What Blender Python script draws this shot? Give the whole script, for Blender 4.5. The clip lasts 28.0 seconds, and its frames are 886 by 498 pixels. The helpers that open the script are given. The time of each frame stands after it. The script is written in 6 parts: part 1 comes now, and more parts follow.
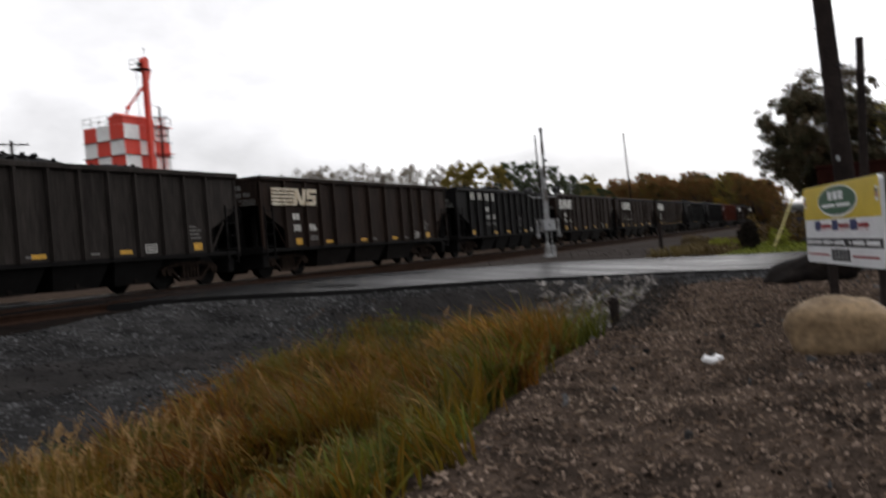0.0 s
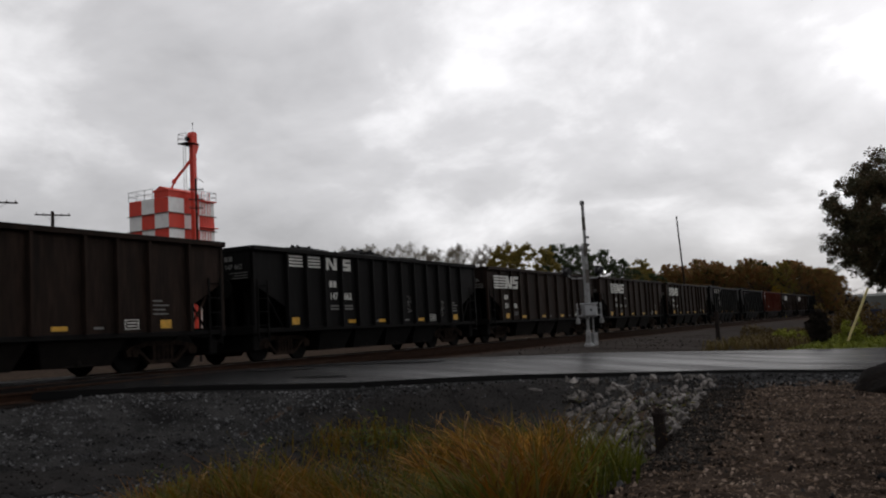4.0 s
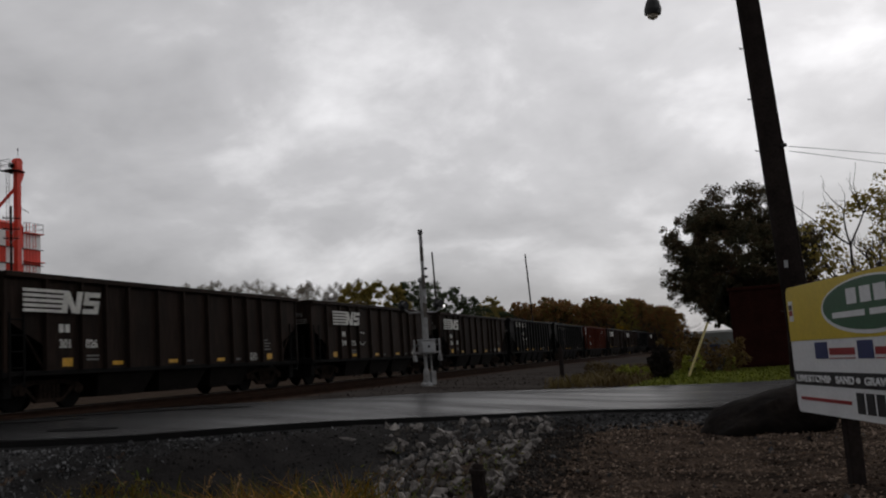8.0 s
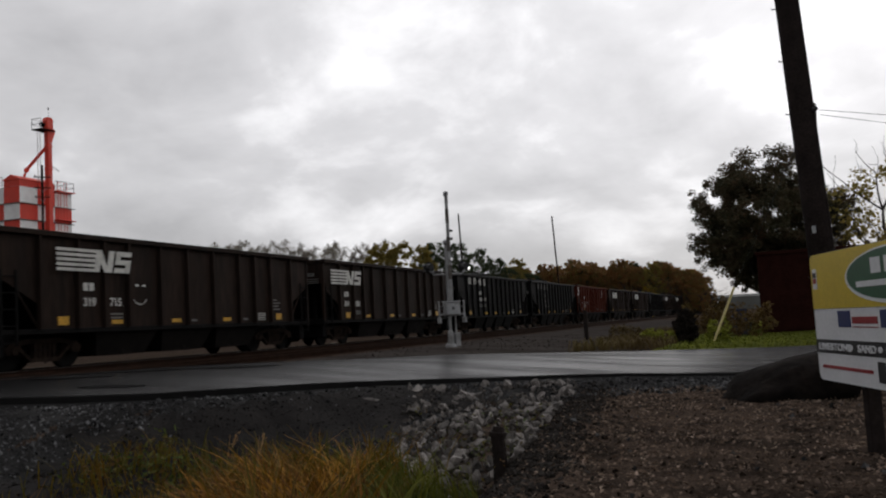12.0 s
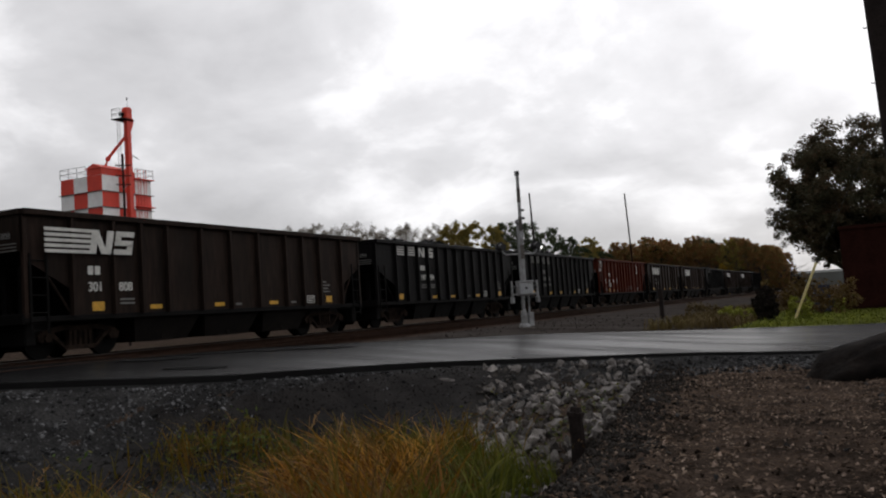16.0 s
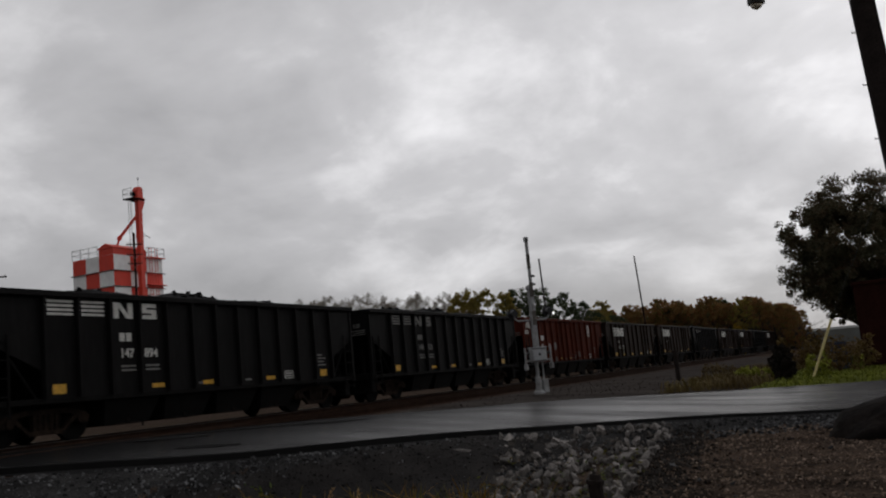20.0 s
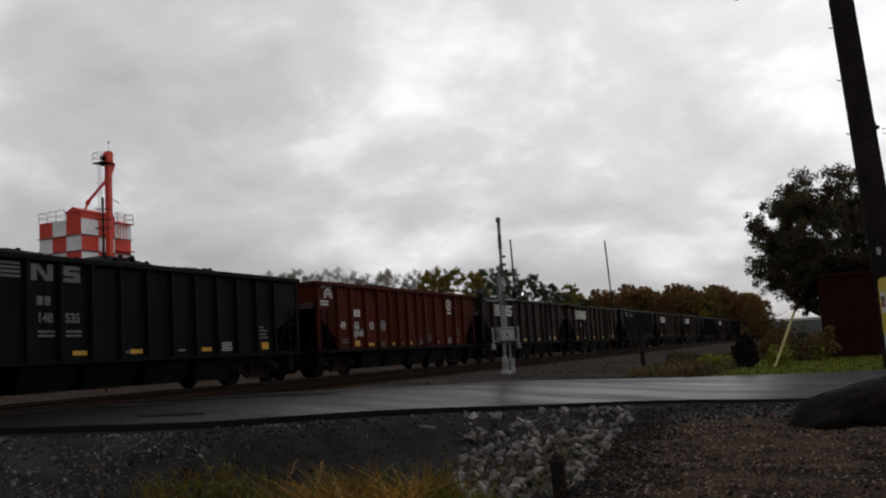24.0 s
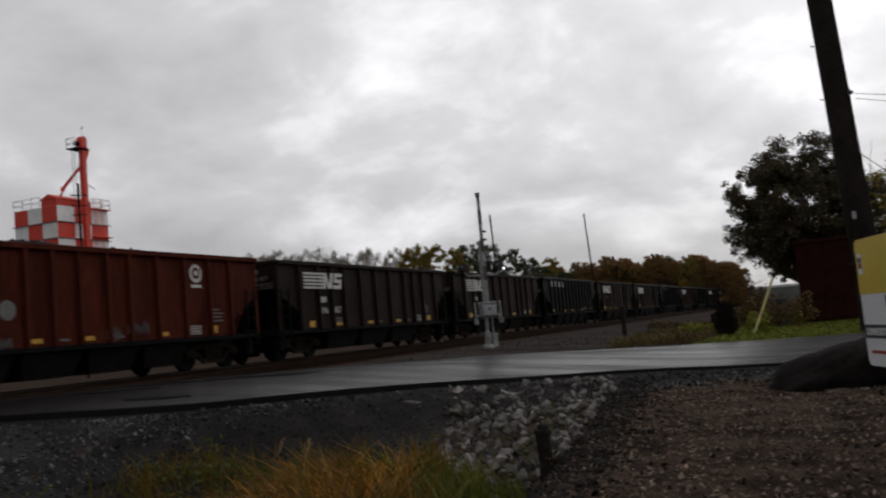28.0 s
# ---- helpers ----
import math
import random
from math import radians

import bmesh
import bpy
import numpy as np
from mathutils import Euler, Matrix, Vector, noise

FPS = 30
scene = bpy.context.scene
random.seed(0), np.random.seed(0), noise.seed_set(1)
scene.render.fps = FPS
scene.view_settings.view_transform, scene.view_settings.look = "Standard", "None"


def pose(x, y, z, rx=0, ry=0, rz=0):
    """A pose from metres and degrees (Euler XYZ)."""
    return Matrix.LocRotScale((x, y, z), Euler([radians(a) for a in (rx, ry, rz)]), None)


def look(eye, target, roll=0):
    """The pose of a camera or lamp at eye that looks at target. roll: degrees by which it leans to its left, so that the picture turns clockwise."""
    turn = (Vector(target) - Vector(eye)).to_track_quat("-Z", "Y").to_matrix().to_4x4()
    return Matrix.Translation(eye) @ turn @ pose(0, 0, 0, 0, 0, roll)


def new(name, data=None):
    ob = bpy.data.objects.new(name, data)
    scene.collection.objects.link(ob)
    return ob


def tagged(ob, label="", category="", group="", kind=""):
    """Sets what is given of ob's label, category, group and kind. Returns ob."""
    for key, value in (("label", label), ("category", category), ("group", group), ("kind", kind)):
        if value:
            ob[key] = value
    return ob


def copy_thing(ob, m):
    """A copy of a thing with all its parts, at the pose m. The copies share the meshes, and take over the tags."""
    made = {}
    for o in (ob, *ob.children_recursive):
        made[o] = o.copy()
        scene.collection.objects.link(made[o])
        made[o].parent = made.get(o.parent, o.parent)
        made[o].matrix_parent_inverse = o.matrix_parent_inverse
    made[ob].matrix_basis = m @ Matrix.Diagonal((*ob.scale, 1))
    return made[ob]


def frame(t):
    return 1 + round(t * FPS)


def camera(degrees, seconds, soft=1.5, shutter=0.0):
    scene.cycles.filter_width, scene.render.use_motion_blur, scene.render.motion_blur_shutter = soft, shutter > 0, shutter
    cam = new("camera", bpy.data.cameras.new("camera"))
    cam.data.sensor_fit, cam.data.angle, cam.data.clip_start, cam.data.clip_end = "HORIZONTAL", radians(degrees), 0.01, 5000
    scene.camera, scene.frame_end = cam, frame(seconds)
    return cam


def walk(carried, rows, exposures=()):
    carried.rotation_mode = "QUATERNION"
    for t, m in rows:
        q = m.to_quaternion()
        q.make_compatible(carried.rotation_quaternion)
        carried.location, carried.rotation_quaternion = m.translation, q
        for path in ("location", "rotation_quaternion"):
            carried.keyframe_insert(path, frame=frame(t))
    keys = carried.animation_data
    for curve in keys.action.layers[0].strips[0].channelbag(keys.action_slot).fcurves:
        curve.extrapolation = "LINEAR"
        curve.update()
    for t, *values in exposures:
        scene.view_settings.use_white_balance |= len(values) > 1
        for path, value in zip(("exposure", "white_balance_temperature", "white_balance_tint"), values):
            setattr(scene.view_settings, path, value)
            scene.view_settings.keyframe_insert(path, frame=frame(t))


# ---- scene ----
# ---------------------------------------------------------------- camera
cam = camera(52.3, 28.0, soft=2.05, shutter=0.4)
walk(cam, [
    (0.0, pose(0.978, -5.367, 0.513, 89.88, 4.74, 24.82)),
    (0.5, pose(1.126, -5.508, 0.662, 93.75, 3.24, 28.97)),
    (1.0, pose(1.088, -4.872, 0.569, 94.30, 3.43, 28.66)),
    (1.5, pose(0.948, -4.324, 0.560, 92.46, 4.66, 29.08)),
    (2.0, pose(0.850, -3.760, 0.503, 94.76, 3.53, 25.12)),
    (2.5, pose(0.773, -3.434, 0.510, 97.62, 1.61, 25.18)),
    (4.5, pose(0.194, -1.639, 0.525, 94.90, 3.62, 28.38)),
    (5.0, pose(0.218, -1.107, 0.426, 97.00, 2.05, 23.87)),
    (5.5, pose(0.070, -0.540, 0.510, 97.76, 2.33, 18.82)),
    (6.0, pose(-0.097, -0.031, 0.494, 94.89, 4.09, 27.40)),
    (6.5, pose(-0.050, 0.002, 0.505, 94.25, 2.49, 25.10)),
    (7.0, pose(-0.042, 0.015, 0.509, 96.54, 0.07, 22.87)),
    (7.5, pose(-0.007, -0.012, 0.485, 97.73, 1.23, 19.45)),
    (8.0, pose(0.006, -0.000, 0.478, 97.19, 3.78, 18.82)),
    (8.5, pose(-0.014, 0.014, 0.488, 98.06, 3.95, 18.25)),
    (9.0, pose(0.013, 0.042, 0.479, 99.39, 3.94, 20.21)),
    (9.5, pose(-0.002, 0.006, 0.483, 100.96, 4.59, 22.47)),
    (10.0, pose(0.003, 0.000, 0.477, 100.82, 5.69, 22.71)),
    (10.5, pose(0.023, 0.007, 0.489, 97.51, 3.18, 20.76)),
    (11.0, pose(0.026, -0.007, 0.488, 95.55, 2.71, 20.50)),
    (11.5, pose(0.050, 0.002, 0.499, 94.69, 2.96, 20.97)),
    (12.0, pose(0.053, -0.002, 0.502, 94.82, 3.16, 20.46)),
    (12.5, pose(-0.013, 0.010, 0.500, 95.43, 3.40, 18.16)),
    (14.5, pose(0.048, 0.029, 0.507, 94.12, 3.76, 22.45)),
    (15.0, pose(0.055, -0.016, 0.509, 94.18, 3.69, 23.72)),
    (15.5, pose(0.033, 0.009, 0.504, 93.86, 3.67, 24.13)),
    (16.0, pose(0.017, 0.008, 0.508, 93.84, 3.74, 25.03)),
    (16.5, pose(0.002, -0.005, 0.509, 94.01, 3.79, 26.21)),
    (17.0, pose(-0.003, 0.003, 0.503, 94.72, 3.63, 26.74)),
    (17.5, pose(-0.011, 0.000, 0.504, 94.79, 3.77, 28.08)),
    (18.0, pose(-0.004, -0.004, 0.523, 96.01, 3.13, 27.63)),
    (18.5, pose(0.007, 0.001, 0.516, 97.28, 4.32, 26.23)),
    (19.0, pose(0.007, 0.005, 0.521, 98.18, 4.61, 26.33)),
    (19.5, pose(0.019, -0.003, 0.512, 98.56, 5.28, 26.06)),
    (20.0, pose(0.013, 0.011, 0.509, 98.26, 5.49, 25.88)),
    (20.5, pose(0.011, 0.005, 0.511, 97.02, 3.55, 26.78)),
    (22.5, pose(-0.012, -0.014, 0.499, 95.14, 3.29, 25.88)),
    (23.0, pose(0.016, -0.003, 0.502, 95.64, 3.12, 23.83)),
    (23.5, pose(0.011, -0.003, 0.508, 96.49, 3.00, 22.88)),
    (24.0, pose(0.010, -0.001, 0.508, 96.68, 3.50, 23.79)),
    (24.5, pose(-0.003, -0.003, 0.507, 96.45, 3.38, 24.51)),
    (25.0, pose(0.004, -0.012, 0.509, 96.25, 3.31, 25.06)),
    (25.5, pose(-0.009, 0.002, 0.508, 96.36, 2.01, 25.41)),
    (26.0, pose(-0.012, -0.014, 0.504, 96.53, 1.97, 25.83)),
    (26.5, pose(-0.018, -0.004, 0.505, 96.66, 2.24, 26.24)),
    (27.0, pose(-0.023, -0.023, 0.508, 96.71, 3.27, 27.13)),
    (27.5, pose(-0.021, -0.021, 0.490, 95.91, 4.61, 26.09)),
    (28.0, pose(0.008, -0.019, 0.483, 95.15, 5.21, 22.70)),
], exposures=[(0.0, 0.8), (1.0, 0.08), (2.0, 0.32), (2.5, 0.2), (4.5, 0.0), (6.0, -0.17), (7.0, 0.0), (8.0, -0.36), (9.0, -0.6), (10.0, -0.7), (11.0, -0.28), (12.0, 0.05), (12.5, 0.1), (14.5, 0.12), (15.0, 0.12), (16.0, 0.24), (17.0, 0.16), (20.0, -0.32), (22.5, 0.1), (23.0, 0.1), (24.0, -0.08), (26.0, -0.1), (27.0, -0.13), (28.0, -0.06)])

# ---------------------------------------------------------------- sky and sun (overcast, bright towards the low sun)
SUN_AZ, SUN_EL = radians(15.0), radians(28.0)
sun_dir = Vector((math.sin(SUN_AZ) * math.cos(SUN_EL), math.cos(SUN_AZ) * math.cos(SUN_EL), math.sin(SUN_EL)))

world = bpy.data.worlds.new("overcast_sky")
scene.world = world
world.use_nodes = True
wn, wl = world.node_tree.nodes, world.node_tree.links
wn.clear()


def wnode(kind, **inputs):
    n = wn.new(kind)
    for k, v in inputs.items():
        n.inputs[k].default_value = v
    return n


def wmath(op, a, b=None, clamp=False):
    n = wn.new("ShaderNodeMath")
    n.operation, n.use_clamp = op, clamp
    for i, v in enumerate((a, b)):
        if v is None:
            continue
        if isinstance(v, (int, float)):
            n.inputs[i].default_value = v
        else:
            wl.new(v, n.inputs[i])
    return n.outputs[0]


coord = wn.new("ShaderNodeTexCoord").outputs["Generated"]
split = wn.new("ShaderNodeSeparateXYZ")
wl.new(coord, split.inputs[0])
up = wmath("MAXIMUM", split.outputs[2], 0.0)
flat = wmath("ADD", up, 0.42)
plane = wn.new("ShaderNodeCombineXYZ")
wl.new(wmath("DIVIDE", split.outputs[0], flat), plane.inputs[0])
wl.new(wmath("DIVIDE", split.outputs[1], flat), plane.inputs[1])
big = wnode("ShaderNodeTexNoise", Scale=2.1, Detail=7.0, Roughness=0.52, Distortion=0.25)
small = wnode("ShaderNodeTexNoise", Scale=5.0, Detail=6.0, Roughness=0.55, Distortion=0.3)
wl.new(plane.outputs[0], big.inputs["Vector"])
wl.new(plane.outputs[0], small.inputs["Vector"])
lump = wmath("ADD", wmath("MULTIPLY", big.outputs["Fac"], 0.7), wmath("MULTIPLY", small.outputs["Fac"], 0.3))
shape = wn.new("ShaderNodeValToRGB")
shape.color_ramp.elements[0].position, shape.color_ramp.elements[0].color = 0.36, (0.452, 0.447, 0.46, 1)
shape.color_ramp.elements[1].position, shape.color_ramp.elements[1].color = 0.68, (1.05, 1.04, 1.06, 1)
mid = shape.color_ramp.elements.new(0.52)
mid.color = (0.625, 0.618, 0.634, 1)
wl.new(lump, shape.inputs[0])
dot = wn.new("ShaderNodeVectorMath")
dot.operation = "DOT_PRODUCT"
dot.inputs[1].default_value = sun_dir
wl.new(coord, dot.inputs[0])
facing = wmath("MAXIMUM", dot.outputs["Value"], 0.0)
ahead = wn.new("ShaderNodeMapRange")
ahead.interpolation_type = "SMOOTHSTEP"
ahead.inputs["From Min"].default_value, ahead.inputs["From Max"].default_value = -0.25, 1.0
ahead.inputs["To Min"].default_value, ahead.inputs["To Max"].default_value = 0.56, 1.16
wl.new(dot.outputs["Value"], ahead.inputs["Value"])
glow = wmath("ADD", ahead.outputs[0], wmath("MULTIPLY", wmath("POWER", facing, 12.0), 0.55))
low = wn.new("ShaderNodeMapRange")
low.interpolation_type = "SMOOTHSTEP"
low.inputs["From Max"].default_value = 0.22
low.inputs["To Min"].default_value, low.inputs["To Max"].default_value = 0.70, 1.0
wl.new(up, low.inputs["Value"])
glow = wmath("MULTIPLY", glow, low.outputs[0])
sky = wn.new("ShaderNodeTexSky")
sky.sky_type, sky.sun_disc = "NISHITA", False
sky.sun_elevation, sky.sun_rotation = SUN_EL, SUN_AZ
thin = wn.new("ShaderNodeBackground")
thin.inputs["Strength"].default_value = 0.003
wl.new(sky.outputs[0], thin.inputs["Color"])
cover = wn.new("ShaderNodeBackground")
wl.new(shape.outputs[0], cover.inputs["Color"])
wl.new(glow, cover.inputs["Strength"])
both = wn.new("ShaderNodeAddShader")
wl.new(thin.outputs[0], both.inputs[0])
wl.new(cover.outputs[0], both.inputs[1])
wl.new(both.outputs[0], wn.new("ShaderNodeOutputWorld").inputs["Surface"])

sun_data = bpy.data.lights.new("sun", "SUN")
sun_data.energy, sun_data.angle, sun_data.color = 0.15, radians(60), (1.0, 0.96, 0.9)
sun = new("sun", sun_data)
sun.matrix_world = look(sun_dir * 100, (0, 0, 0))


# ---------------------------------------------------------------- materials
def material(name, colour, rough=0.8, metal=0.0, other=None, scale=1.5, vary=0.35, fine=30.0, bump=0.3, depth=0.01, piece=0.0, island=0.0, spec=0.5, streak=0.0):
    """A surface of two colours in patches, finer grain and relief; piece and island: spread of brightness from piece to piece."""
    m = bpy.data.materials.new(name)
    m.use_nodes = True
    t, links = m.node_tree, m.node_tree.links
    b = t.nodes["Principled BSDF"]
    b.inputs["Roughness"].default_value, b.inputs["Metallic"].default_value = rough, metal
    b.inputs["Specular IOR Level"].default_value = spec
    place = t.nodes.new("ShaderNodeTexCoord").outputs["Object"]
    n1, n2 = t.nodes.new("ShaderNodeTexNoise"), t.nodes.new("ShaderNodeTexNoise")
    n1.inputs["Scale"].default_value, n1.inputs["Detail"].default_value, n1.inputs["Roughness"].default_value = scale, 5, 0.62
    n2.inputs["Scale"].default_value, n2.inputs["Detail"].default_value = fine, 4
    if streak:
        pull = t.nodes.new("ShaderNodeMapping")
        pull.inputs["Scale"].default_value = (1, 1, streak)
        links.new(place, pull.inputs["Vector"])
        links.new(pull.outputs[0], n1.inputs["Vector"])
        links.new(pull.outputs[0], n2.inputs["Vector"])
    else:
        links.new(place, n1.inputs["Vector"])
        links.new(place, n2.inputs["Vector"])
    other = other or tuple(c * (1 - vary) for c in colour)
    ramp = t.nodes.new("ShaderNodeValToRGB")
    ramp.color_ramp.elements[0].position, ramp.color_ramp.elements[0].color = 0.34, (*other, 1)
    ramp.color_ramp.elements[1].position, ramp.color_ramp.elements[1].color = 0.62, (*colour, 1)
    links.new(n1.outputs["Fac"], ramp.inputs[0])
    grain = t.nodes.new("ShaderNodeMapRange")
    grain.inputs["From Min"].default_value, grain.inputs["From Max"].default_value = 0.3, 0.7
    grain.inputs["To Min"].default_value, grain.inputs["To Max"].default_value = 1 - vary * 0.6, 1 + vary * 0.6
    links.new(n2.outputs["Fac"], grain.inputs["Value"])
    value = grain.outputs[0]
    for spread, node, socket in ((piece, "ShaderNodeObjectInfo", "Random"), (island, "ShaderNodeNewGeometry", "Random Per Island")):
        if spread:
            r = t.nodes.new("ShaderNodeMapRange")
            r.inputs["To Min"].default_value, r.inputs["To Max"].default_value = 1 - spread, 1 + spread
            links.new(t.nodes.new(node).outputs[socket], r.inputs["Value"])
            mul = t.nodes.new("ShaderNodeMath")
            mul.operation = "MULTIPLY"
            links.new(value, mul.inputs[0])
            links.new(r.outputs[0], mul.inputs[1])
            value = mul.outputs[0]
    tint = t.nodes.new("ShaderNodeVectorMath")
    tint.operation = "SCALE"
    links.new(ramp.outputs[0], tint.inputs[0])
    links.new(value, tint.inputs["Scale"])
    links.new(tint.outputs[0], b.inputs["Base Color"])
    if bump:
        bp = t.nodes.new("ShaderNodeBump")
        bp.inputs["Strength"].default_value, bp.inputs["Distance"].default_value = bump, depth
        links.new(n2.outputs["Fac"], bp.inputs["Height"])
        links.new(bp.outputs[0], b.inputs["Normal"])
    return m


def mixed(name, colours, rough=0.8, translucent=0.0, spread=0.3):
    """Leaves and blades: each island takes one of several colours."""
    m = bpy.data.materials.new(name)
    m.use_nodes = True
    t, links = m.node_tree, m.node_tree.links
    b = t.nodes["Principled BSDF"]
    b.inputs["Roughness"].default_value, b.inputs["Specular IOR Level"].default_value = rough, 0.25
    ramp = t.nodes.new("ShaderNodeValToRGB")
    ramp.color_ramp.interpolation = "LINEAR"
    while len(ramp.color_ramp.elements) < len(colours):
        ramp.color_ramp.elements.new(0.5)
    for i, c in enumerate(colours):
        ramp.color_ramp.elements[i].position = i / max(1, len(colours) - 1)
        ramp.color_ramp.elements[i].color = (*c, 1)
    rnd = t.nodes.new("ShaderNodeNewGeometry").outputs["Random Per Island"]
    patch = t.nodes.new("ShaderNodeTexNoise")
    patch.inputs["Scale"].default_value, patch.inputs["Detail"].default_value = 0.9, 3
    links.new(t.nodes.new("ShaderNodeTexCoord").outputs["Object"], patch.inputs["Vector"])
    blend = t.nodes.new("ShaderNodeMix")
    blend.inputs[0].default_value = 0.55
    links.new(rnd, blend.inputs[2])
    stretch = t.nodes.new("ShaderNodeMapRange")
    stretch.inputs["From Min"].default_value, stretch.inputs["From Max"].default_value = 0.3, 0.7
    links.new(patch.outputs["Fac"], stretch.inputs["Value"])
    links.new(stretch.outputs[0], blend.inputs[3])
    links.new(blend.outputs[0], ramp.inputs[0])
    links.new(ramp.outputs[0], b.inputs["Base Color"])
    if translucent:
        tr = t.nodes.new("ShaderNodeBsdfTranslucent")
        links.new(ramp.outputs[0], tr.inputs["Color"])
        mx = t.nodes.new("ShaderNodeMixShader")
        mx.inputs[0].default_value = translucent
        links.new(b.outputs[0], mx.inputs[1])
        links.new(tr.outputs[0], mx.inputs[2])
        links.new(mx.outputs[0], t.nodes["Material Output"].inputs["Surface"])
    return m


SOIL = material("gravelly_soil", (0.074, 0.054, 0.042), 0.95, other=(0.020, 0.016, 0.0135), scale=2.2, vary=0.95, fine=38, bump=0.8, depth=0.04, spec=0.0)
# tar patches, and the painted shade below the road's near edge
ASPHALT_AND_EDGE_SHADE = material("asphalt_and_edge_shade", (0.009, 0.0088, 0.0088), 0.9, scale=0.8, vary=0.4, fine=60, bump=0.4, spec=0.03)
GRAVEL = material("grey_gravel", (0.10, 0.10, 0.102), 0.7, other=(0.03, 0.030, 0.031), scale=0.9, vary=0.5, island=0.85, fine=45, bump=0.7, depth=0.02, spec=0.0)
DEAD_LEAF = mixed("brown_dead_leaves", [(0.06, 0.04, 0.028), (0.16, 0.108, 0.075), (0.38, 0.30, 0.23)], rough=0.9)
BROWN_STONE = material("brown_pebbles", (0.23, 0.175, 0.14), 0.85, other=(0.055, 0.039, 0.03), scale=2.0, vary=0.5, island=0.95, fine=45, bump=0.4, spec=0.0)
RUBBLE = material("broken_limestone_rubble", (0.12, 0.108, 0.098), 0.85, other=(0.05, 0.043, 0.038), scale=2.0, vary=0.4, island=0.7, fine=22, bump=0.5, depth=0.02, spec=0.15)
PALE_STONE = material("pale_limestone", (0.215, 0.198, 0.185), 0.85, other=(0.085, 0.075, 0.069), scale=3.0, vary=0.35, piece=0.6, fine=22, bump=0.5, depth=0.02, spec=0.2)
# near-black: the shade under the cars is put into the ballast colour
BALLAST = material("rusty_shaded_ballast", (0.013, 0.0105, 0.0092), 0.85, other=(0.007, 0.006, 0.0055), scale=1.2, vary=0.5, island=0.4, fine=35, bump=0.8, depth=0.03, spec=0.0)
RUST = material("rusty_rail_steel", (0.032, 0.017, 0.011), 0.9, 0.0, scale=4, vary=0.4, fine=60, spec=0.05)
RAILHEAD = material("polished_rail_head", (0.12, 0.115, 0.11), 0.5, 0.6, scale=6, vary=0.2)
TIE = material("weathered_tie_wood", (0.022, 0.018, 0.016), 0.95, scale=3, vary=0.4, piece=0.3, spec=0.0)
CAR_BROWN = material("weathered_brown_black_paint", (0.0258, 0.0162, 0.0123), 0.62, other=(0.0122, 0.0089, 0.0073), scale=2.2, vary=0.5, fine=14, streak=0.16, bump=0.06, piece=0.12, spec=0.05)
CAR_BLACK = material("sooty_black_paint", (0.0088, 0.0083, 0.0084), 0.6, other=(0.0055, 0.0052, 0.0052), scale=2.4, vary=0.45, fine=14, streak=0.16, bump=0.06, piece=0.12, spec=0.05)
CAR_DUSTY = material("dusty_grey_brown_paint", (0.034, 0.029, 0.026), 0.7, other=(0.019, 0.016, 0.0145), scale=2.2, vary=0.45, fine=14, streak=0.16, bump=0.06, piece=0.12, spec=0.05)
CAR_RED = material("faded_oxide_red_paint", (0.086, 0.0185, 0.010), 0.75, other=(0.044, 0.0105, 0.006), scale=2.0, vary=0.5, fine=12, streak=0.16, bump=0.06, piece=0.1, spec=0.05)
DARK_STEEL = material("grimy_dark_steel", (0.0065, 0.006, 0.0058), 0.85, 0.0, scale=3, vary=0.4, spec=0.1)
BROWN_STEEL = material("road_dust_steel", (0.0105, 0.0085, 0.0075), 0.9, 0.0, scale=3, vary=0.4, spec=0.1)
TRUCK_FRAME = material("dusty_brown_truck_castings", (0.030, 0.021, 0.016), 0.95, other=(0.012, 0.009, 0.008), scale=5, vary=0.4, spec=0.03)
COAL = material("wet_coal", (0.009, 0.009, 0.0095), 0.8, scale=6, vary=0.5, fine=20, bump=1.0, depth=0.08, island=0.4, spec=0.08)
WHITE_PAINT = material("dull_white_lettering", (0.62, 0.61, 0.57), 0.7, scale=5, vary=0.25, bump=0)
CREAM_PAINT = material("rusting_cream_lettering", (0.62, 0.56, 0.44), 0.7, other=(0.42, 0.33, 0.22), scale=5, vary=0.25, bump=0)
FAINT_PAINT = material("faded_grey_lettering", (0.17, 0.165, 0.155), 0.8, scale=5, vary=0.3, bump=0)
YELLOW_TAPE = material("yellow_reflective_tape", (0.58, 0.31, 0.014), 0.45, scale=6, vary=0.25, bump=0)
GALV = material("galvanised_steel", (0.42, 0.43, 0.44), 0.45, 0.6, scale=4, vary=0.25)
BLUE_PAINT = material("dark_blue_drum_paint", (0.012, 0.018, 0.05), 0.5, scale=4, vary=0.3)
SILVER = material("aluminium_paint", (0.36, 0.365, 0.37), 0.6, 0.15, other=(0.2, 0.195, 0.19), scale=5, vary=0.25)
LIT_LENS = material("lit_white_lens", (0.8, 0.8, 0.78), 0.3, bump=0)
LIT_LENS.node_tree.nodes["Principled BSDF"].inputs["Emission Color"].default_value = (1.0, 0.98, 0.94, 1)
LIT_LENS.node_tree.nodes["Principled BSDF"].inputs["Emission Strength"].default_value = 1.6
BLACK_METAL = material("black_signal_metal", (0.012, 0.012, 0.013), 0.5, scale=5, vary=0.3)
POLE_WOOD = material("creosoted_pole_wood", (0.032, 0.025, 0.023), 0.95, other=(0.019, 0.0155, 0.0145), scale=2, vary=0.4, fine=30, bump=0.5, spec=0.05)
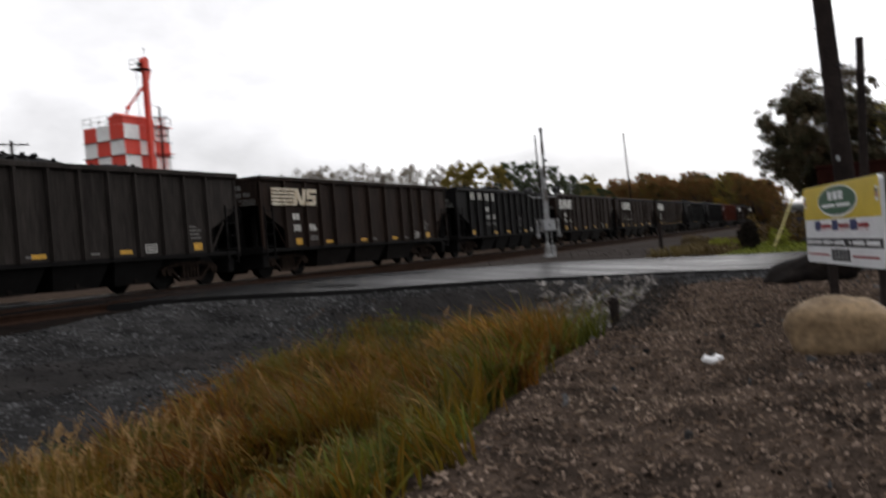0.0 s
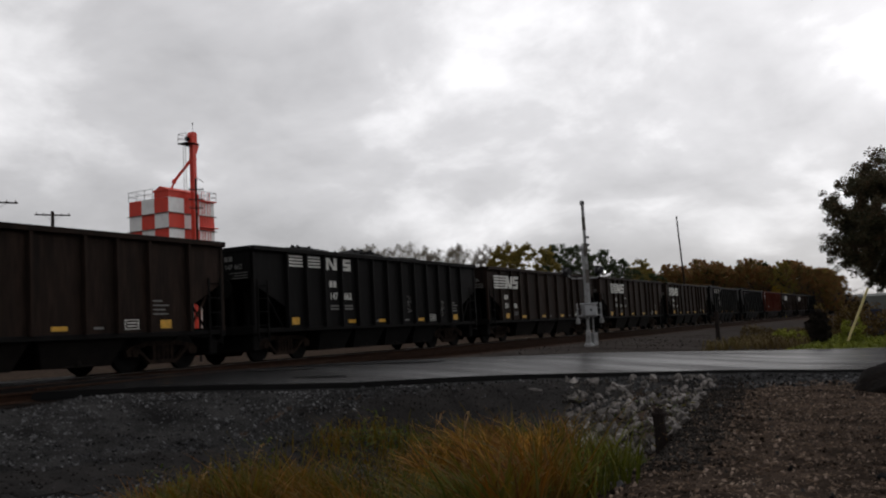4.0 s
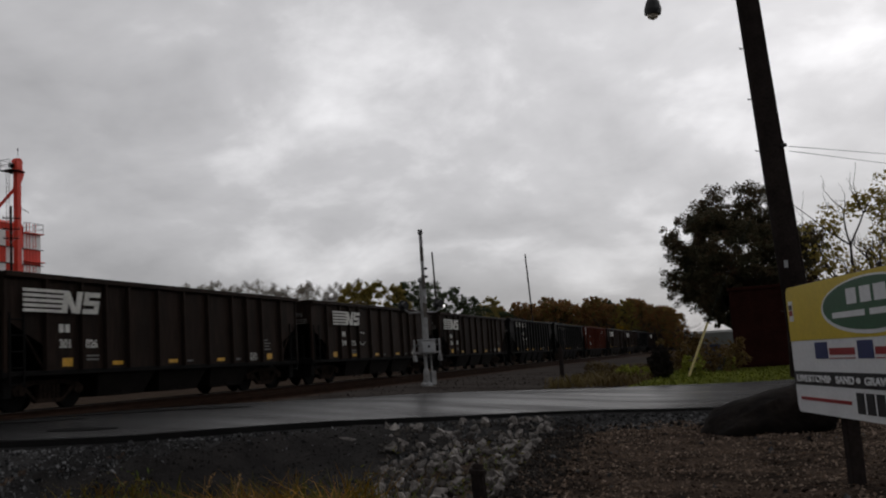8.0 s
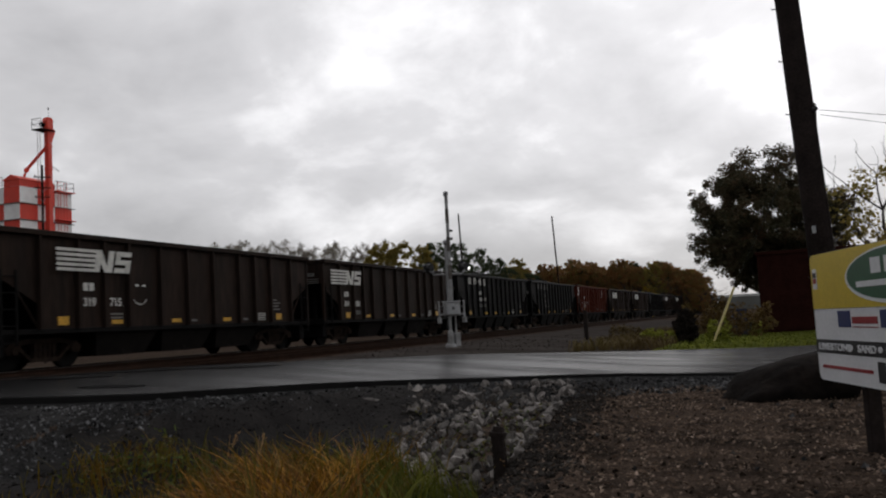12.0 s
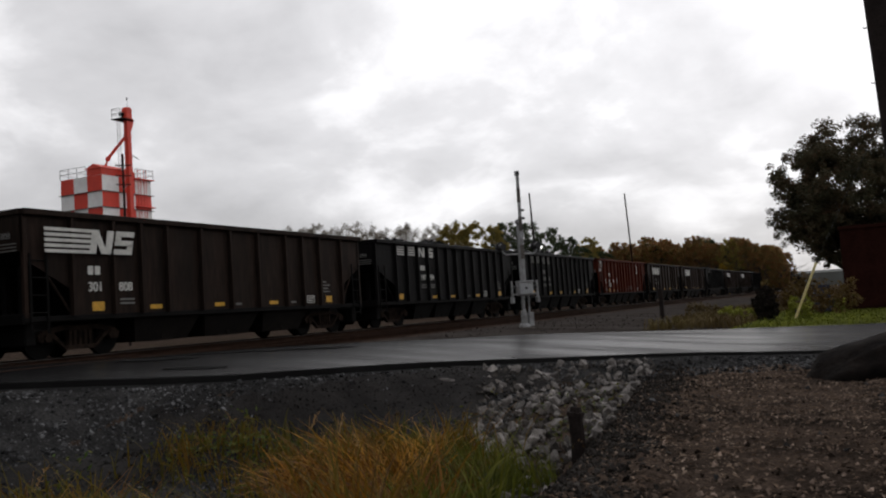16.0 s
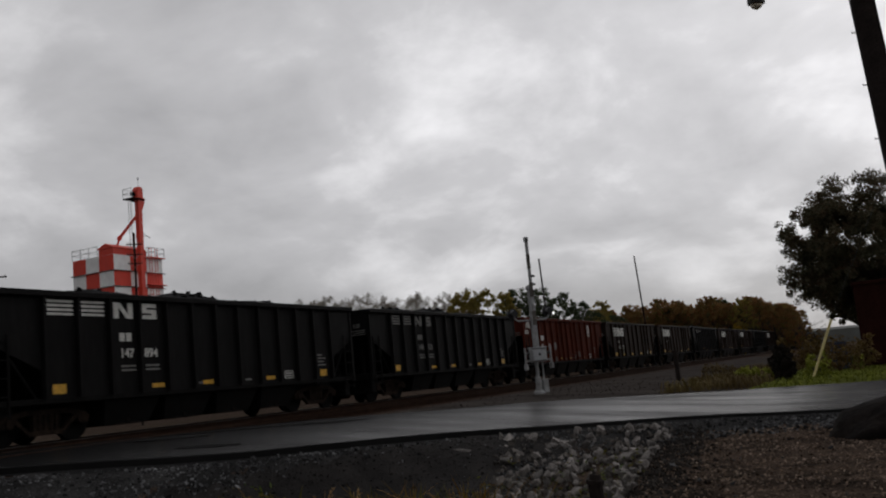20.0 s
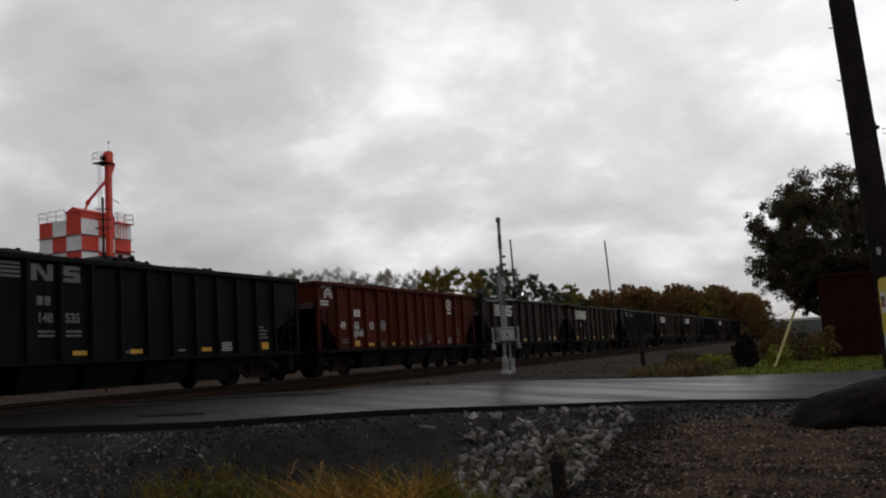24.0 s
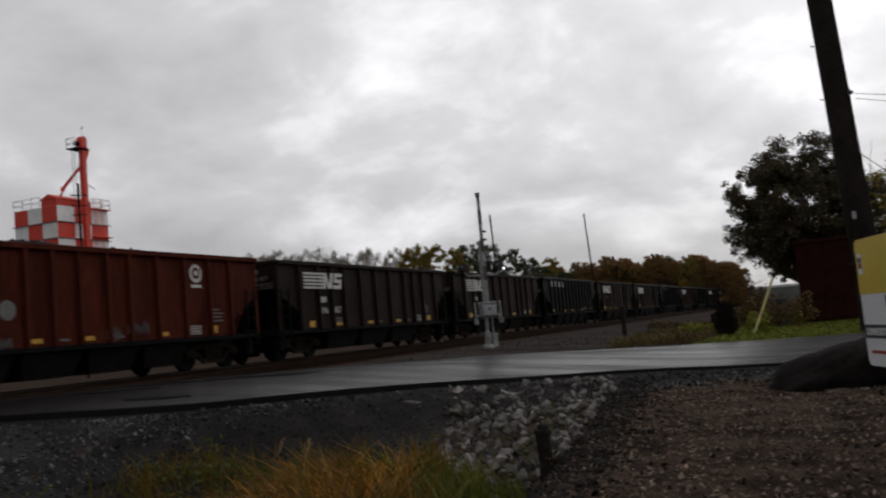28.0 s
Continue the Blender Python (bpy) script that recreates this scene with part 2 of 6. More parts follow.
GREY_WOOD = material("weathered_grey_wood", (0.12, 0.108, 0.095), 0.9, scale=3, vary=0.35, fine=30)
TOWER_RED = material("red_tower_paint", (0.74, 0.050, 0.022), 0.55, other=(0.62, 0.042, 0.02), scale=0.8, vary=0.15, bump=0)
TOWER_WHITE = material("white_tower_paint", (0.93, 0.93, 0.92), 0.55, other=(0.80, 0.79, 0.78), scale=0.8, vary=0.12, bump=0)
TOWER_CREAM = material("weathered_cream_wall_paint", (0.72, 0.70, 0.64), 0.6, other=(0.58, 0.55, 0.48), scale=0.6, vary=0.15, bump=0)
SIGN_YELLOW = material("yellow_sign_vinyl", (0.62, 0.46, 0.03), 0.4, scale=3, vary=0.12, bump=0)
SIGN_WHITE = material("white_sign_vinyl", (0.72, 0.73, 0.75), 0.4, scale=3, vary=0.1, bump=0)
SIGN_GREEN = material("green_sign_vinyl", (0.025, 0.10, 0.045), 0.4, scale=3, vary=0.15, bump=0)
SIGN_BLUE = material("navy_sign_vinyl", (0.02, 0.03, 0.12), 0.4, scale=3, vary=0.15, bump=0)
SIGN_RED = material("red_sign_vinyl", (0.30, 0.02, 0.025), 0.4, scale=3, vary=0.15, bump=0)
SIGN_BLACK = material("black_sign_vinyl", (0.018, 0.018, 0.02), 0.4, scale=3, vary=0.15, bump=0)
TAN_ROCK = material("tan_field_boulder", (0.25, 0.17, 0.092), 0.85, other=(0.13, 0.085, 0.045), scale=2.2, vary=0.35, fine=18, bump=0.6, depth=0.02)
DARK_ROCK = material("dark_wet_rock", (0.017, 0.0135, 0.0115), 0.95, other=(0.007, 0.0062, 0.006), scale=2.5, vary=0.4, fine=15, bump=0.7, depth=0.03, spec=0.05)
BROWN_SIDING = material("dark_red_brown_siding", (0.030, 0.011, 0.009), 0.95, scale=1.5, vary=0.3, fine=12, bump=0.2, spec=0.0)
PLASTIC = material("white_plastic_rag", (0.85, 0.85, 0.86), 0.6, scale=8, vary=0.15)
PIPE = material("dark_concrete", (0.02, 0.02, 0.021), 0.9, 0.0, spec=0.1, scale=4, vary=0.4)
YELLOW_PVC = material("faded_yellow_guy_guard", (0.75, 0.64, 0.30), 0.6, scale=5, vary=0.2)
LAMP_GLASS = material("frosted_lamp_glass", (0.8, 0.72, 0.58), 0.25, scale=6, vary=0.15, bump=0)
GRASS = mixed("autumn_ditch_grass", [(0.015, 0.018, 0.003), (0.055, 0.053, 0.006), (0.13, 0.092, 0.009), (0.15, 0.075, 0.007), (0.028, 0.016, 0.003)], translucent=0.4)
GREEN_GRASS = mixed("fresh_green_grass", [(0.018, 0.027, 0.004), (0.052, 0.068, 0.008), (0.12, 0.125, 0.014), (0.15, 0.12, 0.016)], translucent=0.3)
RUSSET = mixed("russet_dead_grass", [(0.024, 0.010, 0.003), (0.085, 0.032, 0.005), (0.21, 0.085, 0.010), (0.12, 0.072, 0.010)], translucent=0.4)
PLUME = mixed("pale_seed_plumes", [(0.24, 0.13, 0.045), (0.36, 0.22, 0.09), (0.44, 0.30, 0.15)], translucent=0.3)
STRAW = mixed("dry_straw_grass", [(0.12, 0.055, 0.010), (0.27, 0.14, 0.025), (0.38, 0.24, 0.07), (0.15, 0.12, 0.018)], translucent=0.4)
BROADLEAF = mixed("mixed_ditch_weeds", [(0.03, 0.06, 0.012), (0.06, 0.10, 0.018), (0.12, 0.12, 0.025), (0.14, 0.075, 0.02), (0.05, 0.03, 0.015)], translucent=0.25)
LAWN = mixed("wet_lawn", [(0.075, 0.09, 0.012), (0.11, 0.128, 0.017), (0.15, 0.15, 0.024)], translucent=0.2)
WEEDS = mixed("dull_weeds", [(0.05, 0.034, 0.015), (0.10, 0.068, 0.024), (0.12, 0.10, 0.03)], translucent=0.2)
OAK = mixed("late_oak_leaves", [(0.040, 0.042, 0.024), (0.058, 0.056, 0.030), (0.092, 0.070, 0.038), (0.125, 0.064, 0.038)], translucent=0.2)
LEAF_GREEN = mixed("dark_green_leaves", [(0.035, 0.05, 0.028), (0.05, 0.068, 0.03), (0.075, 0.08, 0.032)], translucent=0.4)
LEAF_YELLOW = mixed("yellow_green_leaves", [(0.16, 0.15, 0.045), (0.24, 0.20, 0.05), (0.29, 0.21, 0.055), (0.11, 0.12, 0.04)], translucent=0.55)
LEAF_ORANGE = mixed("orange_brown_leaves", [(0.17, 0.15, 0.06), (0.30, 0.17, 0.06), (0.26, 0.10, 0.05), (0.27, 0.20, 0.06), (0.12, 0.13, 0.055), (0.08, 0.095, 0.045)], translucent=0.55)
LEAF_GOLD = mixed("golden_leaves", [(0.55, 0.36, 0.03), (0.45, 0.28, 0.03)], translucent=0.4)
LEAF_GREY = mixed("sparse_grey_leaves", [(0.19, 0.175, 0.15), (0.24, 0.21, 0.17), (0.17, 0.145, 0.105)], translucent=0.5)
LEAF_EVERGREEN = mixed("evergreen_needles", [(0.014, 0.011, 0.009), (0.020, 0.015, 0.011), (0.028, 0.016, 0.014)], translucent=0.05)
LEAF_LIME = mixed("yellow_green_shrub", [(0.17, 0.20, 0.024), (0.25, 0.26, 0.035), (0.12, 0.14, 0.024)], translucent=0.2)
BARK = material("grey_brown_bark", (0.06, 0.05, 0.043), 0.95, scale=4, vary=0.4, fine=25, bump=0.6, depth=0.02)
TWIG = material("bare_grey_twigs", (0.13, 0.115, 0.10), 0.95, scale=4, vary=0.3)
WIRE = material("black_wire", (0.015, 0.015, 0.015), 0.6, bump=0)


def wet_road():
    """Concrete that passes into darker asphalt over the crossing, its colour also darkened for the train's reflection,
    with damp streaks along the road.
    """
    m = material("wet_road_surface", (0.060, 0.058, 0.058), 0.26, other=(0.036, 0.035, 0.035), scale=0.5, vary=0.3, fine=22, bump=0.06, depth=0.004, spec=0.3)
    t, links = m.node_tree, m.node_tree.links
    b = t.nodes["Principled BSDF"]
    base = b.inputs["Base Color"].links[0].from_socket
    place = t.nodes.new("ShaderNodeTexCoord").outputs["Object"]
    turn = t.nodes.new("ShaderNodeMapping")
    turn.inputs["Rotation"].default_value = (0, 0, radians(-38))
    turn.inputs["Scale"].default_value = (0.16, 0.62, 1.0)
    links.new(place, turn.inputs["Vector"])
    streak = t.nodes.new("ShaderNodeTexNoise")
    streak.inputs["Scale"].default_value, streak.inputs["Detail"].default_value = 1.3, 4
    links.new(turn.outputs[0], streak.inputs["Vector"])
    xyz = t.nodes.new("ShaderNodeSeparateXYZ")
    links.new(place, xyz.inputs[0])
    wob = t.nodes.new("ShaderNodeMath")
    wob.operation = "MULTIPLY_ADD"
    wob.inputs[1].default_value = 9.0
    links.new(streak.outputs["Fac"], wob.inputs[0])
    links.new(xyz.outputs[0], wob.inputs[2])
    lane = t.nodes.new("ShaderNodeMapRange")
    lane.interpolation_type = "SMOOTHSTEP"
    lane.inputs["From Min"].default_value, lane.inputs["From Max"].default_value = -5.5, 1.0
    links.new(wob.outputs[0], lane.inputs["Value"])
    mix = t.nodes.new("ShaderNodeMix")
    mix.data_type = "RGBA"
    # near-black asphalt: the train's dark reflection is mixed into the colour
    mix.inputs["A"].default_value = (0.0065, 0.0062, 0.0063, 1)
    links.new(lane.outputs[0], mix.inputs["Factor"])
    links.new(base, mix.inputs["B"])
    damp = t.nodes.new("ShaderNodeMapRange")
    damp.inputs["From Min"].default_value, damp.inputs["From Max"].default_value = 0.36, 0.5
    damp.inputs["To Min"].default_value, damp.inputs["To Max"].default_value = 0.45, 1.0
    links.new(streak.outputs["Fac"], damp.inputs["Value"])
    scale = t.nodes.new("ShaderNodeVectorMath")
    scale.operation = "SCALE"
    links.new(mix.outputs["Result"], scale.inputs[0])
    links.new(damp.outputs[0], scale.inputs["Scale"])
    links.new(scale.outputs[0], b.inputs["Base Color"])
    gloss = t.nodes.new("ShaderNodeMapRange")
    gloss.inputs["To Min"].default_value, gloss.inputs["To Max"].default_value = 0.12, 0.5
    links.new(lane.outputs[0], gloss.inputs["Value"])
    links.new(gloss.outputs[0], b.inputs["Specular IOR Level"])
    dry = t.nodes.new("ShaderNodeBsdfDiffuse")
    links.new(scale.outputs[0], dry.inputs["Color"])
    wet = t.nodes.new("ShaderNodeMapRange")
    wet.inputs["From Min"].default_value, wet.inputs["From Max"].default_value = 0.38, 0.62
    wet.inputs["To Min"].default_value, wet.inputs["To Max"].default_value = 0.62, 0.22
    links.new(streak.outputs["Fac"], wet.inputs["Value"])
    both = t.nodes.new("ShaderNodeMixShader")
    links.new(wet.outputs[0], both.inputs[0])
    links.new(dry.outputs[0], both.inputs[1])
    links.new(b.outputs[0], both.inputs[2])
    links.new(both.outputs[0], t.nodes["Material Output"].inputs["Surface"])
    return m


WET_ROAD = wet_road()

# ---------------------------------------------------------------- shape helpers
class Geo:
    """Collects faces for one mesh."""

    def __init__(self):
        self.v, self.f = [], []

    def add(self, verts, faces):
        o = len(self.v)
        self.v += [tuple(p) for p in verts]
        self.f += [tuple(i + o for i in q) for q in faces]
        return self

    def box(self, x0, x1, y0, y1, z0, z1, c=0.0, m=None):
        """A box with edges chamfered by c."""
        if c <= 0:
            v = [(x, y, z) for x in (x0, x1) for y in (y0, y1) for z in (z0, z1)]
            f = [(0, 1, 3, 2), (4, 6, 7, 5), (0, 4, 5, 1), (2, 3, 7, 6), (0, 2, 6, 4), (1, 5, 7, 3)]
        else:
            bm = bmesh.new()
            bmesh.ops.create_cube(bm, size=1.0)
            for q in bm.verts:
                q.co = ((x0 + x1) / 2 + q.co.x * (x1 - x0), (y0 + y1) / 2 + q.co.y * (y1 - y0), (z0 + z1) / 2 + q.co.z * (z1 - z0))
            bmesh.ops.bevel(bm, geom=bm.edges[:], offset=c, segments=1, affect="EDGES")
            v = [q.co[:] for q in bm.verts]
            bm.verts.index_update()
            f = [[q.index for q in face.verts] for face in bm.faces]
            bm.free()
        if m is not None:
            v = [m @ Vector(p) for p in v]
        return self.add(v, f)

    def tube(self, pts, radii, n=10, caps=True):
        """A round bar along points, with a radius at each."""
        pts = [Vector(p) for p in pts]
        if isinstance(radii, (int, float)):
            radii = [radii] * len(pts)
        verts, faces = [], []
        for i, p in enumerate(pts):
            d = (pts[min(i + 1, len(pts) - 1)] - pts[max(i - 1, 0)]).normalized()
            a = d.orthogonal().normalized() if abs(d.z) > 0.9 else d.cross(Vector((0, 0, 1))).normalized()
            if abs(d.z) > 0.9:
                a = d.cross(Vector((0, 1, 0))).normalized()
            b = d.cross(a)
            verts += [p + radii[i] * (math.cos(k * 2 * math.pi / n) * a + math.sin(k * 2 * math.pi / n) * b) for k in range(n)]
        for i in range(len(pts) - 1):
            faces += [(i * n + k, i * n + (k + 1) % n, (i + 1) * n + (k + 1) % n, (i + 1) * n + k) for k in range(n)]
        if caps:
            faces += [tuple(range(n))[::-1], tuple(range((len(pts) - 1) * n, len(pts) * n))]
        return self.add(verts, faces)

    def prism(self, outline, axis, a, b):
        """An outline in the other two axes, run from a to b along the axis."""
        n, verts = len(outline), []
        for s in (a, b):
            for p, q in outline:
                verts.append({"x": (s, p, q), "y": (p, s, q), "z": (p, q, s)}[axis])
        faces = [tuple(range(n)), tuple(range(n, 2 * n))[::-1]] + [(k, n + k, n + (k + 1) % n, (k + 1) % n) for k in range(n)]
        return self.add(verts, faces)

    def strip(self, rows):
        """A sheet through rows of points of equal length."""
        n = len(rows[0])
        faces = [(i * n + k, i * n + k + 1, (i + 1) * n + k + 1, (i + 1) * n + k) for i in range(len(rows) - 1) for k in range(n - 1)]
        return self.add([p for r in rows for p in r], faces)

    def mesh(self, name, mat, smooth=False, tidy=True):
        me = bpy.data.meshes.new(name)
        me.from_pydata(self.v, [], self.f)
        if tidy:
            bm = bmesh.new()
            bm.from_mesh(me)
            bmesh.ops.recalc_face_normals(bm, faces=bm.faces[:])
            bm.to_mesh(me)
            bm.free()
        me.materials.append(mat)
        if smooth:
            me.shade_smooth()
        return me


def part(name, geo, mat, parent=None, label="", smooth=False, tidy=True):
    me = geo if isinstance(geo, bpy.types.Mesh) else geo.mesh(name, mat, smooth, tidy)
    ob = new(name, me)
    if parent is not None:
        ob.parent = parent
    if label:
        ob["label"] = label
    return ob


def thing(name, label, category, m=None, group="", kind=""):
    ob = new(name)
    ob.empty_display_size = 0.2
    if m is not None:
        ob.matrix_world = m
    return tagged(ob, label, category, group, kind)


def lettering(text, height, mat, name, parent, place, turn, label=""):
    """Flat letters with the built-in font, as a mesh."""
    cu = bpy.data.curves.new(name, "FONT")
    cu.body, cu.size, cu.extrude, cu.align_x = text, height * 1.4, 0.003, "LEFT"
    cu.offset = height * 0.035
    tmp = new("lettering_source", cu)
    me = bpy.data.meshes.new_from_object(tmp.evaluated_get(bpy.context.evaluated_depsgraph_get()))
    bpy.data.objects.remove(tmp)
    bpy.data.curves.remove(cu)
    me.materials.clear()
    me.materials.append(mat)
    ob = new(name, me)
    ob.parent = parent
    ob.matrix_basis = Matrix.Translation(place) @ turn
    if label:
        ob["label"] = label
    return ob


def smooth01(a, b, x):
    t = min(1.0, max(0.0, (x - a) / (b - a)))
    return t * t * (3 - 2 * t)


def along(points, x):
    for (x0, y0), (x1, y1) in zip(points, points[1:]):
        if x <= x1:
            return y0 + (y1 - y0) * (x - x0) / (x1 - x0)
    return points[-1][1]


def stone(rng, size, flat=0.7, points=9):
    """A broken angular stone about size across, as verts and faces."""
    bm = bmesh.new()
    for _ in range(points):
        d = Vector((rng.gauss(0, 1), rng.gauss(0, 1), rng.gauss(0, 1))).normalized() * rng.uniform(0.8, 1.05)
        bm.verts.new((d.x * size * 0.55, d.y * size * 0.48, d.z * size * 0.5 * flat))
    bmesh.ops.convex_hull(bm, input=bm.verts[:])
    bmesh.ops.delete(bm, geom=[q for q in bm.verts if not q.link_faces], context="VERTS")
    v = [q.co.copy() for q in bm.verts]
    bm.verts.index_update()
    f = [[q.index for q in face.verts] for face in bm.faces]
    bm.free()
    return v, f


# ---------------------------------------------------------------- ground
NEAR_EDGE = [(-60, -36.5), (-30, -9), (-18, 2.0), (-12.2, 6.3), (-10.0, 7.8), (-9.0, 8.45), (-8.3, 8.9), (-7.6, 9.6), (-7.15, 10.5), (-6.6, 11.6), (-6.1, 12.4), (-5.4, 13.3), (-4.8, 13.95), (-4.1, 14.8), (-3.4, 15.65), (-2.5, 16.35), (-0.9, 16.85), (1, 17.5), (8, 19.5), (60, 28)]
FAR_EDGE = [(-60, -24), (-30, 0.0), (-18.3, 9.8), (-10.8, 15.2), (-8.56, 17.4), (-7.18, 20.3), (-5.58, 22.2), (-3.91, 24.3), (-2.72, 26.0), (-0.97, 27.5), (8, 30), (60, 38)]
TRACKS = (-16.72, -12.2)


def road_z(x):
    if x < -18.5:
        return max(-0.5, -0.02 - 0.04 * (-18.5 - x))
    if x < -11:
        return -0.02
    return -0.02 - 0.63 * smooth01(-11.5, 0.5, x) * 1.0


def ditch_profile(x, y):
    xr = -1.0 - 0.13 * y
    xl = -5.6 - 0.09 * max(y, -4)
    soil = -0.60 + 0.05 * smooth01(6, 0, y) - 0.03 * smooth01(4, 14, y)
    bottom = -1.18 + 0.42 * smooth01(6.0, 12.5, y)
    if x >= xr:
        return soil
    run = 1.5 - 0.85 * smooth01(3.5, 6.5, y)
    if x >= xr - run:
        return soil + (bottom - soil) * smooth01(xr, xr - run, x)
    if x >= xl + 0.8:
        return bottom
    if x >= xl - 0.8:
        return bottom + 0.35 * smooth01(xl + 0.8, xl - 0.8, x)
    return -0.83 + 0.60 * min(1.0, (xl - 0.8 - x) / (xl - 0.8 + 10.4))


def ground_z(x, y):
    rz = road_z(x) - 0.08 + 0.03 * smooth01(-6.5, -3.0, x)
    near, far = along(NEAR_EDGE, x), along(FAR_EDGE, x)
    if x < -10.4:
        z = -0.23 if x > -20.5 else -0.23 - 0.3 * smooth01(-20.5, -26, x)
        return min(z, rz) if near - 0.5 < y < far + 0.5 else z
    s = (near - y) * 0.77
    w = smooth01(0.5, 2.6, s)
    z = rz * (1 - w) + ditch_profile(x, y) * w
    if y > far:
        z = rz + 0.02 * smooth01(0.3, 3, y - far)
    if -0.3 <= s <= 0.6 or near <= y <= far:
        return rz
    lump = noise.noise((x * 1.1, y * 1.1, 3.3)) * 0.035 + noise.noise((x * 3.7, y * 3.7, 7.1)) * 0.018
    return z + lump * smooth01(0.6, 1.4, abs(s)) * (1 if y < near else 0.4)


def axis_steps(*runs):
    out = []
    for a, b, n in runs:
        out += [a + (b - a) * i / n for i in range(n)]
    return out + [runs[-1][1]]


xs = axis_steps((-2600, -300, 6), (-300, -60, 10), (-60, -24, 12), (-24, -10.4, 30), (-10.4, 3.0, 134), (3.0, 14, 22), (14, 60, 12), (60, 300, 8), (300, 2600, 6))
ys = axis_steps((-400, -60, 8), (-60, -12, 12), (-12, -4, 24), (-4, 20, 220), (20, 40, 60), (40, 90, 20), (90, 300, 12), (300, 4200, 10))
geo = Geo().strip([[(x, y, ground_z(x, y)) for x in xs] for y in ys])
ground = tagged(part("ground", geo, SOIL, smooth=True, tidy=False), "dark brown gravelly soil with a shallow roadside ditch", "ground", kind="structure")

# road sheet with thickness, edge strip on the ditch side coloured black as the drop's shade
rows_top = []
for i in range(0, 181):
    x = -60 + i * (120 / 180)
    a, b = along(NEAR_EDGE, x), along(FAR_EDGE, x)
    rows_top.append([(x, a, road_z(x) - 0.12), (x, a + 0.02, road_z(x))] + [(x, a + (b - a) * k / 6, road_z(x) + 0.05 * math.sin(math.pi * k / 6)) for k in range(1, 6)] + [(x, b - 0.02, road_z(x)), (x, b, road_z(x) - 0.12)])
road = tagged(part("road", Geo().strip(rows_top), WET_ROAD, smooth=False, tidy=False), "wet pale grey concrete road over the crossing", "road", kind="structure")
rows_edge = []
for i in range(0, 121):
    x = -10.2 + i * (12.2 / 120)
    a = along(NEAR_EDGE, x)
    w = 0.42 + 0.4 * noise.noise((x * 1.3, 0, 0)) + 0.12 * noise.noise((x * 5, 0, 0))
    out_ = (x + 0.6 * w, a - 0.8 * w)
    foot = (x + 0.03, a - 0.05)
    lip = 0.1 + 0.08 * noise.noise((x * 3, 2, 0))
    rows_edge.append([(*out_, ground_z(*out_) + 0.015), (*foot, ground_z(*foot) + 0.015), (x, a - 0.02, road_z(x) + 0.008), (x, a + lip, road_z(x) + 0.012)])
tagged(part("road_edge", Geo().strip(rows_edge), ASPHALT_AND_EDGE_SHADE, tidy=False), "broken asphalt edge along the road, coloured black for the shade of its drop", "road edge", kind="structure")


def road_patch(x, y, rx_, ry_, turn, seed):
    """An irregular dark patch in the road surface."""
    r = random.Random(seed)
    rim = []
    for k in range(22):
        a, w = 2 * math.pi * k / 22, r.uniform(0.75, 1.1)
        px_, py_ = rx_ * w * math.cos(a), ry_ * w * math.sin(a)
        c_, s_ = math.cos(radians(turn)), math.sin(radians(turn))
        qx, qy = x + px_ * c_ - py_ * s_, y + px_ * s_ + py_ * c_
        na, fa = along(NEAR_EDGE, qx), along(FAR_EDGE, qx)
        u = min(1.0, max(0.0, (qy - na) / (fa - na)))
        rim.append((qx, qy, road_z(qx) + 0.05 * math.sin(math.pi * u) + 0.008))
    return tagged(part("road_patch", Geo().add(rim, [tuple(range(22))]), ASPHALT_AND_EDGE_SHADE, tidy=False), "dark wet tar patch in the road surface", "road", kind="structure")


road_patch(-10.3, 11.2, 0.75, 0.28, 40, 4)
road_patch(-9.8, 13.2, 1.9, 0.3, 44, 5)
road_patch(-8.6, 10.1, 0.45, 0.2, 42, 6)


def ground_cover(name, want, mat, label, lift, step=0.22, area=(-11.0, 3.0, -16.0, 44.0)):
    """A thin sheet of another ground where want(x, y) holds, with an uneven outline."""
    g, seen = Geo(), {}
    x0, x1, y0, y1 = area
    nx, ny = int((x1 - x0) / step), int((y1 - y0) / step)

    def corner(i, k):
        if (i, k) not in seen:
            x, y = x0 + i * step, y0 + k * step
            seen[(i, k)] = len(g.v)
            g.v.append((x, y, ground_z(x, y) + lift))
        return seen[(i, k)]

    for i in range(nx):
        for k in range(ny):
            x, y = x0 + (i + 0.5) * step, y0 + (k + 0.5) * step
            if want(x + 0.35 * noise.noise((x * 2.3, y * 2.3, 5)), y + 0.35 * noise.noise((x * 2.3, y * 2.3, 9))):
                g.f.append((corner(i, k), corner(i + 1, k), corner(i + 1, k + 1), corner(i, k + 1)))
    return tagged(part(name, g, mat, smooth=True, tidy=False), label, "ground", kind="structure")


def on_bank(x, y):
    near = along(NEAR_EDGE, x)
    if not (-10.8 < x < 1.5 and y < near - 0.15):
        return False
    return y > near - 2.3 or x < (-5.0 - 0.09 * y if y < 7 else -3.6 - 0.06 * y)


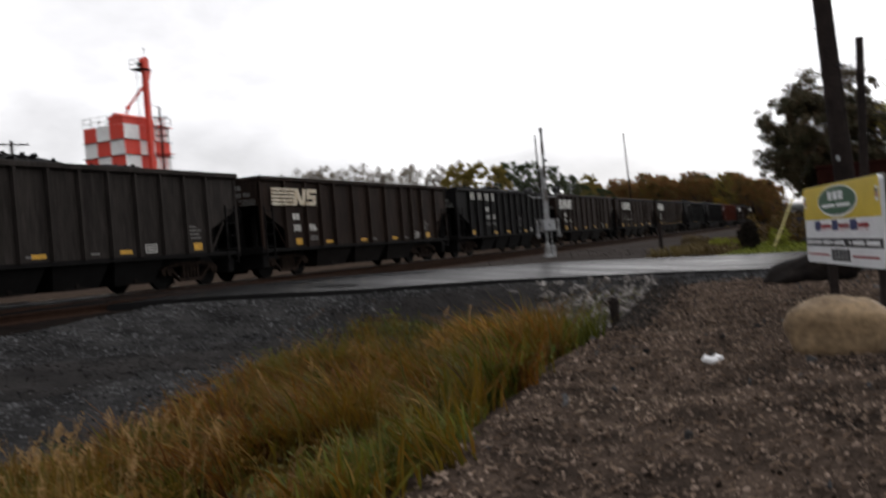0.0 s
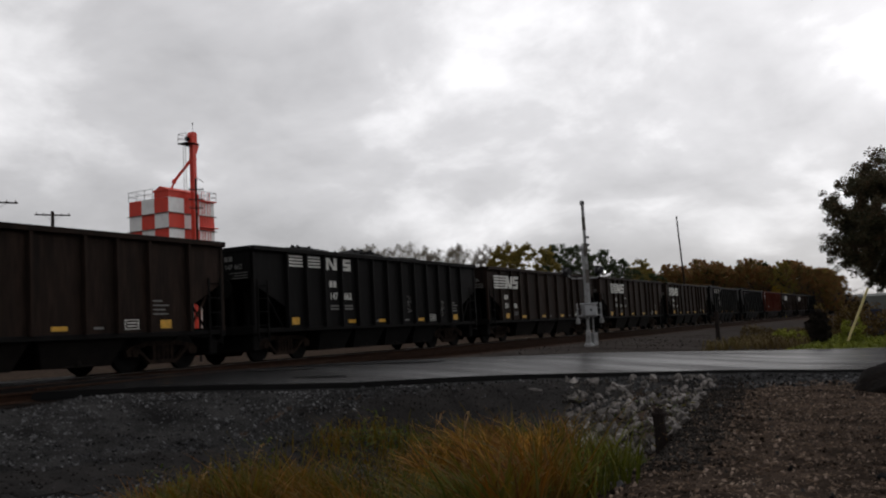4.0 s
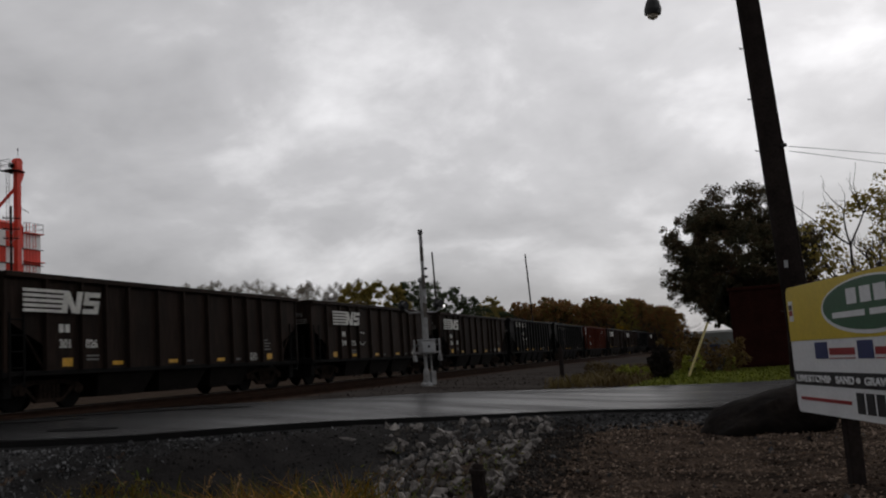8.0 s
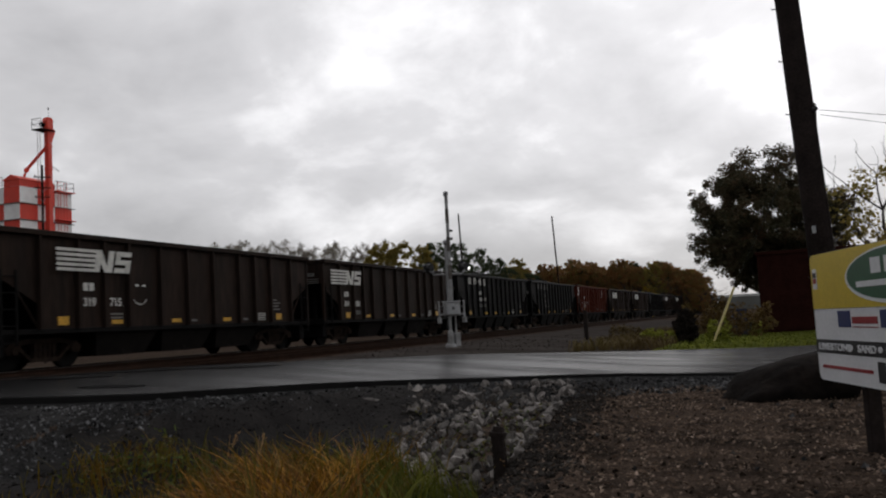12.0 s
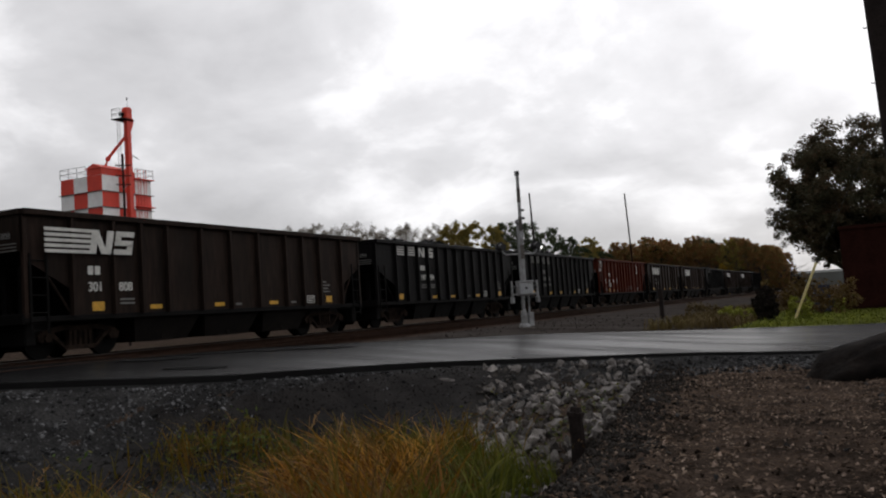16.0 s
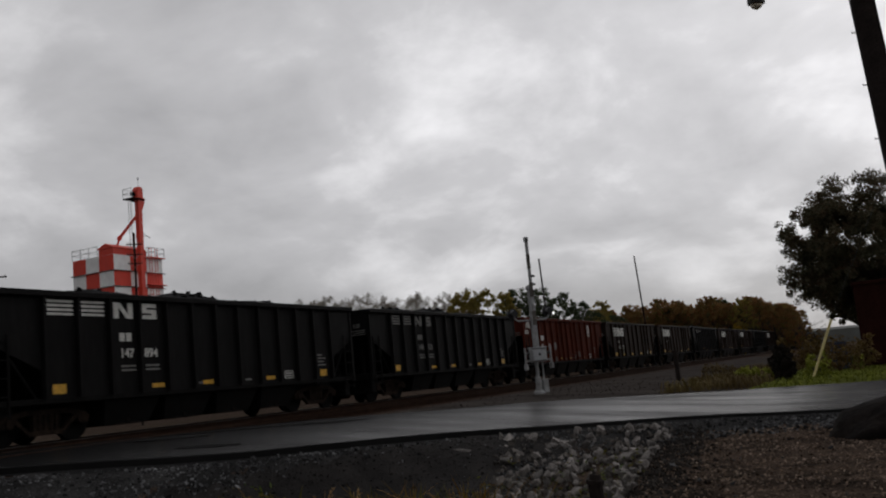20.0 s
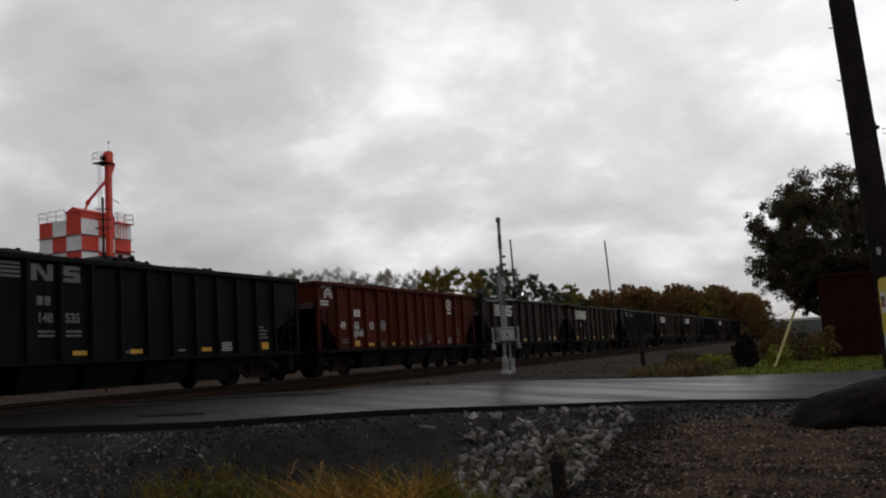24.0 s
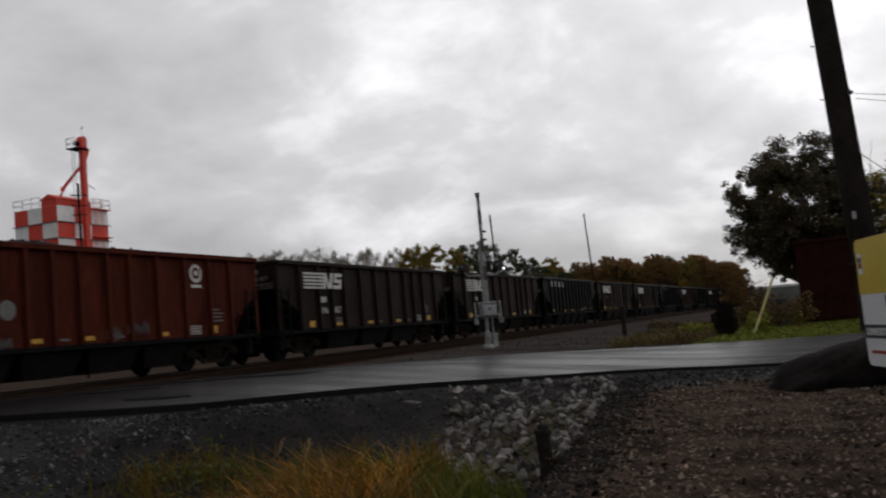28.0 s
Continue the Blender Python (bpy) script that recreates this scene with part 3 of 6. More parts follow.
BANK_BED = material("grey_gravel_bed", (0.042, 0.041, 0.0405), 0.95, other=(0.015, 0.0146, 0.0146), scale=1.4, vary=0.75, fine=40, bump=0.8, depth=0.03, spec=0.0)
YARD_BED = material("grey_brown_yard_grit", (0.058, 0.051, 0.047), 0.95, other=(0.036, 0.031, 0.028), scale=0.7, vary=0.35, fine=30, bump=0.6, depth=0.02, spec=0.0)
# dark grit colour that carries the shade of the steep ditch bank
LIP_SHADE_GRIT = material("shaded_ditch_grit", (0.050, 0.045, 0.041), 0.95, other=(0.022, 0.0195, 0.018), scale=2.0, vary=0.4, fine=40, bump=0.5, depth=0.02, spec=0.0, island=0.5)
ground_cover("gravel_bed", on_bank, BANK_BED, "grey crushed gravel bed beside the track", 0.012)


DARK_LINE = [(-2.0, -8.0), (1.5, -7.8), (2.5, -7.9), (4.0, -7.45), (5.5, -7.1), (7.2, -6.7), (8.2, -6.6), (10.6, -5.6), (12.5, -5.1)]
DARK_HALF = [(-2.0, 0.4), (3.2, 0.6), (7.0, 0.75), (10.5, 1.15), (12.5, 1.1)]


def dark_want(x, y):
    """1 along the dark foot of the gravel bank and in the hollow below the road."""
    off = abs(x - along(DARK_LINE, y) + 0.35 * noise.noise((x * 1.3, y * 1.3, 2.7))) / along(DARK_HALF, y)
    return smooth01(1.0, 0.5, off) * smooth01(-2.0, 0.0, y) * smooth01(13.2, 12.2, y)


HOLLOW_GRIT = material("black_hollow_grit", (0.022, 0.020, 0.019), 0.9, other=(0.010, 0.009, 0.0088), scale=2.0, vary=0.4, fine=40, bump=0.7, depth=0.03, spec=0.05, island=0.5)
ground_cover("damp_hollow", lambda x, y: dark_want(x, y) > 0.35, HOLLOW_GRIT, "dark grit in the hollow below the road", 0.022)
ground_cover("yard_grit", lambda x, y: -10.3 < x < -3.6 - 0.06 * (y - 20) and y > along(FAR_EDGE, x) + 0.15, YARD_BED, "grey-brown grit yard beside the track", 0.012, 0.5, (-11.0, 0.0, 12.0, 80.0))
# sheet coloured near-black in place of the shade beneath the train
TRACK_BED = material("shaded_track_grit", (0.012, 0.010, 0.009), 0.95, other=(0.0065, 0.0055, 0.005), scale=0.8, vary=0.45, fine=30, bump=0.6, depth=0.02, spec=0.0)
ground_cover("track_bed", lambda x, y: not along(NEAR_EDGE, x) - 0.4 < y < along(FAR_EDGE, x) + 0.4, TRACK_BED, "grit under and beside the tracks, coloured dark for the train's shade", 0.012, 0.8, (-34.6, -10.2, -12.0, 90.0))
# ---------------------------------------------------------------- tracks
rng = random.Random(5)
for cx, word in zip(TRACKS, ("far", "near")):
    track = thing("railway_track", "rusty steel rails on wooden ties in dark ballast", "track", pose(cx, 0, 0), group="tracks", kind="structure")
    # ballast shoulder
    rows = []
    for i in range(0, 140):
        y = -60 + i * 2.5 if i < 60 else 90 + (i - 60) * 9
        rows.append([(x, y, z + 0.02 * noise.noise((x * 3, y, cx))) for x, z in ((-2.6, -0.48), (-1.7, -0.17), (-0.72, -0.155), (0, -0.165), (0.72, -0.155), (1.7, -0.17), (2.6, -0.48))])
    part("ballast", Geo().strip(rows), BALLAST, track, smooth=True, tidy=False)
    for sx in (-0.755, 0.755):
        web = [(sx - 0.075, -0.16), (sx + 0.075, -0.16), (sx + 0.075, -0.145), (sx + 0.012, -0.12), (sx + 0.012, -0.045), (sx + 0.036, -0.035), (sx + 0.036, -0.008), (sx - 0.036, -0.008), (sx - 0.036, -0.035), (sx - 0.012, -0.045), (sx - 0.012, -0.12), (sx - 0.075, -0.145)]
        rail = part("rail", Geo().prism(web, "y", -60, 700), RUST, track)
        part("rail_head", Geo().box(sx - 0.03, sx + 0.03, -60, 700, -0.008, 0.0), RAILHEAD if word == "far" else RUST, rail)
    tie_mesh = Geo().box(-1.3, 1.3, -0.11, 0.11, -0.30, -0.15, 0.012).mesh("tie", TIE)
    for k in range(110):
        ob = new("tie", tie_mesh)
        ob.parent = track
        ob.matrix_basis = pose(rng.uniform(-0.03, 0.03), -8 + k * 0.52, rng.uniform(-0.006, 0.006), 0, 0, rng.uniform(-1, 1))
# rails flush in the crossing
for cx in TRACKS:
    for sx in (-0.755, 0.755):
        x = cx + sx
        a, b = along(NEAR_EDGE, x), along(FAR_EDGE, x)
        tagged(part("crossing_rail", Geo().box(x - 0.035, x + 0.035, a + 0.1, b - 0.1, 0.0, 0.036, 0.004), RAILHEAD if cx < -15 else RUST), "steel rail flush in the road surface", "rail", group="crossing rails", kind="structure")


# ---------------------------------------------------------------- hopper cars
BODY, TOP, SILL, SHEET = 13.45, 3.12, 0.88, 1.37
PITCH = 14.6
START = 17.5
SIDE_TURN = Euler((radians(90), 0, radians(90))).to_matrix().to_4x4()


def bars(geo, x, y0, y1, z0, z1):
    return geo.box(x, x + 0.006, y0, y1, z0, z1)


def hopper_car(kind, paint, rib_at, tape_at):
    """One loaded open hopper; its length runs along y, the left end at y = 0, the near side at +x, rails at z = 0."""
    car = thing("hopper_car", "", "hopper car")
    h = SHEET
    cut_z, mid_z, cut_y, cut_r = (2.1, 1.45, rib_at[0], BODY - rib_at[-1]) if kind != "red" else (2.05, 1.2, rib_at[0], BODY - rib_at[-1])
    for sgn in (1, -1):
        x0, x1 = (h, h + 0.02) if sgn > 0 else (-h - 0.02, -h)
        outline = [(0.0, TOP - 0.1), (BODY, TOP - 0.1), (BODY, cut_z), (BODY - cut_r, mid_z), (BODY - cut_r, SILL + 0.02), (cut_y, SILL + 0.02), (cut_y, mid_z), (0.0, cut_z)]
        part("side_sheet", Geo().prism(outline, "x", x0, x1), paint, car)
        xs_ = (h - 0.06, h + 0.135) if sgn > 0 else (-h - 0.135, h * -1 + 0.06)
        part("top_rail", Geo().box(xs_[0], xs_[1], -0.02, BODY + 0.02, TOP - 0.13, TOP, 0.015), paint, car)
        part("side_sill", Geo().box(h - 0.05 if sgn > 0 else -h - 0.045, h + 0.045 if sgn > 0 else -h + 0.05, -0.02, BODY + 0.02, SILL - 0.09, SILL + 0.03, 0.012), DARK_STEEL, car)
    # ribs, one mesh shared by all
    rib = Geo().prism([(-0.055, 0.0), (-0.04, 0.105), (0.04, 0.105), (0.055, 0.0)], "z", SILL + 0.02, TOP - 0.12)
    rib.v = [(y, x, z) for x, y, z in rib.v]
    rib_mesh = rib.mesh("rib", paint)
    for y in rib_at:
        for sgn in (1, -1):
            ob = new("rib", rib_mesh)
            ob.parent = car
            ob.matrix_basis = pose(sgn * (h + 0.018), y, 0, 0, 0, 0 if sgn > 0 else 180)
    # ends: upper plate, sloping sheet, corner posts, cross beam, ladders
    for end, d in ((0.0, 1), (BODY, -1)):
        part("end_plate", Geo().box(-h, h, min(end, end + d * 0.04), max(end, end + d * 0.04), 2.25, TOP - 0.02), paint, car)
        part("slope_sheet", Geo().prism([(end, 2.3), (end + d * 0.03, 2.34), (end + d * 2.6, 0.85), (end + d * 2.55, 0.8)], "x", -h + 0.02, h - 0.02), DARK_STEEL, car)
        part("end_beam", Geo().box(-h - 0.03, h + 0.03, min(end - 0.05 * d, end + 0.2 * d), max(end - 0.05 * d, end + 0.2 * d), SILL - 0.13, SILL + 0.1, 0.015), DARK_STEEL, car)
        part("end_rail", Geo().box(-h, h, min(end - 0.05 * d, end + 0.08 * d), max(end - 0.05 * d, end + 0.08 * d), TOP - 0.12, TOP, 0.012), paint, car)
        for sgn in (1, -1):
            x = sgn * h
            part("corner_post", Geo().box(x - 0.05, x + 0.05, min(end, end + d * 0.1), max(end, end + d * 0.1), SILL, TOP - 0.1, 0.01), paint, car)
            part("diagonal_brace", Geo().tube([(x, end + d * 1.25, SILL), (x, end + d * 0.62, 1.72)], 0.03, 6), paint, car)
            lad = Geo()
            for yy in (end + d * 0.14, end + d * 0.56):
                lad.box(x + sgn * 0.06 - 0.012, x + sgn * 0.06 + 0.012, yy - 0.025, yy + 0.025, 0.55, 2.2)
            for k in range(5):
                z = 0.62 + 0.36 * k
                lad.tube([(x + sgn * 0.06, end + d * 0.14, z), (x + sgn * 0.06, end + d * 0.56, z)], 0.014, 6)
            part("ladder", lad, DARK_STEEL, car)
        part("end_apron", Geo().box(-h + 0.12, h - 0.12, min(end + d * 0.12, end + d * 0.4), max(end + d * 0.12, end + d * 0.4), 0.30, SILL - 0.1, 0.03), DARK_STEEL, car)
        for xb_ in (-0.75, -0.25, 0.25, 0.75):
            part("end_brace", Geo().box(xb_ - 0.06, xb_ + 0.06, min(end + d * 0.45, end + d * 0.57), max(end + d * 0.45, end + d * 0.57), SILL - 0.1, 1.98), DARK_STEEL, car)
        # coupler with shank and knuckle, and the hose
        cp = Geo().box(-0.09, 0.09, min(end, end - d * 0.5), max(end, end - d * 0.5), 0.74, 0.92, 0.02)
        cp.box(-0.16, 0.16, min(end - d * 0.42, end - d * 0.62), max(end - d * 0.42, end - d * 0.62), 0.7, 0.96, 0.04)
        part("coupler", cp, DARK_STEEL, car)
        part("air_hose", Geo().tube([(0.25, end - d * 0.1, 0.7), (0.27, end - d * 0.25, 0.5), (0.15, end - d * 0.45, 0.36), (0.03, end - d * 0.55, 0.4)], 0.03, 6), DARK_STEEL, car)
    for k, wd in enumerate((0.62, 0.48, 0.55)):
        part("end_stencil", Geo().box(h - 0.14 - wd, h - 0.14, -0.008, -0.001, 2.40 - 0.07 * k, 2.425 - 0.07 * k), FAINT_PAINT, car)
    part("brake_wheel", Geo().tube([(0.5, -0.07, 2.0), (0.5, -0.11, 2.0)], 0.26, 14), DARK_STEEL, car)
    # centre sill and hopper bays
    part("centre_sill", Geo().box(-0.2, 0.2, 0.0, BODY, 0.40, 0.92), DARK_STEEL, car)
    for ya_ in (2.35, BODY - 2.95):
        part("brake_rigging", Geo().box(-0.9, 0.9, ya_, ya_ + 0.6, 0.42, 0.85, 0.03), DARK_STEEL, car)
    bays = 4 if kind != "brown" else 3
    lo_y, hi_y = 3.0, BODY - 3.0
    step = (hi_y - lo_y) / bays
    for k in range(bays):
        a, b = lo_y + k * step + 0.06, lo_y + (k + 1) * step - 0.06
        c = (a + b) / 2
        w0, w1 = h - 0.02, h - 0.30
        top = [(-w0, a, SILL), (w0, a, SILL), (w0, b, SILL), (-w0, b, SILL)]
        bot = [(-w1, c - step * 0.36, 0.22), (w1, c - step * 0.36, 0.22), (w1, c + step * 0.36, 0.22), (-w1, c + step * 0.36, 0.22)]
        bay = part("hopper_bay", Geo().add(top + bot, [(3, 2, 1, 0), (4, 5, 6, 7), (0, 1, 5, 4), (1, 2, 6, 5), (2, 3, 7, 6), (3, 0, 4, 7)]), BROWN_STEEL if kind != "black" else DARK_STEEL, car)
        part("door_frame", Geo().box(-w1 - 0.03, w1 + 0.03, c - 0.38, c + 0.38, 0.21, 0.26, 0.01).box(w1 - 0.1, w1 + 0.06, c - 0.06, c + 0.06, 0.25, 0.5, 0.01), BROWN_STEEL, bay)
    # trucks
    for ty in (1.75, BODY - 1.75):
        truck = part("truck", Geo().box(-1.0, 1.0, ty - 0.2, ty + 0.2, 0.42, 0.68, 0.03), DARK_STEEL, car)
        for sgn in (1, -1):
            xa, xb = sgn * 0.98 - 0.06, sgn * 0.98 + 0.06
            sf = Geo()
            for bar in ([(-1.15, 0.50), (-1.0, 0.60), (-0.5, 0.70), (0.5, 0.70), (1.0, 0.60), (1.15, 0.50), (1.0, 0.50), (0.45, 0.60), (-0.45, 0.60), (-1.0, 0.50)],
                        [(-0.42, 0.17), (0.42, 0.17), (0.46, 0.27), (-0.46, 0.27)]):
                sf.prism([(ty + p, q) for p, q in bar], "x", xa, xb)
            for side in (-1, 1):
                sf.prism([(ty + side * p, q) for p, q in ((0.36, 0.20), (0.46, 0.22), (0.88, 0.54), (0.74, 0.56))], "x", xa, xb)
                sf.prism([(ty + side * p, q) for p, q in ((0.24, 0.25), (0.32, 0.25), (0.32, 0.62), (0.24, 0.62))], "x", xa, xb)
                sf.prism([(ty + side * p, q) for p, q in ((0.98, 0.36), (1.10, 0.36), (1.14, 0.52), (0.98, 0.54))], "x", xa, xb)
            for ax in (-0.89, 0.89):
                sf.tube([(sgn * 0.98 - 0.1, ty + ax, 0.45), (sgn * 0.98 + 0.1, ty + ax, 0.45)], 0.10, 10)
            for q in (-0.14, 0, 0.14):
                sf.tube([(sgn * 1.0, ty + q, 0.26), (sgn * 1.0, ty + q, 0.60)], 0.05, 8)
            part("side_frame", sf, TRUCK_FRAME, truck)
        for ax in (-0.89, 0.89):
            ws = Geo()
            ws.tube([(-0.95, 0, 0), (0.95, 0, 0)], 0.075, 10)
            for sgn in (1, -1):
                ws.tube([(sgn * 0.69, 0, 0), (sgn * 0.70, 0, 0), (sgn * 0.72, 0, 0), (sgn * 0.722, 0, 0), (sgn * 0.80, 0, 0), (sgn * 0.82, 0, 0)], [0.30, 0.44, 0.45, 0.425, 0.42, 0.33], 20)
            ob = part("wheelset", ws, DARK_STEEL, truck, smooth=False)
            ob.matrix_basis = pose(0, ty + ax, 0.42)
    # coal heap
    n, m = 46, 9
    rows_ = []
    for i in range(n + 1):
        y = 0.12 + (BODY - 0.24) * i / n
        r = []
        for k in range(m + 1):
            x = (-1 + 2 * k / m) * (h - 0.05)
            bulge = math.sin(math.pi * i / n) ** 0.35 * math.cos(math.pi / 2 * (x / h)) ** 0.7
            wave = 0.55 + 0.45 * abs(math.sin(y * 0.95 + {"brown": 0.3, "black": 1.2, "red": 2.0}[kind]))
            r.append((x, y, TOP - 0.28 + {"brown": 0.40, "black": 0.62, "red": 0.55}[kind] * bulge * wave + 0.07 * noise.noise((x * 4, y * 4, len(kind)))))
        rows_.append(r)
    load = part("coal_load", Geo().strip(rows_), COAL, car, "heaped wet black coal", smooth=False, tidy=False)
    lumps = Geo()
    r2 = random.Random(len(kind))
    for _ in range(150):
        i, k = r2.randint(3, n - 3), r2.randint(2, m - 1)
        p = rows_[i][k]
        v, f = stone(r2, r2.uniform(0.08, 0.24), 0.8)
        lumps.add([q + Vector(p) for q in v], f)
    tagged(part("loose_coal", lumps, COAL, car, tidy=False), kind="stuff")
    # yellow reflectors and small stencils on the lower side
    tape = Geo().box(0, 0.006, -0.2, 0.2, -0.05, 0.05).mesh("reflector", YELLOW_TAPE)
    square = Geo().box(0, 0.006, -0.17, 0.17, -0.10, 0.10).mesh("reflector", YELLOW_TAPE)
    for i, y in enumerate(tape_at):
        ob = new("reflector", square if i in (0, len(tape_at) - 1) else tape)
        ob.parent = car
        ob.matrix_basis = pose(h + 0.022, y, SILL + (0.2 if i in (0, len(tape_at) - 1) else 0.15))
    y = rib_at[-4] + 0.45 if kind == "black" else rib_at[-3] + 0.42
    g = Geo()
    for z0, z1 in ((0.10, 0.12), (0.30, 0.32)):
        bars(g, h + 0.021, y - 0.2, y + 0.2, SILL + z0, SILL + z1)
    bars(g, h + 0.021, y - 0.2, y - 0.175, SILL + 0.1, SILL + 0.32)
    bars(g, h + 0.021, y + 0.175, y + 0.2, SILL + 0.1, SILL + 0.32)
    box_ = part("stencil_box", g, WHITE_PAINT, car)
    for z0 in (0.16, 0.23):
        part("stencil_line", bars(Geo(), h + 0.021, y - 0.13, y + 0.13, SILL + z0, SILL + z0 + 0.03), WHITE_PAINT, box_)
    y = rib_at[-2] + 0.4
    for k in range(4):
        part("stencil_line", bars(Geo(), h + 0.021, y - 0.26, y + (0.2, 0.12, 0.22, 0.02)[k], SILL + 0.42 + 0.1 * k, SILL + 0.455 + 0.1 * k), FAINT_PAINT, car)
    for y in (rib_at[5] + 0.35, rib_at[7] + 0.4):
        part("stencil_line", bars(Geo(), h + 0.021, y - 0.16, y + 0.1, SILL + 0.12, SILL + 0.17), FAINT_PAINT, car)
    return car


def logo_block(car, kind, mat, shift=0.0):
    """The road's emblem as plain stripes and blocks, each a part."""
    x = SHEET + 0.021
    if kind == "brown":
        y0, z1 = 0.46 + shift, 2.76
        for k in range(5):
            part("emblem_stripe", Geo().box(x + 0.106, x + 0.112, y0, y0 + 1.30 - 0.03 * k, z1 - 0.115 * k - 0.07, z1 - 0.115 * k), mat, car)

        def lean(a0, a1, za, zb):
            p = [(x + xx, aa + 0.22 * (zz - z1 + 0.53), zz) for xx in (0.106, 0.113) for aa, zz in ((a0, za), (a1, za), (a1, zb), (a0, zb))]
            part("emblem_block", Geo().add(p, [(0, 1, 2, 3), (7, 6, 5, 4), (0, 4, 5, 1), (1, 5, 6, 2), (2, 6, 7, 3), (3, 7, 4, 0)]), mat, car)

        a = y0 + 1.18
        lean(a, a + 0.19, z1 - 0.53, z1), lean(a + 0.44, a + 0.63, z1 - 0.53, z1)
        p = [(x + xx, aa, zz) for xx in (0.107, 0.114) for aa, zz in ((a + 0.11, z1), (a + 0.29, z1), (a + 0.53, z1 - 0.53), (a + 0.35, z1 - 0.53))]
        part("emblem_block", Geo().add(p, [(0, 1, 2, 3), (7, 6, 5, 4), (0, 4, 5, 1), (1, 5, 6, 2), (2, 6, 7, 3), (3, 7, 4, 0)]), mat, car)
        a += 0.70
        for za in (0.53, 0.325, 0.12):
            lean(a, a + 0.56, z1 - za, z1 - za + 0.12)
        lean(a, a + 0.17, z1 - 0.23, z1 - 0.10), lean(a + 0.39, a + 0.56, z1 - 0.43, z1 - 0.30)
    else:
        z1 = 2.94
        for a0, a1 in ((1.5, 2.22), (2.44, 3.08)):
            for k in range(4):
                part("emblem_stripe", Geo().box(x, x + 0.006, a0, a1, z1 - 0.09 * k - 0.052, z1 - 0.09 * k), mat, car)
        for a0, a1 in ((3.35, 3.50), (3.78, 3.93)):
            part("emblem_block", Geo().box(x, x + 0.006, a0, a1, z1 - 0.36, z1), mat, car)
        part("emblem_block", Geo().prism([(3.41, z1), (3.55, z1), (3.87, z1 - 0.36), (3.73, z1 - 0.36)], "x", x + 0.001, x + 0.007), mat, car)
        for za in (0.36, 0.225, 0.09):
            part("emblem_block", Geo().box(x, x + 0.006, 4.22, 4.68, z1 - za, z1 - za + 0.09), mat, car)
        part("emblem_block", Geo().box(x, x + 0.006, 4.22, 4.37, z1 - 0.17, z1 - 0.07), mat, car)
        part("emblem_block", Geo().box(x, x + 0.006, 4.53, 4.68, z1 - 0.29, z1 - 0.19), mat, car)


def number(car, kind, left, right, mat, shift=0.0, size=0.2):
    x = SHEET + 0.024
    ya, yb, z = (1.68, 2.58, 1.42) if kind == "brown" else (3.5, 4.25, 1.70)
    ya, yb = ya + shift, yb + shift
    for d in (0.0, 0.2):
        part("reporting_mark", Geo().box(x, x + 0.006, ya + d, ya + d + 0.15, z + 0.36, z + 0.55), mat, car)
    if left:
        lettering(left, size, mat, "car_number", car, (x, ya, z), SIDE_TURN)
        lettering(right, size, mat, "car_number", car, (x, yb, z), SIDE_TURN)
        for txt, a in ((left, SHEET - 0.92), (right, SHEET - 0.58)):
            lettering(txt, 0.13, FAINT_PAINT, "end_number", car, (a, -0.012, 2.52), Euler((radians(90), 0, 0)).to_matrix().to_4x4())
        for d in (0.0, 0.15):
            part("end_mark", Geo().box(SHEET - 0.92 + d, SHEET - 0.80 + d, -0.012, -0.006, 2.74, 2.87), FAINT_PAINT, car)
    for k in range(2):
        for c in ((yb,) if kind == "brown" else (ya, yb)):
            part("stencil_line", bars(Geo(), x, c + 0.02, c + 0.46, z - 0.22 - 0.09 * k, z - 0.175 - 0.09 * k), FAINT_PAINT, car)


CARS = []


def place_car(src, k, label):
    car = copy_thing(src, pose(TRACKS[0], START + PITCH * k, 0))
    car["label"], car["group"] = label, "train of hopper cars"
    CARS.append((car, START + PITCH * k))
    return car


brown = hopper_car("brown", CAR_BROWN, [1.22, 2.4, 3.27, 4.15, 5.4, 6.58, 7.8, 9.13, 10.0, 10.93, 12.2], [1.95, 3.75, 6.1, 8.5, 11.45])
black = hopper_car("black", CAR_BLACK, [1.42 + 0.889 * k for k in range(13)], [1.8, 4.65, 6.4, 9.0, 11.65])
dusty = hopper_car("black", CAR_DUSTY, [1.42 + 0.889 * k for k in range(13)], [1.8, 4.65, 6.4, 9.0, 11.65])
redcar = hopper_car("red", CAR_RED, [1.19, 2.09, 3.12, 4.07, 4.98, 5.71, 6.48, 7.36, 8.08, 9.07, 10.13, 11.17, 12.1], [2.55, 3.55, 5.2, 6.7, 9.25, 11.3])
BROWN_L = "weathered brown-black open hopper car heaped with coal"
BLACK_L = "sooty black ribbed hopper car heaped with coal"

place_car(black, -2, BLACK_L)
place_car(dusty, -1, "dusty grey-brown ribbed hopper car heaped with coal, without large lettering")
c = place_car(brown, 0, "rusty brown hopper car with a cream emblem and coal")
logo_block(c, "brown", CREAM_PAINT), number(c, "brown", "300", "906", WHITE_PAINT)
c = place_car(black, 1, "black ribbed hopper car with spaced white emblem, number 147662")
logo_block(c, "black", WHITE_PAINT), number(c, "black", "147", "662", WHITE_PAINT)
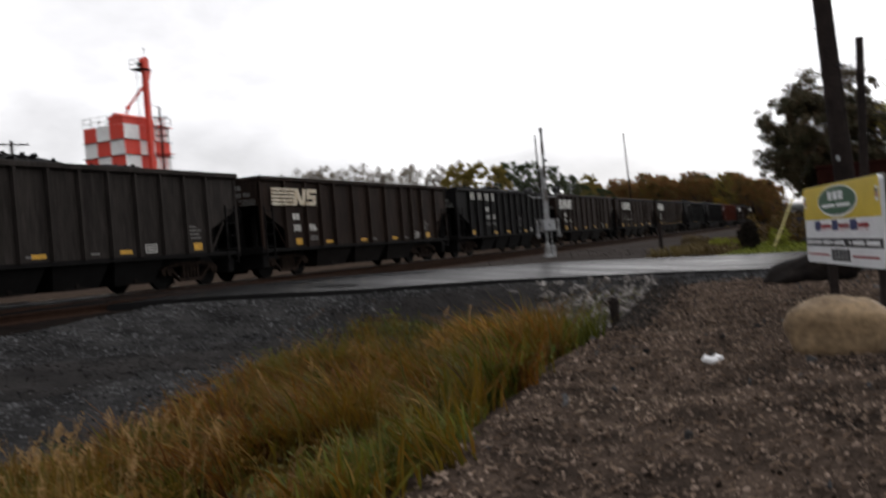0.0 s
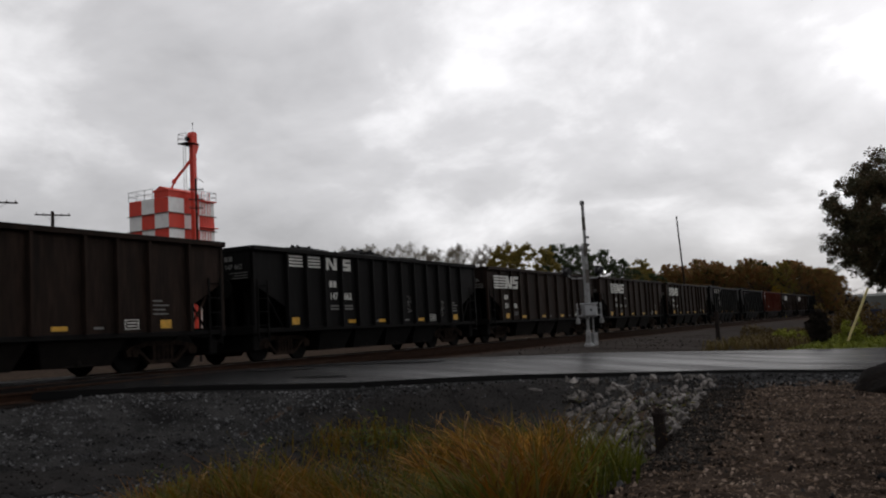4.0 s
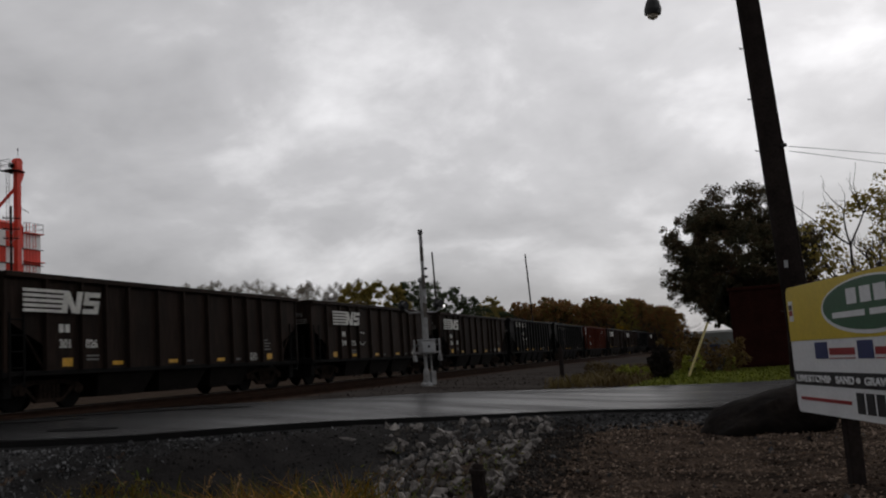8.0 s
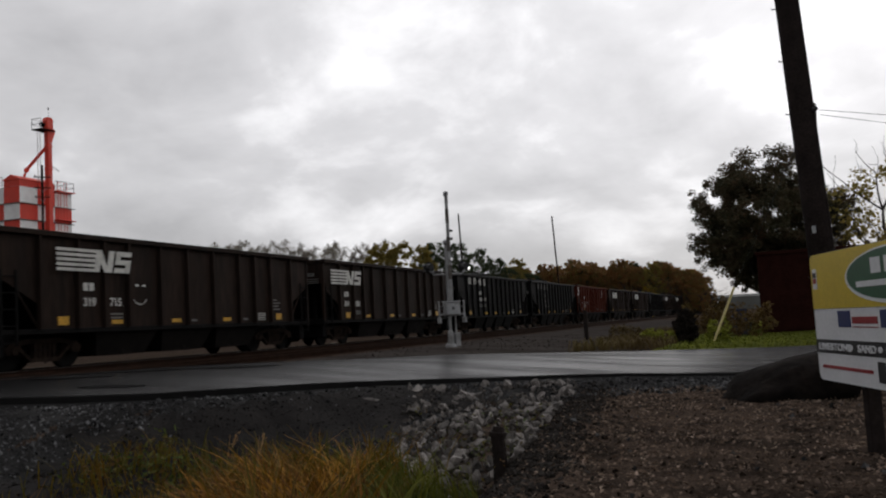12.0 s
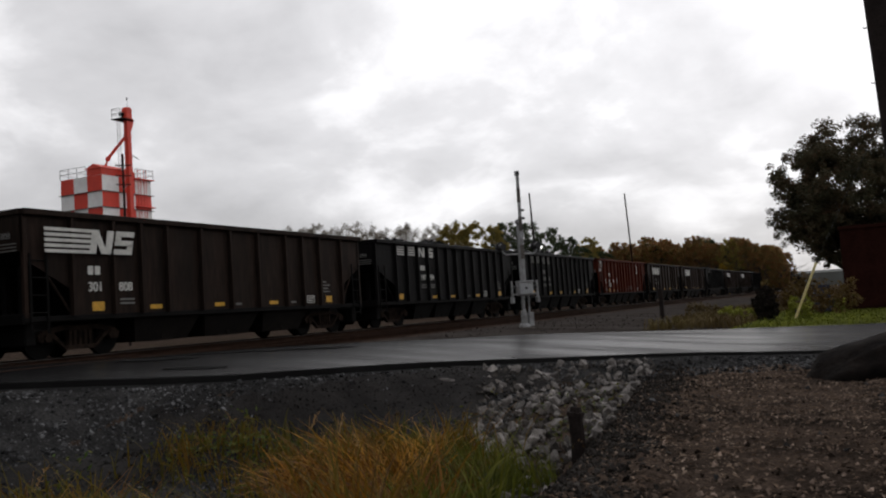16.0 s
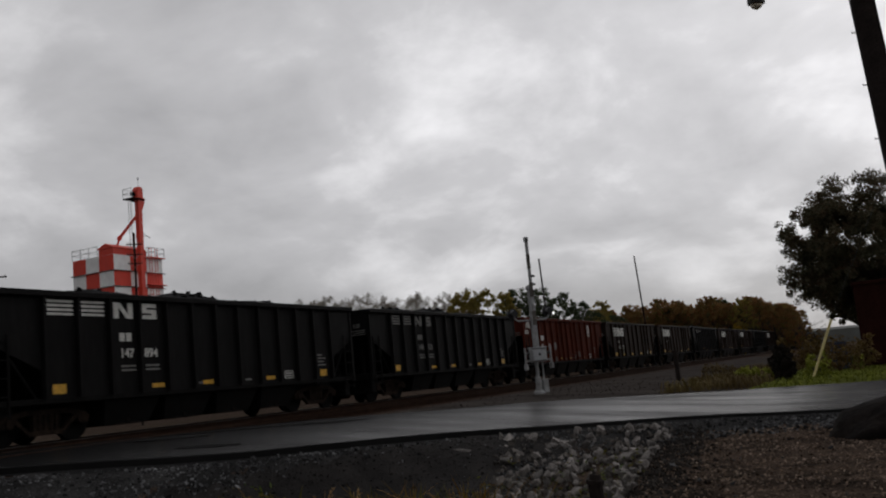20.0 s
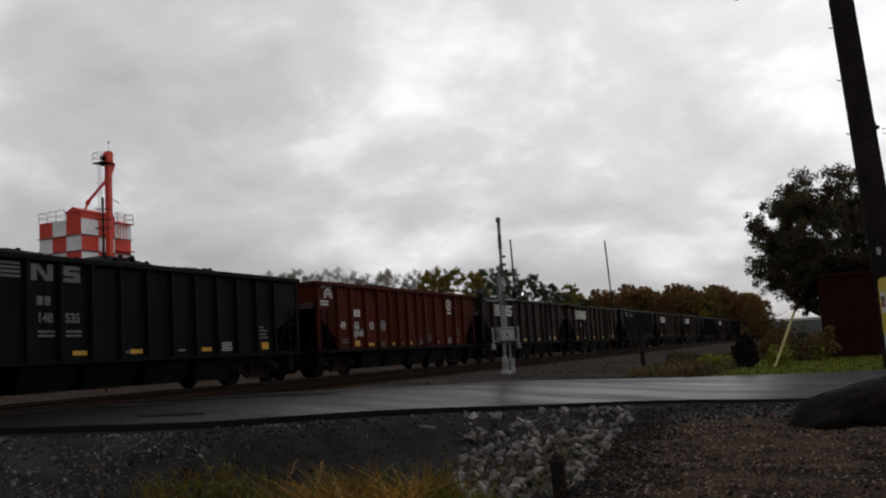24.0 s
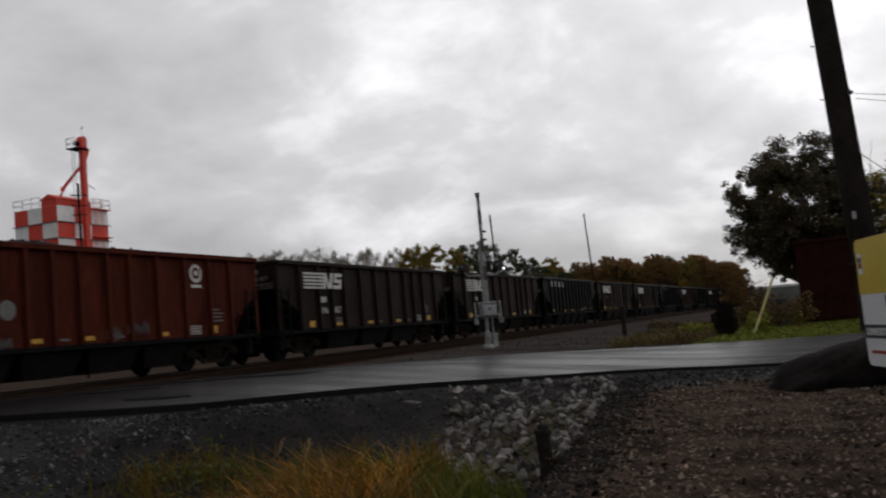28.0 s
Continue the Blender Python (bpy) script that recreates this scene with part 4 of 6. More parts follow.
for yy, zz in ((8.2, 1.55), (10.6, 1.45)):
    r3 = random.Random(int(yy))
    loops = [(SHEET + 0.024, yy + (0.16 if q % 2 else -0.16) * r3.uniform(0.5, 1.2), zz - 0.3 + 0.04 * q + r3.uniform(-0.05, 0.05)) for q in range(15)]
    part("spray_mark", Geo().tube(loops, 0.016, 4), FAINT_PAINT, c, "grey spray scribble")
c = place_car(brown, 2, "brown hopper car with white emblem, number 301026")
logo_block(c, "brown", WHITE_PAINT), number(c, "brown", "301", "026", WHITE_PAINT)
c = place_car(brown, 3, "brown hopper car with white emblem and a chalk smile")
logo_block(c, "brown", WHITE_PAINT, 1.2), number(c, "brown", "319", "715", WHITE_PAINT, 0.92)
xk = SHEET + 0.024
part("chalk_smile", Geo().tube([(xk, 4.62 + 0.24 * math.cos(a), 1.62 + 0.16 * math.sin(a)) for a in [math.pi * (1.05 + 0.09 * k) for k in range(11)]], 0.014, 5), WHITE_PAINT, c, "chalked smile")
for dy in (-0.16, 0.1):
    part("chalk_dash", Geo().box(xk - 0.004, xk + 0.002, 4.62 + dy, 4.62 + dy + 0.12, 1.92, 1.97), WHITE_PAINT, c)
c = place_car(brown, 4, "brown hopper car with white emblem, number ending 808")
logo_block(c, "brown", WHITE_PAINT), number(c, "brown", "301", "808", WHITE_PAINT)
c = place_car(black, 5, "black ribbed hopper car with spaced white emblem, number 147894")
logo_block(c, "black", WHITE_PAINT), number(c, "black", "147", "894", WHITE_PAINT)
c = place_car(black, 6, "sooty black hopper car with faded grey lettering, number 148535")
logo_block(c, "black", FAINT_PAINT), number(c, "black", "148", "535", FAINT_PAINT)
c = place_car(redcar, 7, "oxide red hopper car with white lettering and coal")
x = SHEET + 0.022
for d in (0.0, 0.24):
    part("reporting_mark", Geo().box(x, x + 0.006, 2.38 + d, 2.57 + d, 2.0, 2.24), WHITE_PAINT, c)
for yy, txt in ((1.42, "49"), (2.36, "65"), (3.42, "10")):
    lettering(txt, 0.25, WHITE_PAINT, "car_number", c, (x + 0.003, yy, 1.57), SIDE_TURN)
arc = [(math.cos(a), math.sin(a)) for a in [math.pi * (-0.1 + 0.12 * k) for k in range(11)]]
for r0, r1 in ((0.27, 0.20), (0.15, 0.08)):
    part("emblem_arc", Geo().strip([[(x + 0.006, 0.70 + r0 * p, 2.64 + r0 * q), (x + 0.006, 0.70 + r1 * p, 2.64 + r1 * q)] for p, q in arc]), WHITE_PAINT, c)
for z in (2.44, 2.34):
    part("emblem_bar", Geo().box(x, x + 0.006, 0.20, 0.70, z, z + 0.06), WHITE_PAINT, c)
for k in range(7):
    part("emblem_block", Geo().box(x, x + 0.006, 0.30 + 0.098 * k, 0.375 + 0.098 * k, 2.915 + 0.012 * (3 - abs(k - 3)), 2.985 + 0.012 * (3 - abs(k - 3))), WHITE_PAINT, c)
part("round_emblem", Geo().tube([(x, 10.68, 2.6), (x + 0.006, 10.68, 2.6)], 0.25, 24), WHITE_PAINT, c)
part("emblem_bar", Geo().box(x, x + 0.007, 10.47, 10.89, 2.22, 2.30), WHITE_PAINT, c)
part("emblem_centre", Geo().tube([(x, 10.68, 2.61), (x + 0.010, 10.68, 2.61)], 0.16, 20), CAR_RED, c)
part("emblem_dot", Geo().tube([(x, 10.68, 2.61), (x + 0.013, 10.68, 2.61)], 0.08, 16), WHITE_PAINT, c)
part("faded_disc", Geo().tube([(x, 4.53, 1.70), (x + 0.004, 4.53, 1.70)], 0.21, 20), FAINT_PAINT, c, "faded grey disc")
for wob_, (ya_, yb_), (za_, amp), mat_ in ((8, (2.2, 2.98), (1.40, 0.15), WHITE_PAINT), (9, (8.0, 8.7), (1.2, 0.16), FAINT_PAINT), (10, (4.1, 4.6), (1.02, 0.10), FAINT_PAINT), (11, (7.3, 7.75), (1.1, 0.16), FAINT_PAINT)):
    r3 = random.Random(wob_)
    loops = [(x + 0.006, ya_ + (yb_ - ya_) * q / 26, za_ + (amp if q % 2 else -amp) * r3.uniform(0.3, 1.2)) for q in range(27)]
    part("spray_mark", Geo().tube(loops, 0.016, 4), mat_, c, "sprayed scribble")
for k in range(2):
    part("stencil_line", bars(Geo(), x, 1.5, 1.95, 1.2 - 0.1 * k, 1.24 - 0.1 * k), FAINT_PAINT, c)
kinds = [("brown", "116", "817")] + [("brown", "", ""), ("black", "", ""), ("brown", "", ""), ("brown", "", ""), ("black", "", ""), ("brown", "", ""), ("black", "", ""), ("brown", "", ""), ("brown", "", ""), ("black", "", ""), ("brown", "", ""), ("black", "", ""), ("brown", "", "")]
for j, (kd, a, b) in enumerate(kinds):
    if kd == "brown":
        c = place_car(brown, 8 + j, BROWN_L + " and a white emblem")
        logo_block(c, "brown", WHITE_PAINT, 0.95), number(c, "brown", a, b, WHITE_PAINT, 0.92)
    else:
        c = place_car(black, 8 + j, BLACK_L)
        logo_block(c, "black", WHITE_PAINT)
for src in (brown, black, dusty, redcar):
    for o in list(src.children_recursive) + [src]:
        bpy.data.objects.remove(o)


# ---------------------------------------------------------------- crossing signal
sig = thing("crossing_signal", "silver crossing signal mast with raised gate arm and lights", "railway signal", pose(-8.71, 24.07, -0.13, 0, 0, 38))
part("foundation", Geo().box(-0.24, 0.24, -0.24, 0.24, -0.4, -0.02, 0.03), GREY_WOOD, sig)
part("mast", Geo().tube([(0, 0, 0), (0, 0, 2.9)], 0.047, 12), SILVER, sig)
base = part("base_casting", Geo().tube([(0, 0, 0), (0, 0, 0.06), (0, 0, 0.10), (0, 0, 0.42), (0, 0, 0.48)], [0.17, 0.16, 0.10, 0.08, 0.056], 12), SILVER, sig)
for k in range(4):
    part("anchor_bolt", Geo().tube([(0.13 * math.cos(k * 1.571 + 0.8), 0.13 * math.sin(k * 1.571 + 0.8), 0.04), (0.13 * math.cos(k * 1.571 + 0.8), 0.13 * math.sin(k * 1.571 + 0.8), 0.11)], 0.016, 6), GALV, base)
part("junction_box", Geo().box(0.12, 0.26, -0.10, 0.10, 0.02, 0.40, 0.012), SILVER, sig)
part("conduit", Geo().tube([(0.17, 0, 0.38), (0.17, 0, 0.90)], 0.022, 8), SILVER, sig)
box = part("gate_machine", Geo().box(-0.22, 0.22, -0.34, -0.06, 0.88, 1.26, 0.03), SILVER, sig, "weathered silver gate machine box")
part("machine_cover", Geo().box(-0.18, 0.18, -0.365, -0.34, 0.92, 1.18, 0.01), GALV, box)
part("machine_lid", Geo().box(-0.235, 0.235, -0.36, -0.04, 1.26, 1.29, 0.008), GALV, box)
part("latch", Geo().box(-0.03, 0.03, -0.38, -0.365, 1.05, 1.12, 0.004), BLACK_METAL, box)
for sx in (-1, 1):
    lever = part("counterweight_arm", Geo().box(sx * 0.37 - 0.018, sx * 0.37 + 0.018, -0.24, -0.17, 0.72, 1.30, 0.006), SILVER, sig)
    part("counterweight", Geo().box(sx * 0.37 - 0.035, sx * 0.37 + 0.035, -0.31, -0.10, 0.68, 0.84, 0.012), SILVER, lever)
    part("pivot", Geo().tube([(sx * 0.24, -0.205, 1.12), (sx * 0.40, -0.205, 1.12)], 0.035, 8), BLACK_METAL, lever)
part("arm_bracket", Geo().box(-0.40, 0.40, -0.235, -0.195, 0.90, 0.95, 0.006), SILVER, sig)
arm = part("gate_arm", Geo().box(-0.045, 0.045, -0.27, -0.23, 1.15, 4.3, 0.006), SILVER, sig, "raised gate arm")
for z in (1.9, 2.7, 3.5):
    part("arm_stripe", Geo().box(-0.047, 0.047, -0.273, -0.227, z, z + 0.4), GREY_WOOD, arm)
part("arm_tip_light", Geo().box(-0.07, 0.055, -0.3, -0.2, 4.26, 4.40, 0.02), SILVER, arm)
part("tip_lens", Geo().box(-0.03, 0.03, -0.31, -0.3, 4.29, 4.36, 0.004), BLACK_METAL, arm)
for z in (3.05, 3.28):
    part("arm_lamp", Geo().tube([(0.04, -0.25, z), (0.13, -0.25, z)], 0.035, 10), BLACK_METAL, arm)
cross = part("light_crossarm", Geo().tube([(-0.52, 0, 2.36), (-0.50, 0, 2.14), (-0.40, 0, 2.06), (0.40, 0, 2.06), (0.50, 0, 2.14), (0.52, 0, 2.36)], 0.024, 8), SILVER, sig)
part("upper_brace", Geo().tube([(-0.45, 0, 2.42), (0.45, 0, 2.42)], 0.012, 6), BLACK_METAL, sig)
for sx in (-0.52, 0.52):
    lt = part("signal_light", Geo().tube([(sx, 0.02, 2.28), (sx, 0.16, 2.28)], [0.09, 0.10], 16), BLACK_METAL, sig)
    part("backing_disc", Geo().tube([(sx, 0.08, 2.28), (sx, 0.092, 2.28)], 0.15, 20), BLACK_METAL, lt)
    part("hood", Geo().tube([(sx, 0.15, 2.28), (sx, 0.3, 2.30)], [0.105, 0.105], 16, caps=False), BLACK_METAL, lt)
    part("rear_light", Geo().tube([(sx, -0.14, 2.28), (sx, -0.02, 2.28)], [0.09, 0.10], 16), BLACK_METAL, lt)
    part("lens", Geo().tube([(sx, -0.146, 2.28), (sx, -0.139, 2.28)], 0.08, 14), BLACK_METAL, lt)
part("side_indicator", Geo().tube([(0.63, -0.04, 2.22), (0.655, -0.04, 2.22)], 0.045, 12), LIT_LENS, sig, "small lit white side indicator")
part("bell", Geo().tube([(0, 0, 2.9), (0, 0, 2.95), (0, 0, 3.02), (0, 0, 3.06)], [0.04, 0.09, 0.08, 0.02], 14), SILVER, sig)


# ---------------------------------------------------------------- poles, lamp and wires
def wire(name, a, b, sag, r, label):
    a, b = Vector(a), Vector(b)
    pts = [a.lerp(b, k / 16) - Vector((0, 0, sag * 4 * (k / 16) * (1 - k / 16))) for k in range(17)]
    return tagged(part(name, Geo().tube(pts, r, 5), WIRE), label, "wire", group="overhead wires")


PX, PY, PZ = 0.857, 15.8, -0.66
pole = thing("utility_pole", "dark leaning wooden utility pole with a street lamp arm", "utility pole", pose(PX, PY, PZ))
P0, P1 = Vector((0, 0, -0.3)), Vector((-0.525, 0.1, 11.7))
part("shaft", Geo().tube([P0, P0.lerp(P1, 0.3), P0.lerp(P1, 0.65), P1], [0.215, 0.20, 0.182, 0.16], 18), POLE_WOOD, pole, smooth=True)
for z in (1.6, 2.5, 3.4, 4.3, 5.2, 6.1, 7.0, 7.9, 8.8):
    p = P0.lerp(P1, (z + 0.3) / 12.0)
    part("step_bolt", Geo().tube([p + Vector((-0.17, -0.06, 0)), p + Vector((-0.245, -0.07, 0)), p + Vector((-0.25, -0.07, 0.025))], 0.010, 6), BLACK_METAL, pole)
part("conduit", Geo().tube([P0 + Vector((0.17, -0.10, 0.1)), P0.lerp(P1, 0.6) + Vector((0.155, -0.09, 0))], 0.028, 8), POLE_WOOD, pole)
part("insulator_bracket", Geo().box(-0.06, 0.035, -0.13, -0.08, 4.30, 4.36, 0.01), BLACK_METAL, pole)
part("pole_tag", Geo().box(-0.22, -0.16, -0.205, -0.198, 2.3, 2.42), GALV, pole)
LAMP = Vector((-1.27 - PX, 19.73 - PY, 7.85 - PZ))
A0 = P0.lerp(P1, (8.40 + 0.3) / 12.0) + Vector((-0.05, 0.14, 0))
A1 = LAMP + Vector((0.09, -0.22, 0.50))
part("lamp_arm", Geo().tube([A0, A0.lerp(A1, 0.5) + Vector((0, 0, 0.02)), A1, A1 + Vector((-0.06, 0.12, -0.05)), LAMP + Vector((0, 0, 0.32))], [0.045, 0.038, 0.03, 0.026, 0.024], 8), BLACK_METAL, pole)
part("stay_wire", Geo().tube([P0.lerp(P1, (10.0 + 0.3) / 12.0), A1], 0.008, 5), WIRE, pole)
lum = part("lamp_head", Geo().tube([LAMP + Vector((0, 0, 0.34)), LAMP + Vector((-0.01, 0, 0.28)), LAMP + Vector((-0.02, 0, 0.20)), LAMP + Vector((-0.03, 0.02, 0.05)), LAMP + Vector((-0.04, 0.03, -0.06))], [0.05, 0.11, 0.15, 0.19, 0.18], 16), BLACK_METAL, pole, "dark lamp head with a frosted bowl")
part("lamp_bowl", Geo().tube([LAMP + Vector((-0.04, 0.03, -0.06)), LAMP + Vector((-0.045, 0.03, -0.13)), LAMP + Vector((-0.05, 0.03, -0.18))], [0.13, 0.11, 0.03], 14), LAMP_GLASS, lum)
wire("overhead_wire", (0.93, 15.8, 3.66), (18.4, 74.2, 12.2), 0.0, 0.006, "black service wire from the leaning pole")
wire("overhead_wire", (0.93, 15.8, 3.58), (18.3, 74.2, 11.1), 0.0, 0.006, "black service wire from the leaning pole")
wire("overhead_wire", (0.42, 15.85, 8.6), (-18, 4.92, 6.77), 0.0, 0.012, "thin black wire across the road")


def plain_pole(name, x, y, base, top, r, label, arms=(), lean=(0, 0), thin=1.0):
    p = thing(name, label, "utility pole", pose(x, y, base), group="distant poles")
    H = top - base
    t = Vector((lean[0], lean[1], H))
    part("shaft", Geo().tube([(0, 0, -0.3), t * 0.5, t], [r * 1.25, r * 1.1, r], 10), POLE_WOOD, p)
    for dz, half, ang in arms:
        m = Matrix.Translation((lean[0], lean[1], H - dz)) @ pose(0, 0, 0, 0, 0, ang)
        arm_ = part("crossarm", Geo().box(-half, half, -0.11 - 0.05 * thin, -0.11 + 0.05 * thin, -0.06 * thin, 0.06 * thin, 0.01 * thin, m), POLE_WOOD, p)
        for q in (-0.9, -0.5, 0.5, 0.9):
            c0 = m @ Vector((q * half, -0.11, 0.06))
            part("insulator", Geo().tube([c0, c0 + Vector((0, 0, 0.09 * thin)), c0 + Vector((0, 0, 0.15 * thin))], [0.03 * thin, 0.045 * thin, 0.02 * thin], 8), GREY_WOOD, arm_)
        part("arm_brace", Geo().tube([m @ Vector((half * 0.5, -0.14, -0.05)), m @ Vector((0, -0.1, -0.55 * thin))], 0.02 * thin, 5).tube([m @ Vector((-half * 0.5, -0.14, -0.05)), m @ Vector((0, -0.1, -0.55 * thin))], 0.02 * thin, 5), GALV, arm_)
    return p


plain_pole("utility_pole", 1.15, 29.2, -0.6, 6.5, 0.13, "dark wooden pole with insulators behind the sign", lean=(0.28, -0.3))
plain_pole("utility_pole", -23.0, 100.6, -0.4, 12.2, 0.08, "bare grey pole beyond the train", lean=(-0.5, 0))
plain_pole("utility_pole", -24.2, 70.9, -0.4, 9.7, 0.07, "thin dark pole beyond the train", lean=(-0.3, 0))
plain_pole("utility_pole", -58.6, 40.3, -0.5, 12.1, 0.15, "old line pole with a crossarm beyond the train", arms=((0.35, 1.5, 62),))
plain_pole("utility_pole", -67.9, 52.7, -0.5, 13.3, 0.15, "old line pole with a crossarm beyond the train", arms=((0.35, 1.5, 62),))
plain_pole("utility_pole", -43.75, 45.1, -0.5, 12.2, 0.07, "line pole with three crossarms before the tower", arms=((0.8, 0.5, 46), (1.5, 0.5, 46), (2.1, 0.45, 46)), thin=0.55)
# ---------------------------------------------------------------- chequered tower
tower = thing("grain_tower", "red and white chequered grain elevator tower with a red leg", "grain elevator", pose(-73.26, 72.34, -0.5))
ROW, T_MAIN, T_LOW = 1.75, 18.65, 17.95
part("base_wall", Geo().box(-6.15, 0.05, -0.05, 7.45, 0.0, 8.6), TOWER_CREAM, tower, "pale cream lower wall")
core = part("core_wall", Geo().box(-6.05, -0.05, 0.05, 7.35, 0.0, T_LOW - 0.05).box(-2.15, -0.05, 0.05, 4.6, T_LOW - 0.05, T_MAIN - 0.05), TOWER_WHITE, tower)
face_s, face_e = [(-6.1, -4.15), (-4.15, -2.15), (-2.15, 0.0)], [(0.0, 2.45), (2.45, 4.9), (4.9, 7.4)]


def chequer(spans, tall, first, place):
    """Columns of alternating panels; tall columns carry one more red strip on top."""
    for (a, b), high, red in zip(spans, tall, first):
        if high:
            part("panel", place(a, b, T_LOW + 0.012, T_MAIN - 0.012), TOWER_RED, tower)
        z = T_LOW
        while z > 9.5:
            part("panel", place(a, b, max(0.02, z - ROW + 0.012), z - 0.012), TOWER_RED if red else TOWER_WHITE, tower)
            z, red = z - ROW, not red


chequer(face_s, (False, False, True), (True, False, True), lambda a, b, z0, z1: Geo().box(a + 0.012, b - 0.012, 0.0, 0.06, z0, z1))
chequer(face_e, (True, True, False), (False, True, False), lambda a, b, z0, z1: Geo().box(-0.06, 0.0, a + 0.012, b - 0.012, z0, z1))
part("roof", Geo().box(-2.25, 0.1, -0.1, 4.7, T_MAIN - 0.02, T_MAIN + 0.1, 0.02).prism([(-2.25, T_MAIN + 0.08), (-1.08, T_MAIN + 0.58), (0.1, T_MAIN + 0.08)], "y", -0.1, 4.7), TOWER_RED, tower)
for z in (T_LOW - ROW, T_LOW - 2 * ROW, T_LOW - 3 * ROW):
    part("band", Geo().box(-6.3, -0.0, -0.14, 0.0, z - 0.05, z + 0.03).box(0.0, 0.14, -0.14, 7.7, z - 0.05, z + 0.03), GREY_WOOD, tower)


def railing(pts, z, parent):
    g = Geo()
    for a, b in zip(pts, pts[1:]):
        for h_ in (0.55, 1.1):
            g.tube([(a[0], a[1], z + h_), (b[0], b[1], z + h_)], 0.035, 5)
        n_ = max(1, round(math.dist(a, b) / 1.3))
        for k in range(n_ + 1):
            p = (a[0] + (b[0] - a[0]) * k / n_, a[1] + (b[1] - a[1]) * k / n_)
            g.tube([(*p, z), (*p, z + 1.1)], 0.035, 5)
    return part("railing", g, GALV, parent)


railing([(-2.3, -0.05), (-6.1, -0.05), (-6.1, 6.0)], T_LOW, tower)
railing([(0.05, 4.9), (0.35, 4.9), (0.35, 7.4), (-2.0, 7.4)], T_LOW, tower)
part("catwalk", Geo().box(-0.1, 0.45, 4.8, 7.5, T_LOW - 0.06, T_LOW + 0.04, 0.02), TOWER_RED, tower)
part("catwalk", Geo().box(0.0, 0.45, 4.8, 7.6, T_LOW - 3.2, T_LOW - 3.1, 0.02), TOWER_RED, tower)
LX, LY = 0.75, 3.3
leg = part("elevator_leg", Geo().box(LX - 0.28, LX + 0.28, LY - 0.3, LY + 0.3, 0, 24.4, 0.04), TOWER_RED, tower, "tall red bucket elevator leg")
part("leg_head", Geo().box(LX - 0.36, LX + 0.36, LY - 0.5, LY + 0.5, 24.35, 25.35, 0.12).prism([(LY - 0.5, 25.3), (LY - 0.25, 25.7), (LY + 0.25, 25.7), (LY + 0.5, 25.3)], "x", LX - 0.34, LX + 0.34), TOWER_RED, leg)
part("head_chute", Geo().prism([(LY + 0.3, 24.5), (LY + 0.72, 24.5), (LY + 0.72, 24.0), (LY + 0.3, 23.0)], "x", LX - 0.25, LX + 0.25), TOWER_RED, leg)
part("head_platform", Geo().box(LX - 1.0, LX + 0.5, LY - 1.35, LY + 0.6, 24.22, 24.32, 0.02), DARK_STEEL, leg)
railing([(LX - 0.95, LY + 0.3), (LX - 0.95, LY - 1.3), (LX + 0.3, LY - 1.3)], 24.3, leg)
part("head_motor", Geo().tube([(LX - 0.1, LY - 0.9, 24.85), (LX - 0.1, LY - 0.4, 24.85)], 0.24, 10), DARK_STEEL, leg)
part("vent_rod", Geo().tube([(LX, LY + 0.1, 25.6), (LX, LY + 0.1, 26.75)], 0.018, 5).tube([(LX, LY + 0.1, 26.6), (LX, LY + 0.1, 26.85)], 0.07, 6), DARK_STEEL, leg)
part("spout", Geo().tube([(LX - 0.15, LY - 0.2, 22.4), (-0.75, 1.75, T_MAIN + 1.3), (-0.95, 1.5, T_MAIN + 0.3)], 0.17, 10), TOWER_RED, tower, "slanting red spout")
part("spout_collar", Geo().tube([(-0.70, 1.80, T_MAIN + 1.45), (-0.80, 1.70, T_MAIN + 1.1)], 0.25, 10), TOWER_RED, tower)
part("spout_stay", Geo().tube([(LX + 0.2, LY + 0.3, 20.4), (LX + 0.55, LY + 1.0, 19.9)], 0.05, 5), GALV, tower)


def tower_ladder(px_, py_, z0, z1, mat):
    g = Geo()
    for q in (-0.2, 0.2):
        g.tube([(px_, py_ + q, z0), (px_, py_ + q, z1)], 0.03, 5)
    for k in range(int((z1 - z0) / 0.4)):
        g.tube([(px_, py_ - 0.2, z0 + 0.3 + 0.4 * k), (px_, py_ + 0.2, z0 + 0.3 + 0.4 * k)], 0.02, 4)
    return part("ladder", g, mat, tower)


tower_ladder(LX - 0.55, LY - 0.75, T_MAIN, 24.3, GALV)
tower_ladder(0.35, 5.2, 0.2, T_LOW + 1.1, TOWER_RED)
tower_ladder(0.35, 6.1, 0.2, T_LOW + 1.1, TOWER_RED)
for z in (6, 10, 14, 17, 20, 22.5):
    part("leg_brace", Geo().box(LX - 0.31, LX + 0.31, LY - 0.33, LY + 0.33, z, z + 0.12, 0.01), TOWER_RED, leg)

# ---------------------------------------------------------------- yard sign
SIGN_M = pose(0.31, 7.83, 0, 0, 0, -73.3)
SW, SH, SB = 3.05, 0.98, -0.09
sign = thing("yard_sign", "long yellow and white landscape supply sign on two posts", "sign", SIGN_M)


def board_outline(x0, x1, z0, z1, r):
    """A rectangle with rounded corners, as points in x and z."""
    out = []
    for cx_, cz_, a0 in ((x1 - r, z1 - r, 0), (x0 + r, z1 - r, 90), (x0 + r, z0 + r, 180), (x1 - r, z0 + r, 270)):
        out += [(cx_ + r * math.cos(radians(a0 + 22.5 * k)), cz_ + r * math.sin(radians(a0 + 22.5 * k))) for k in range(5)]
    return out


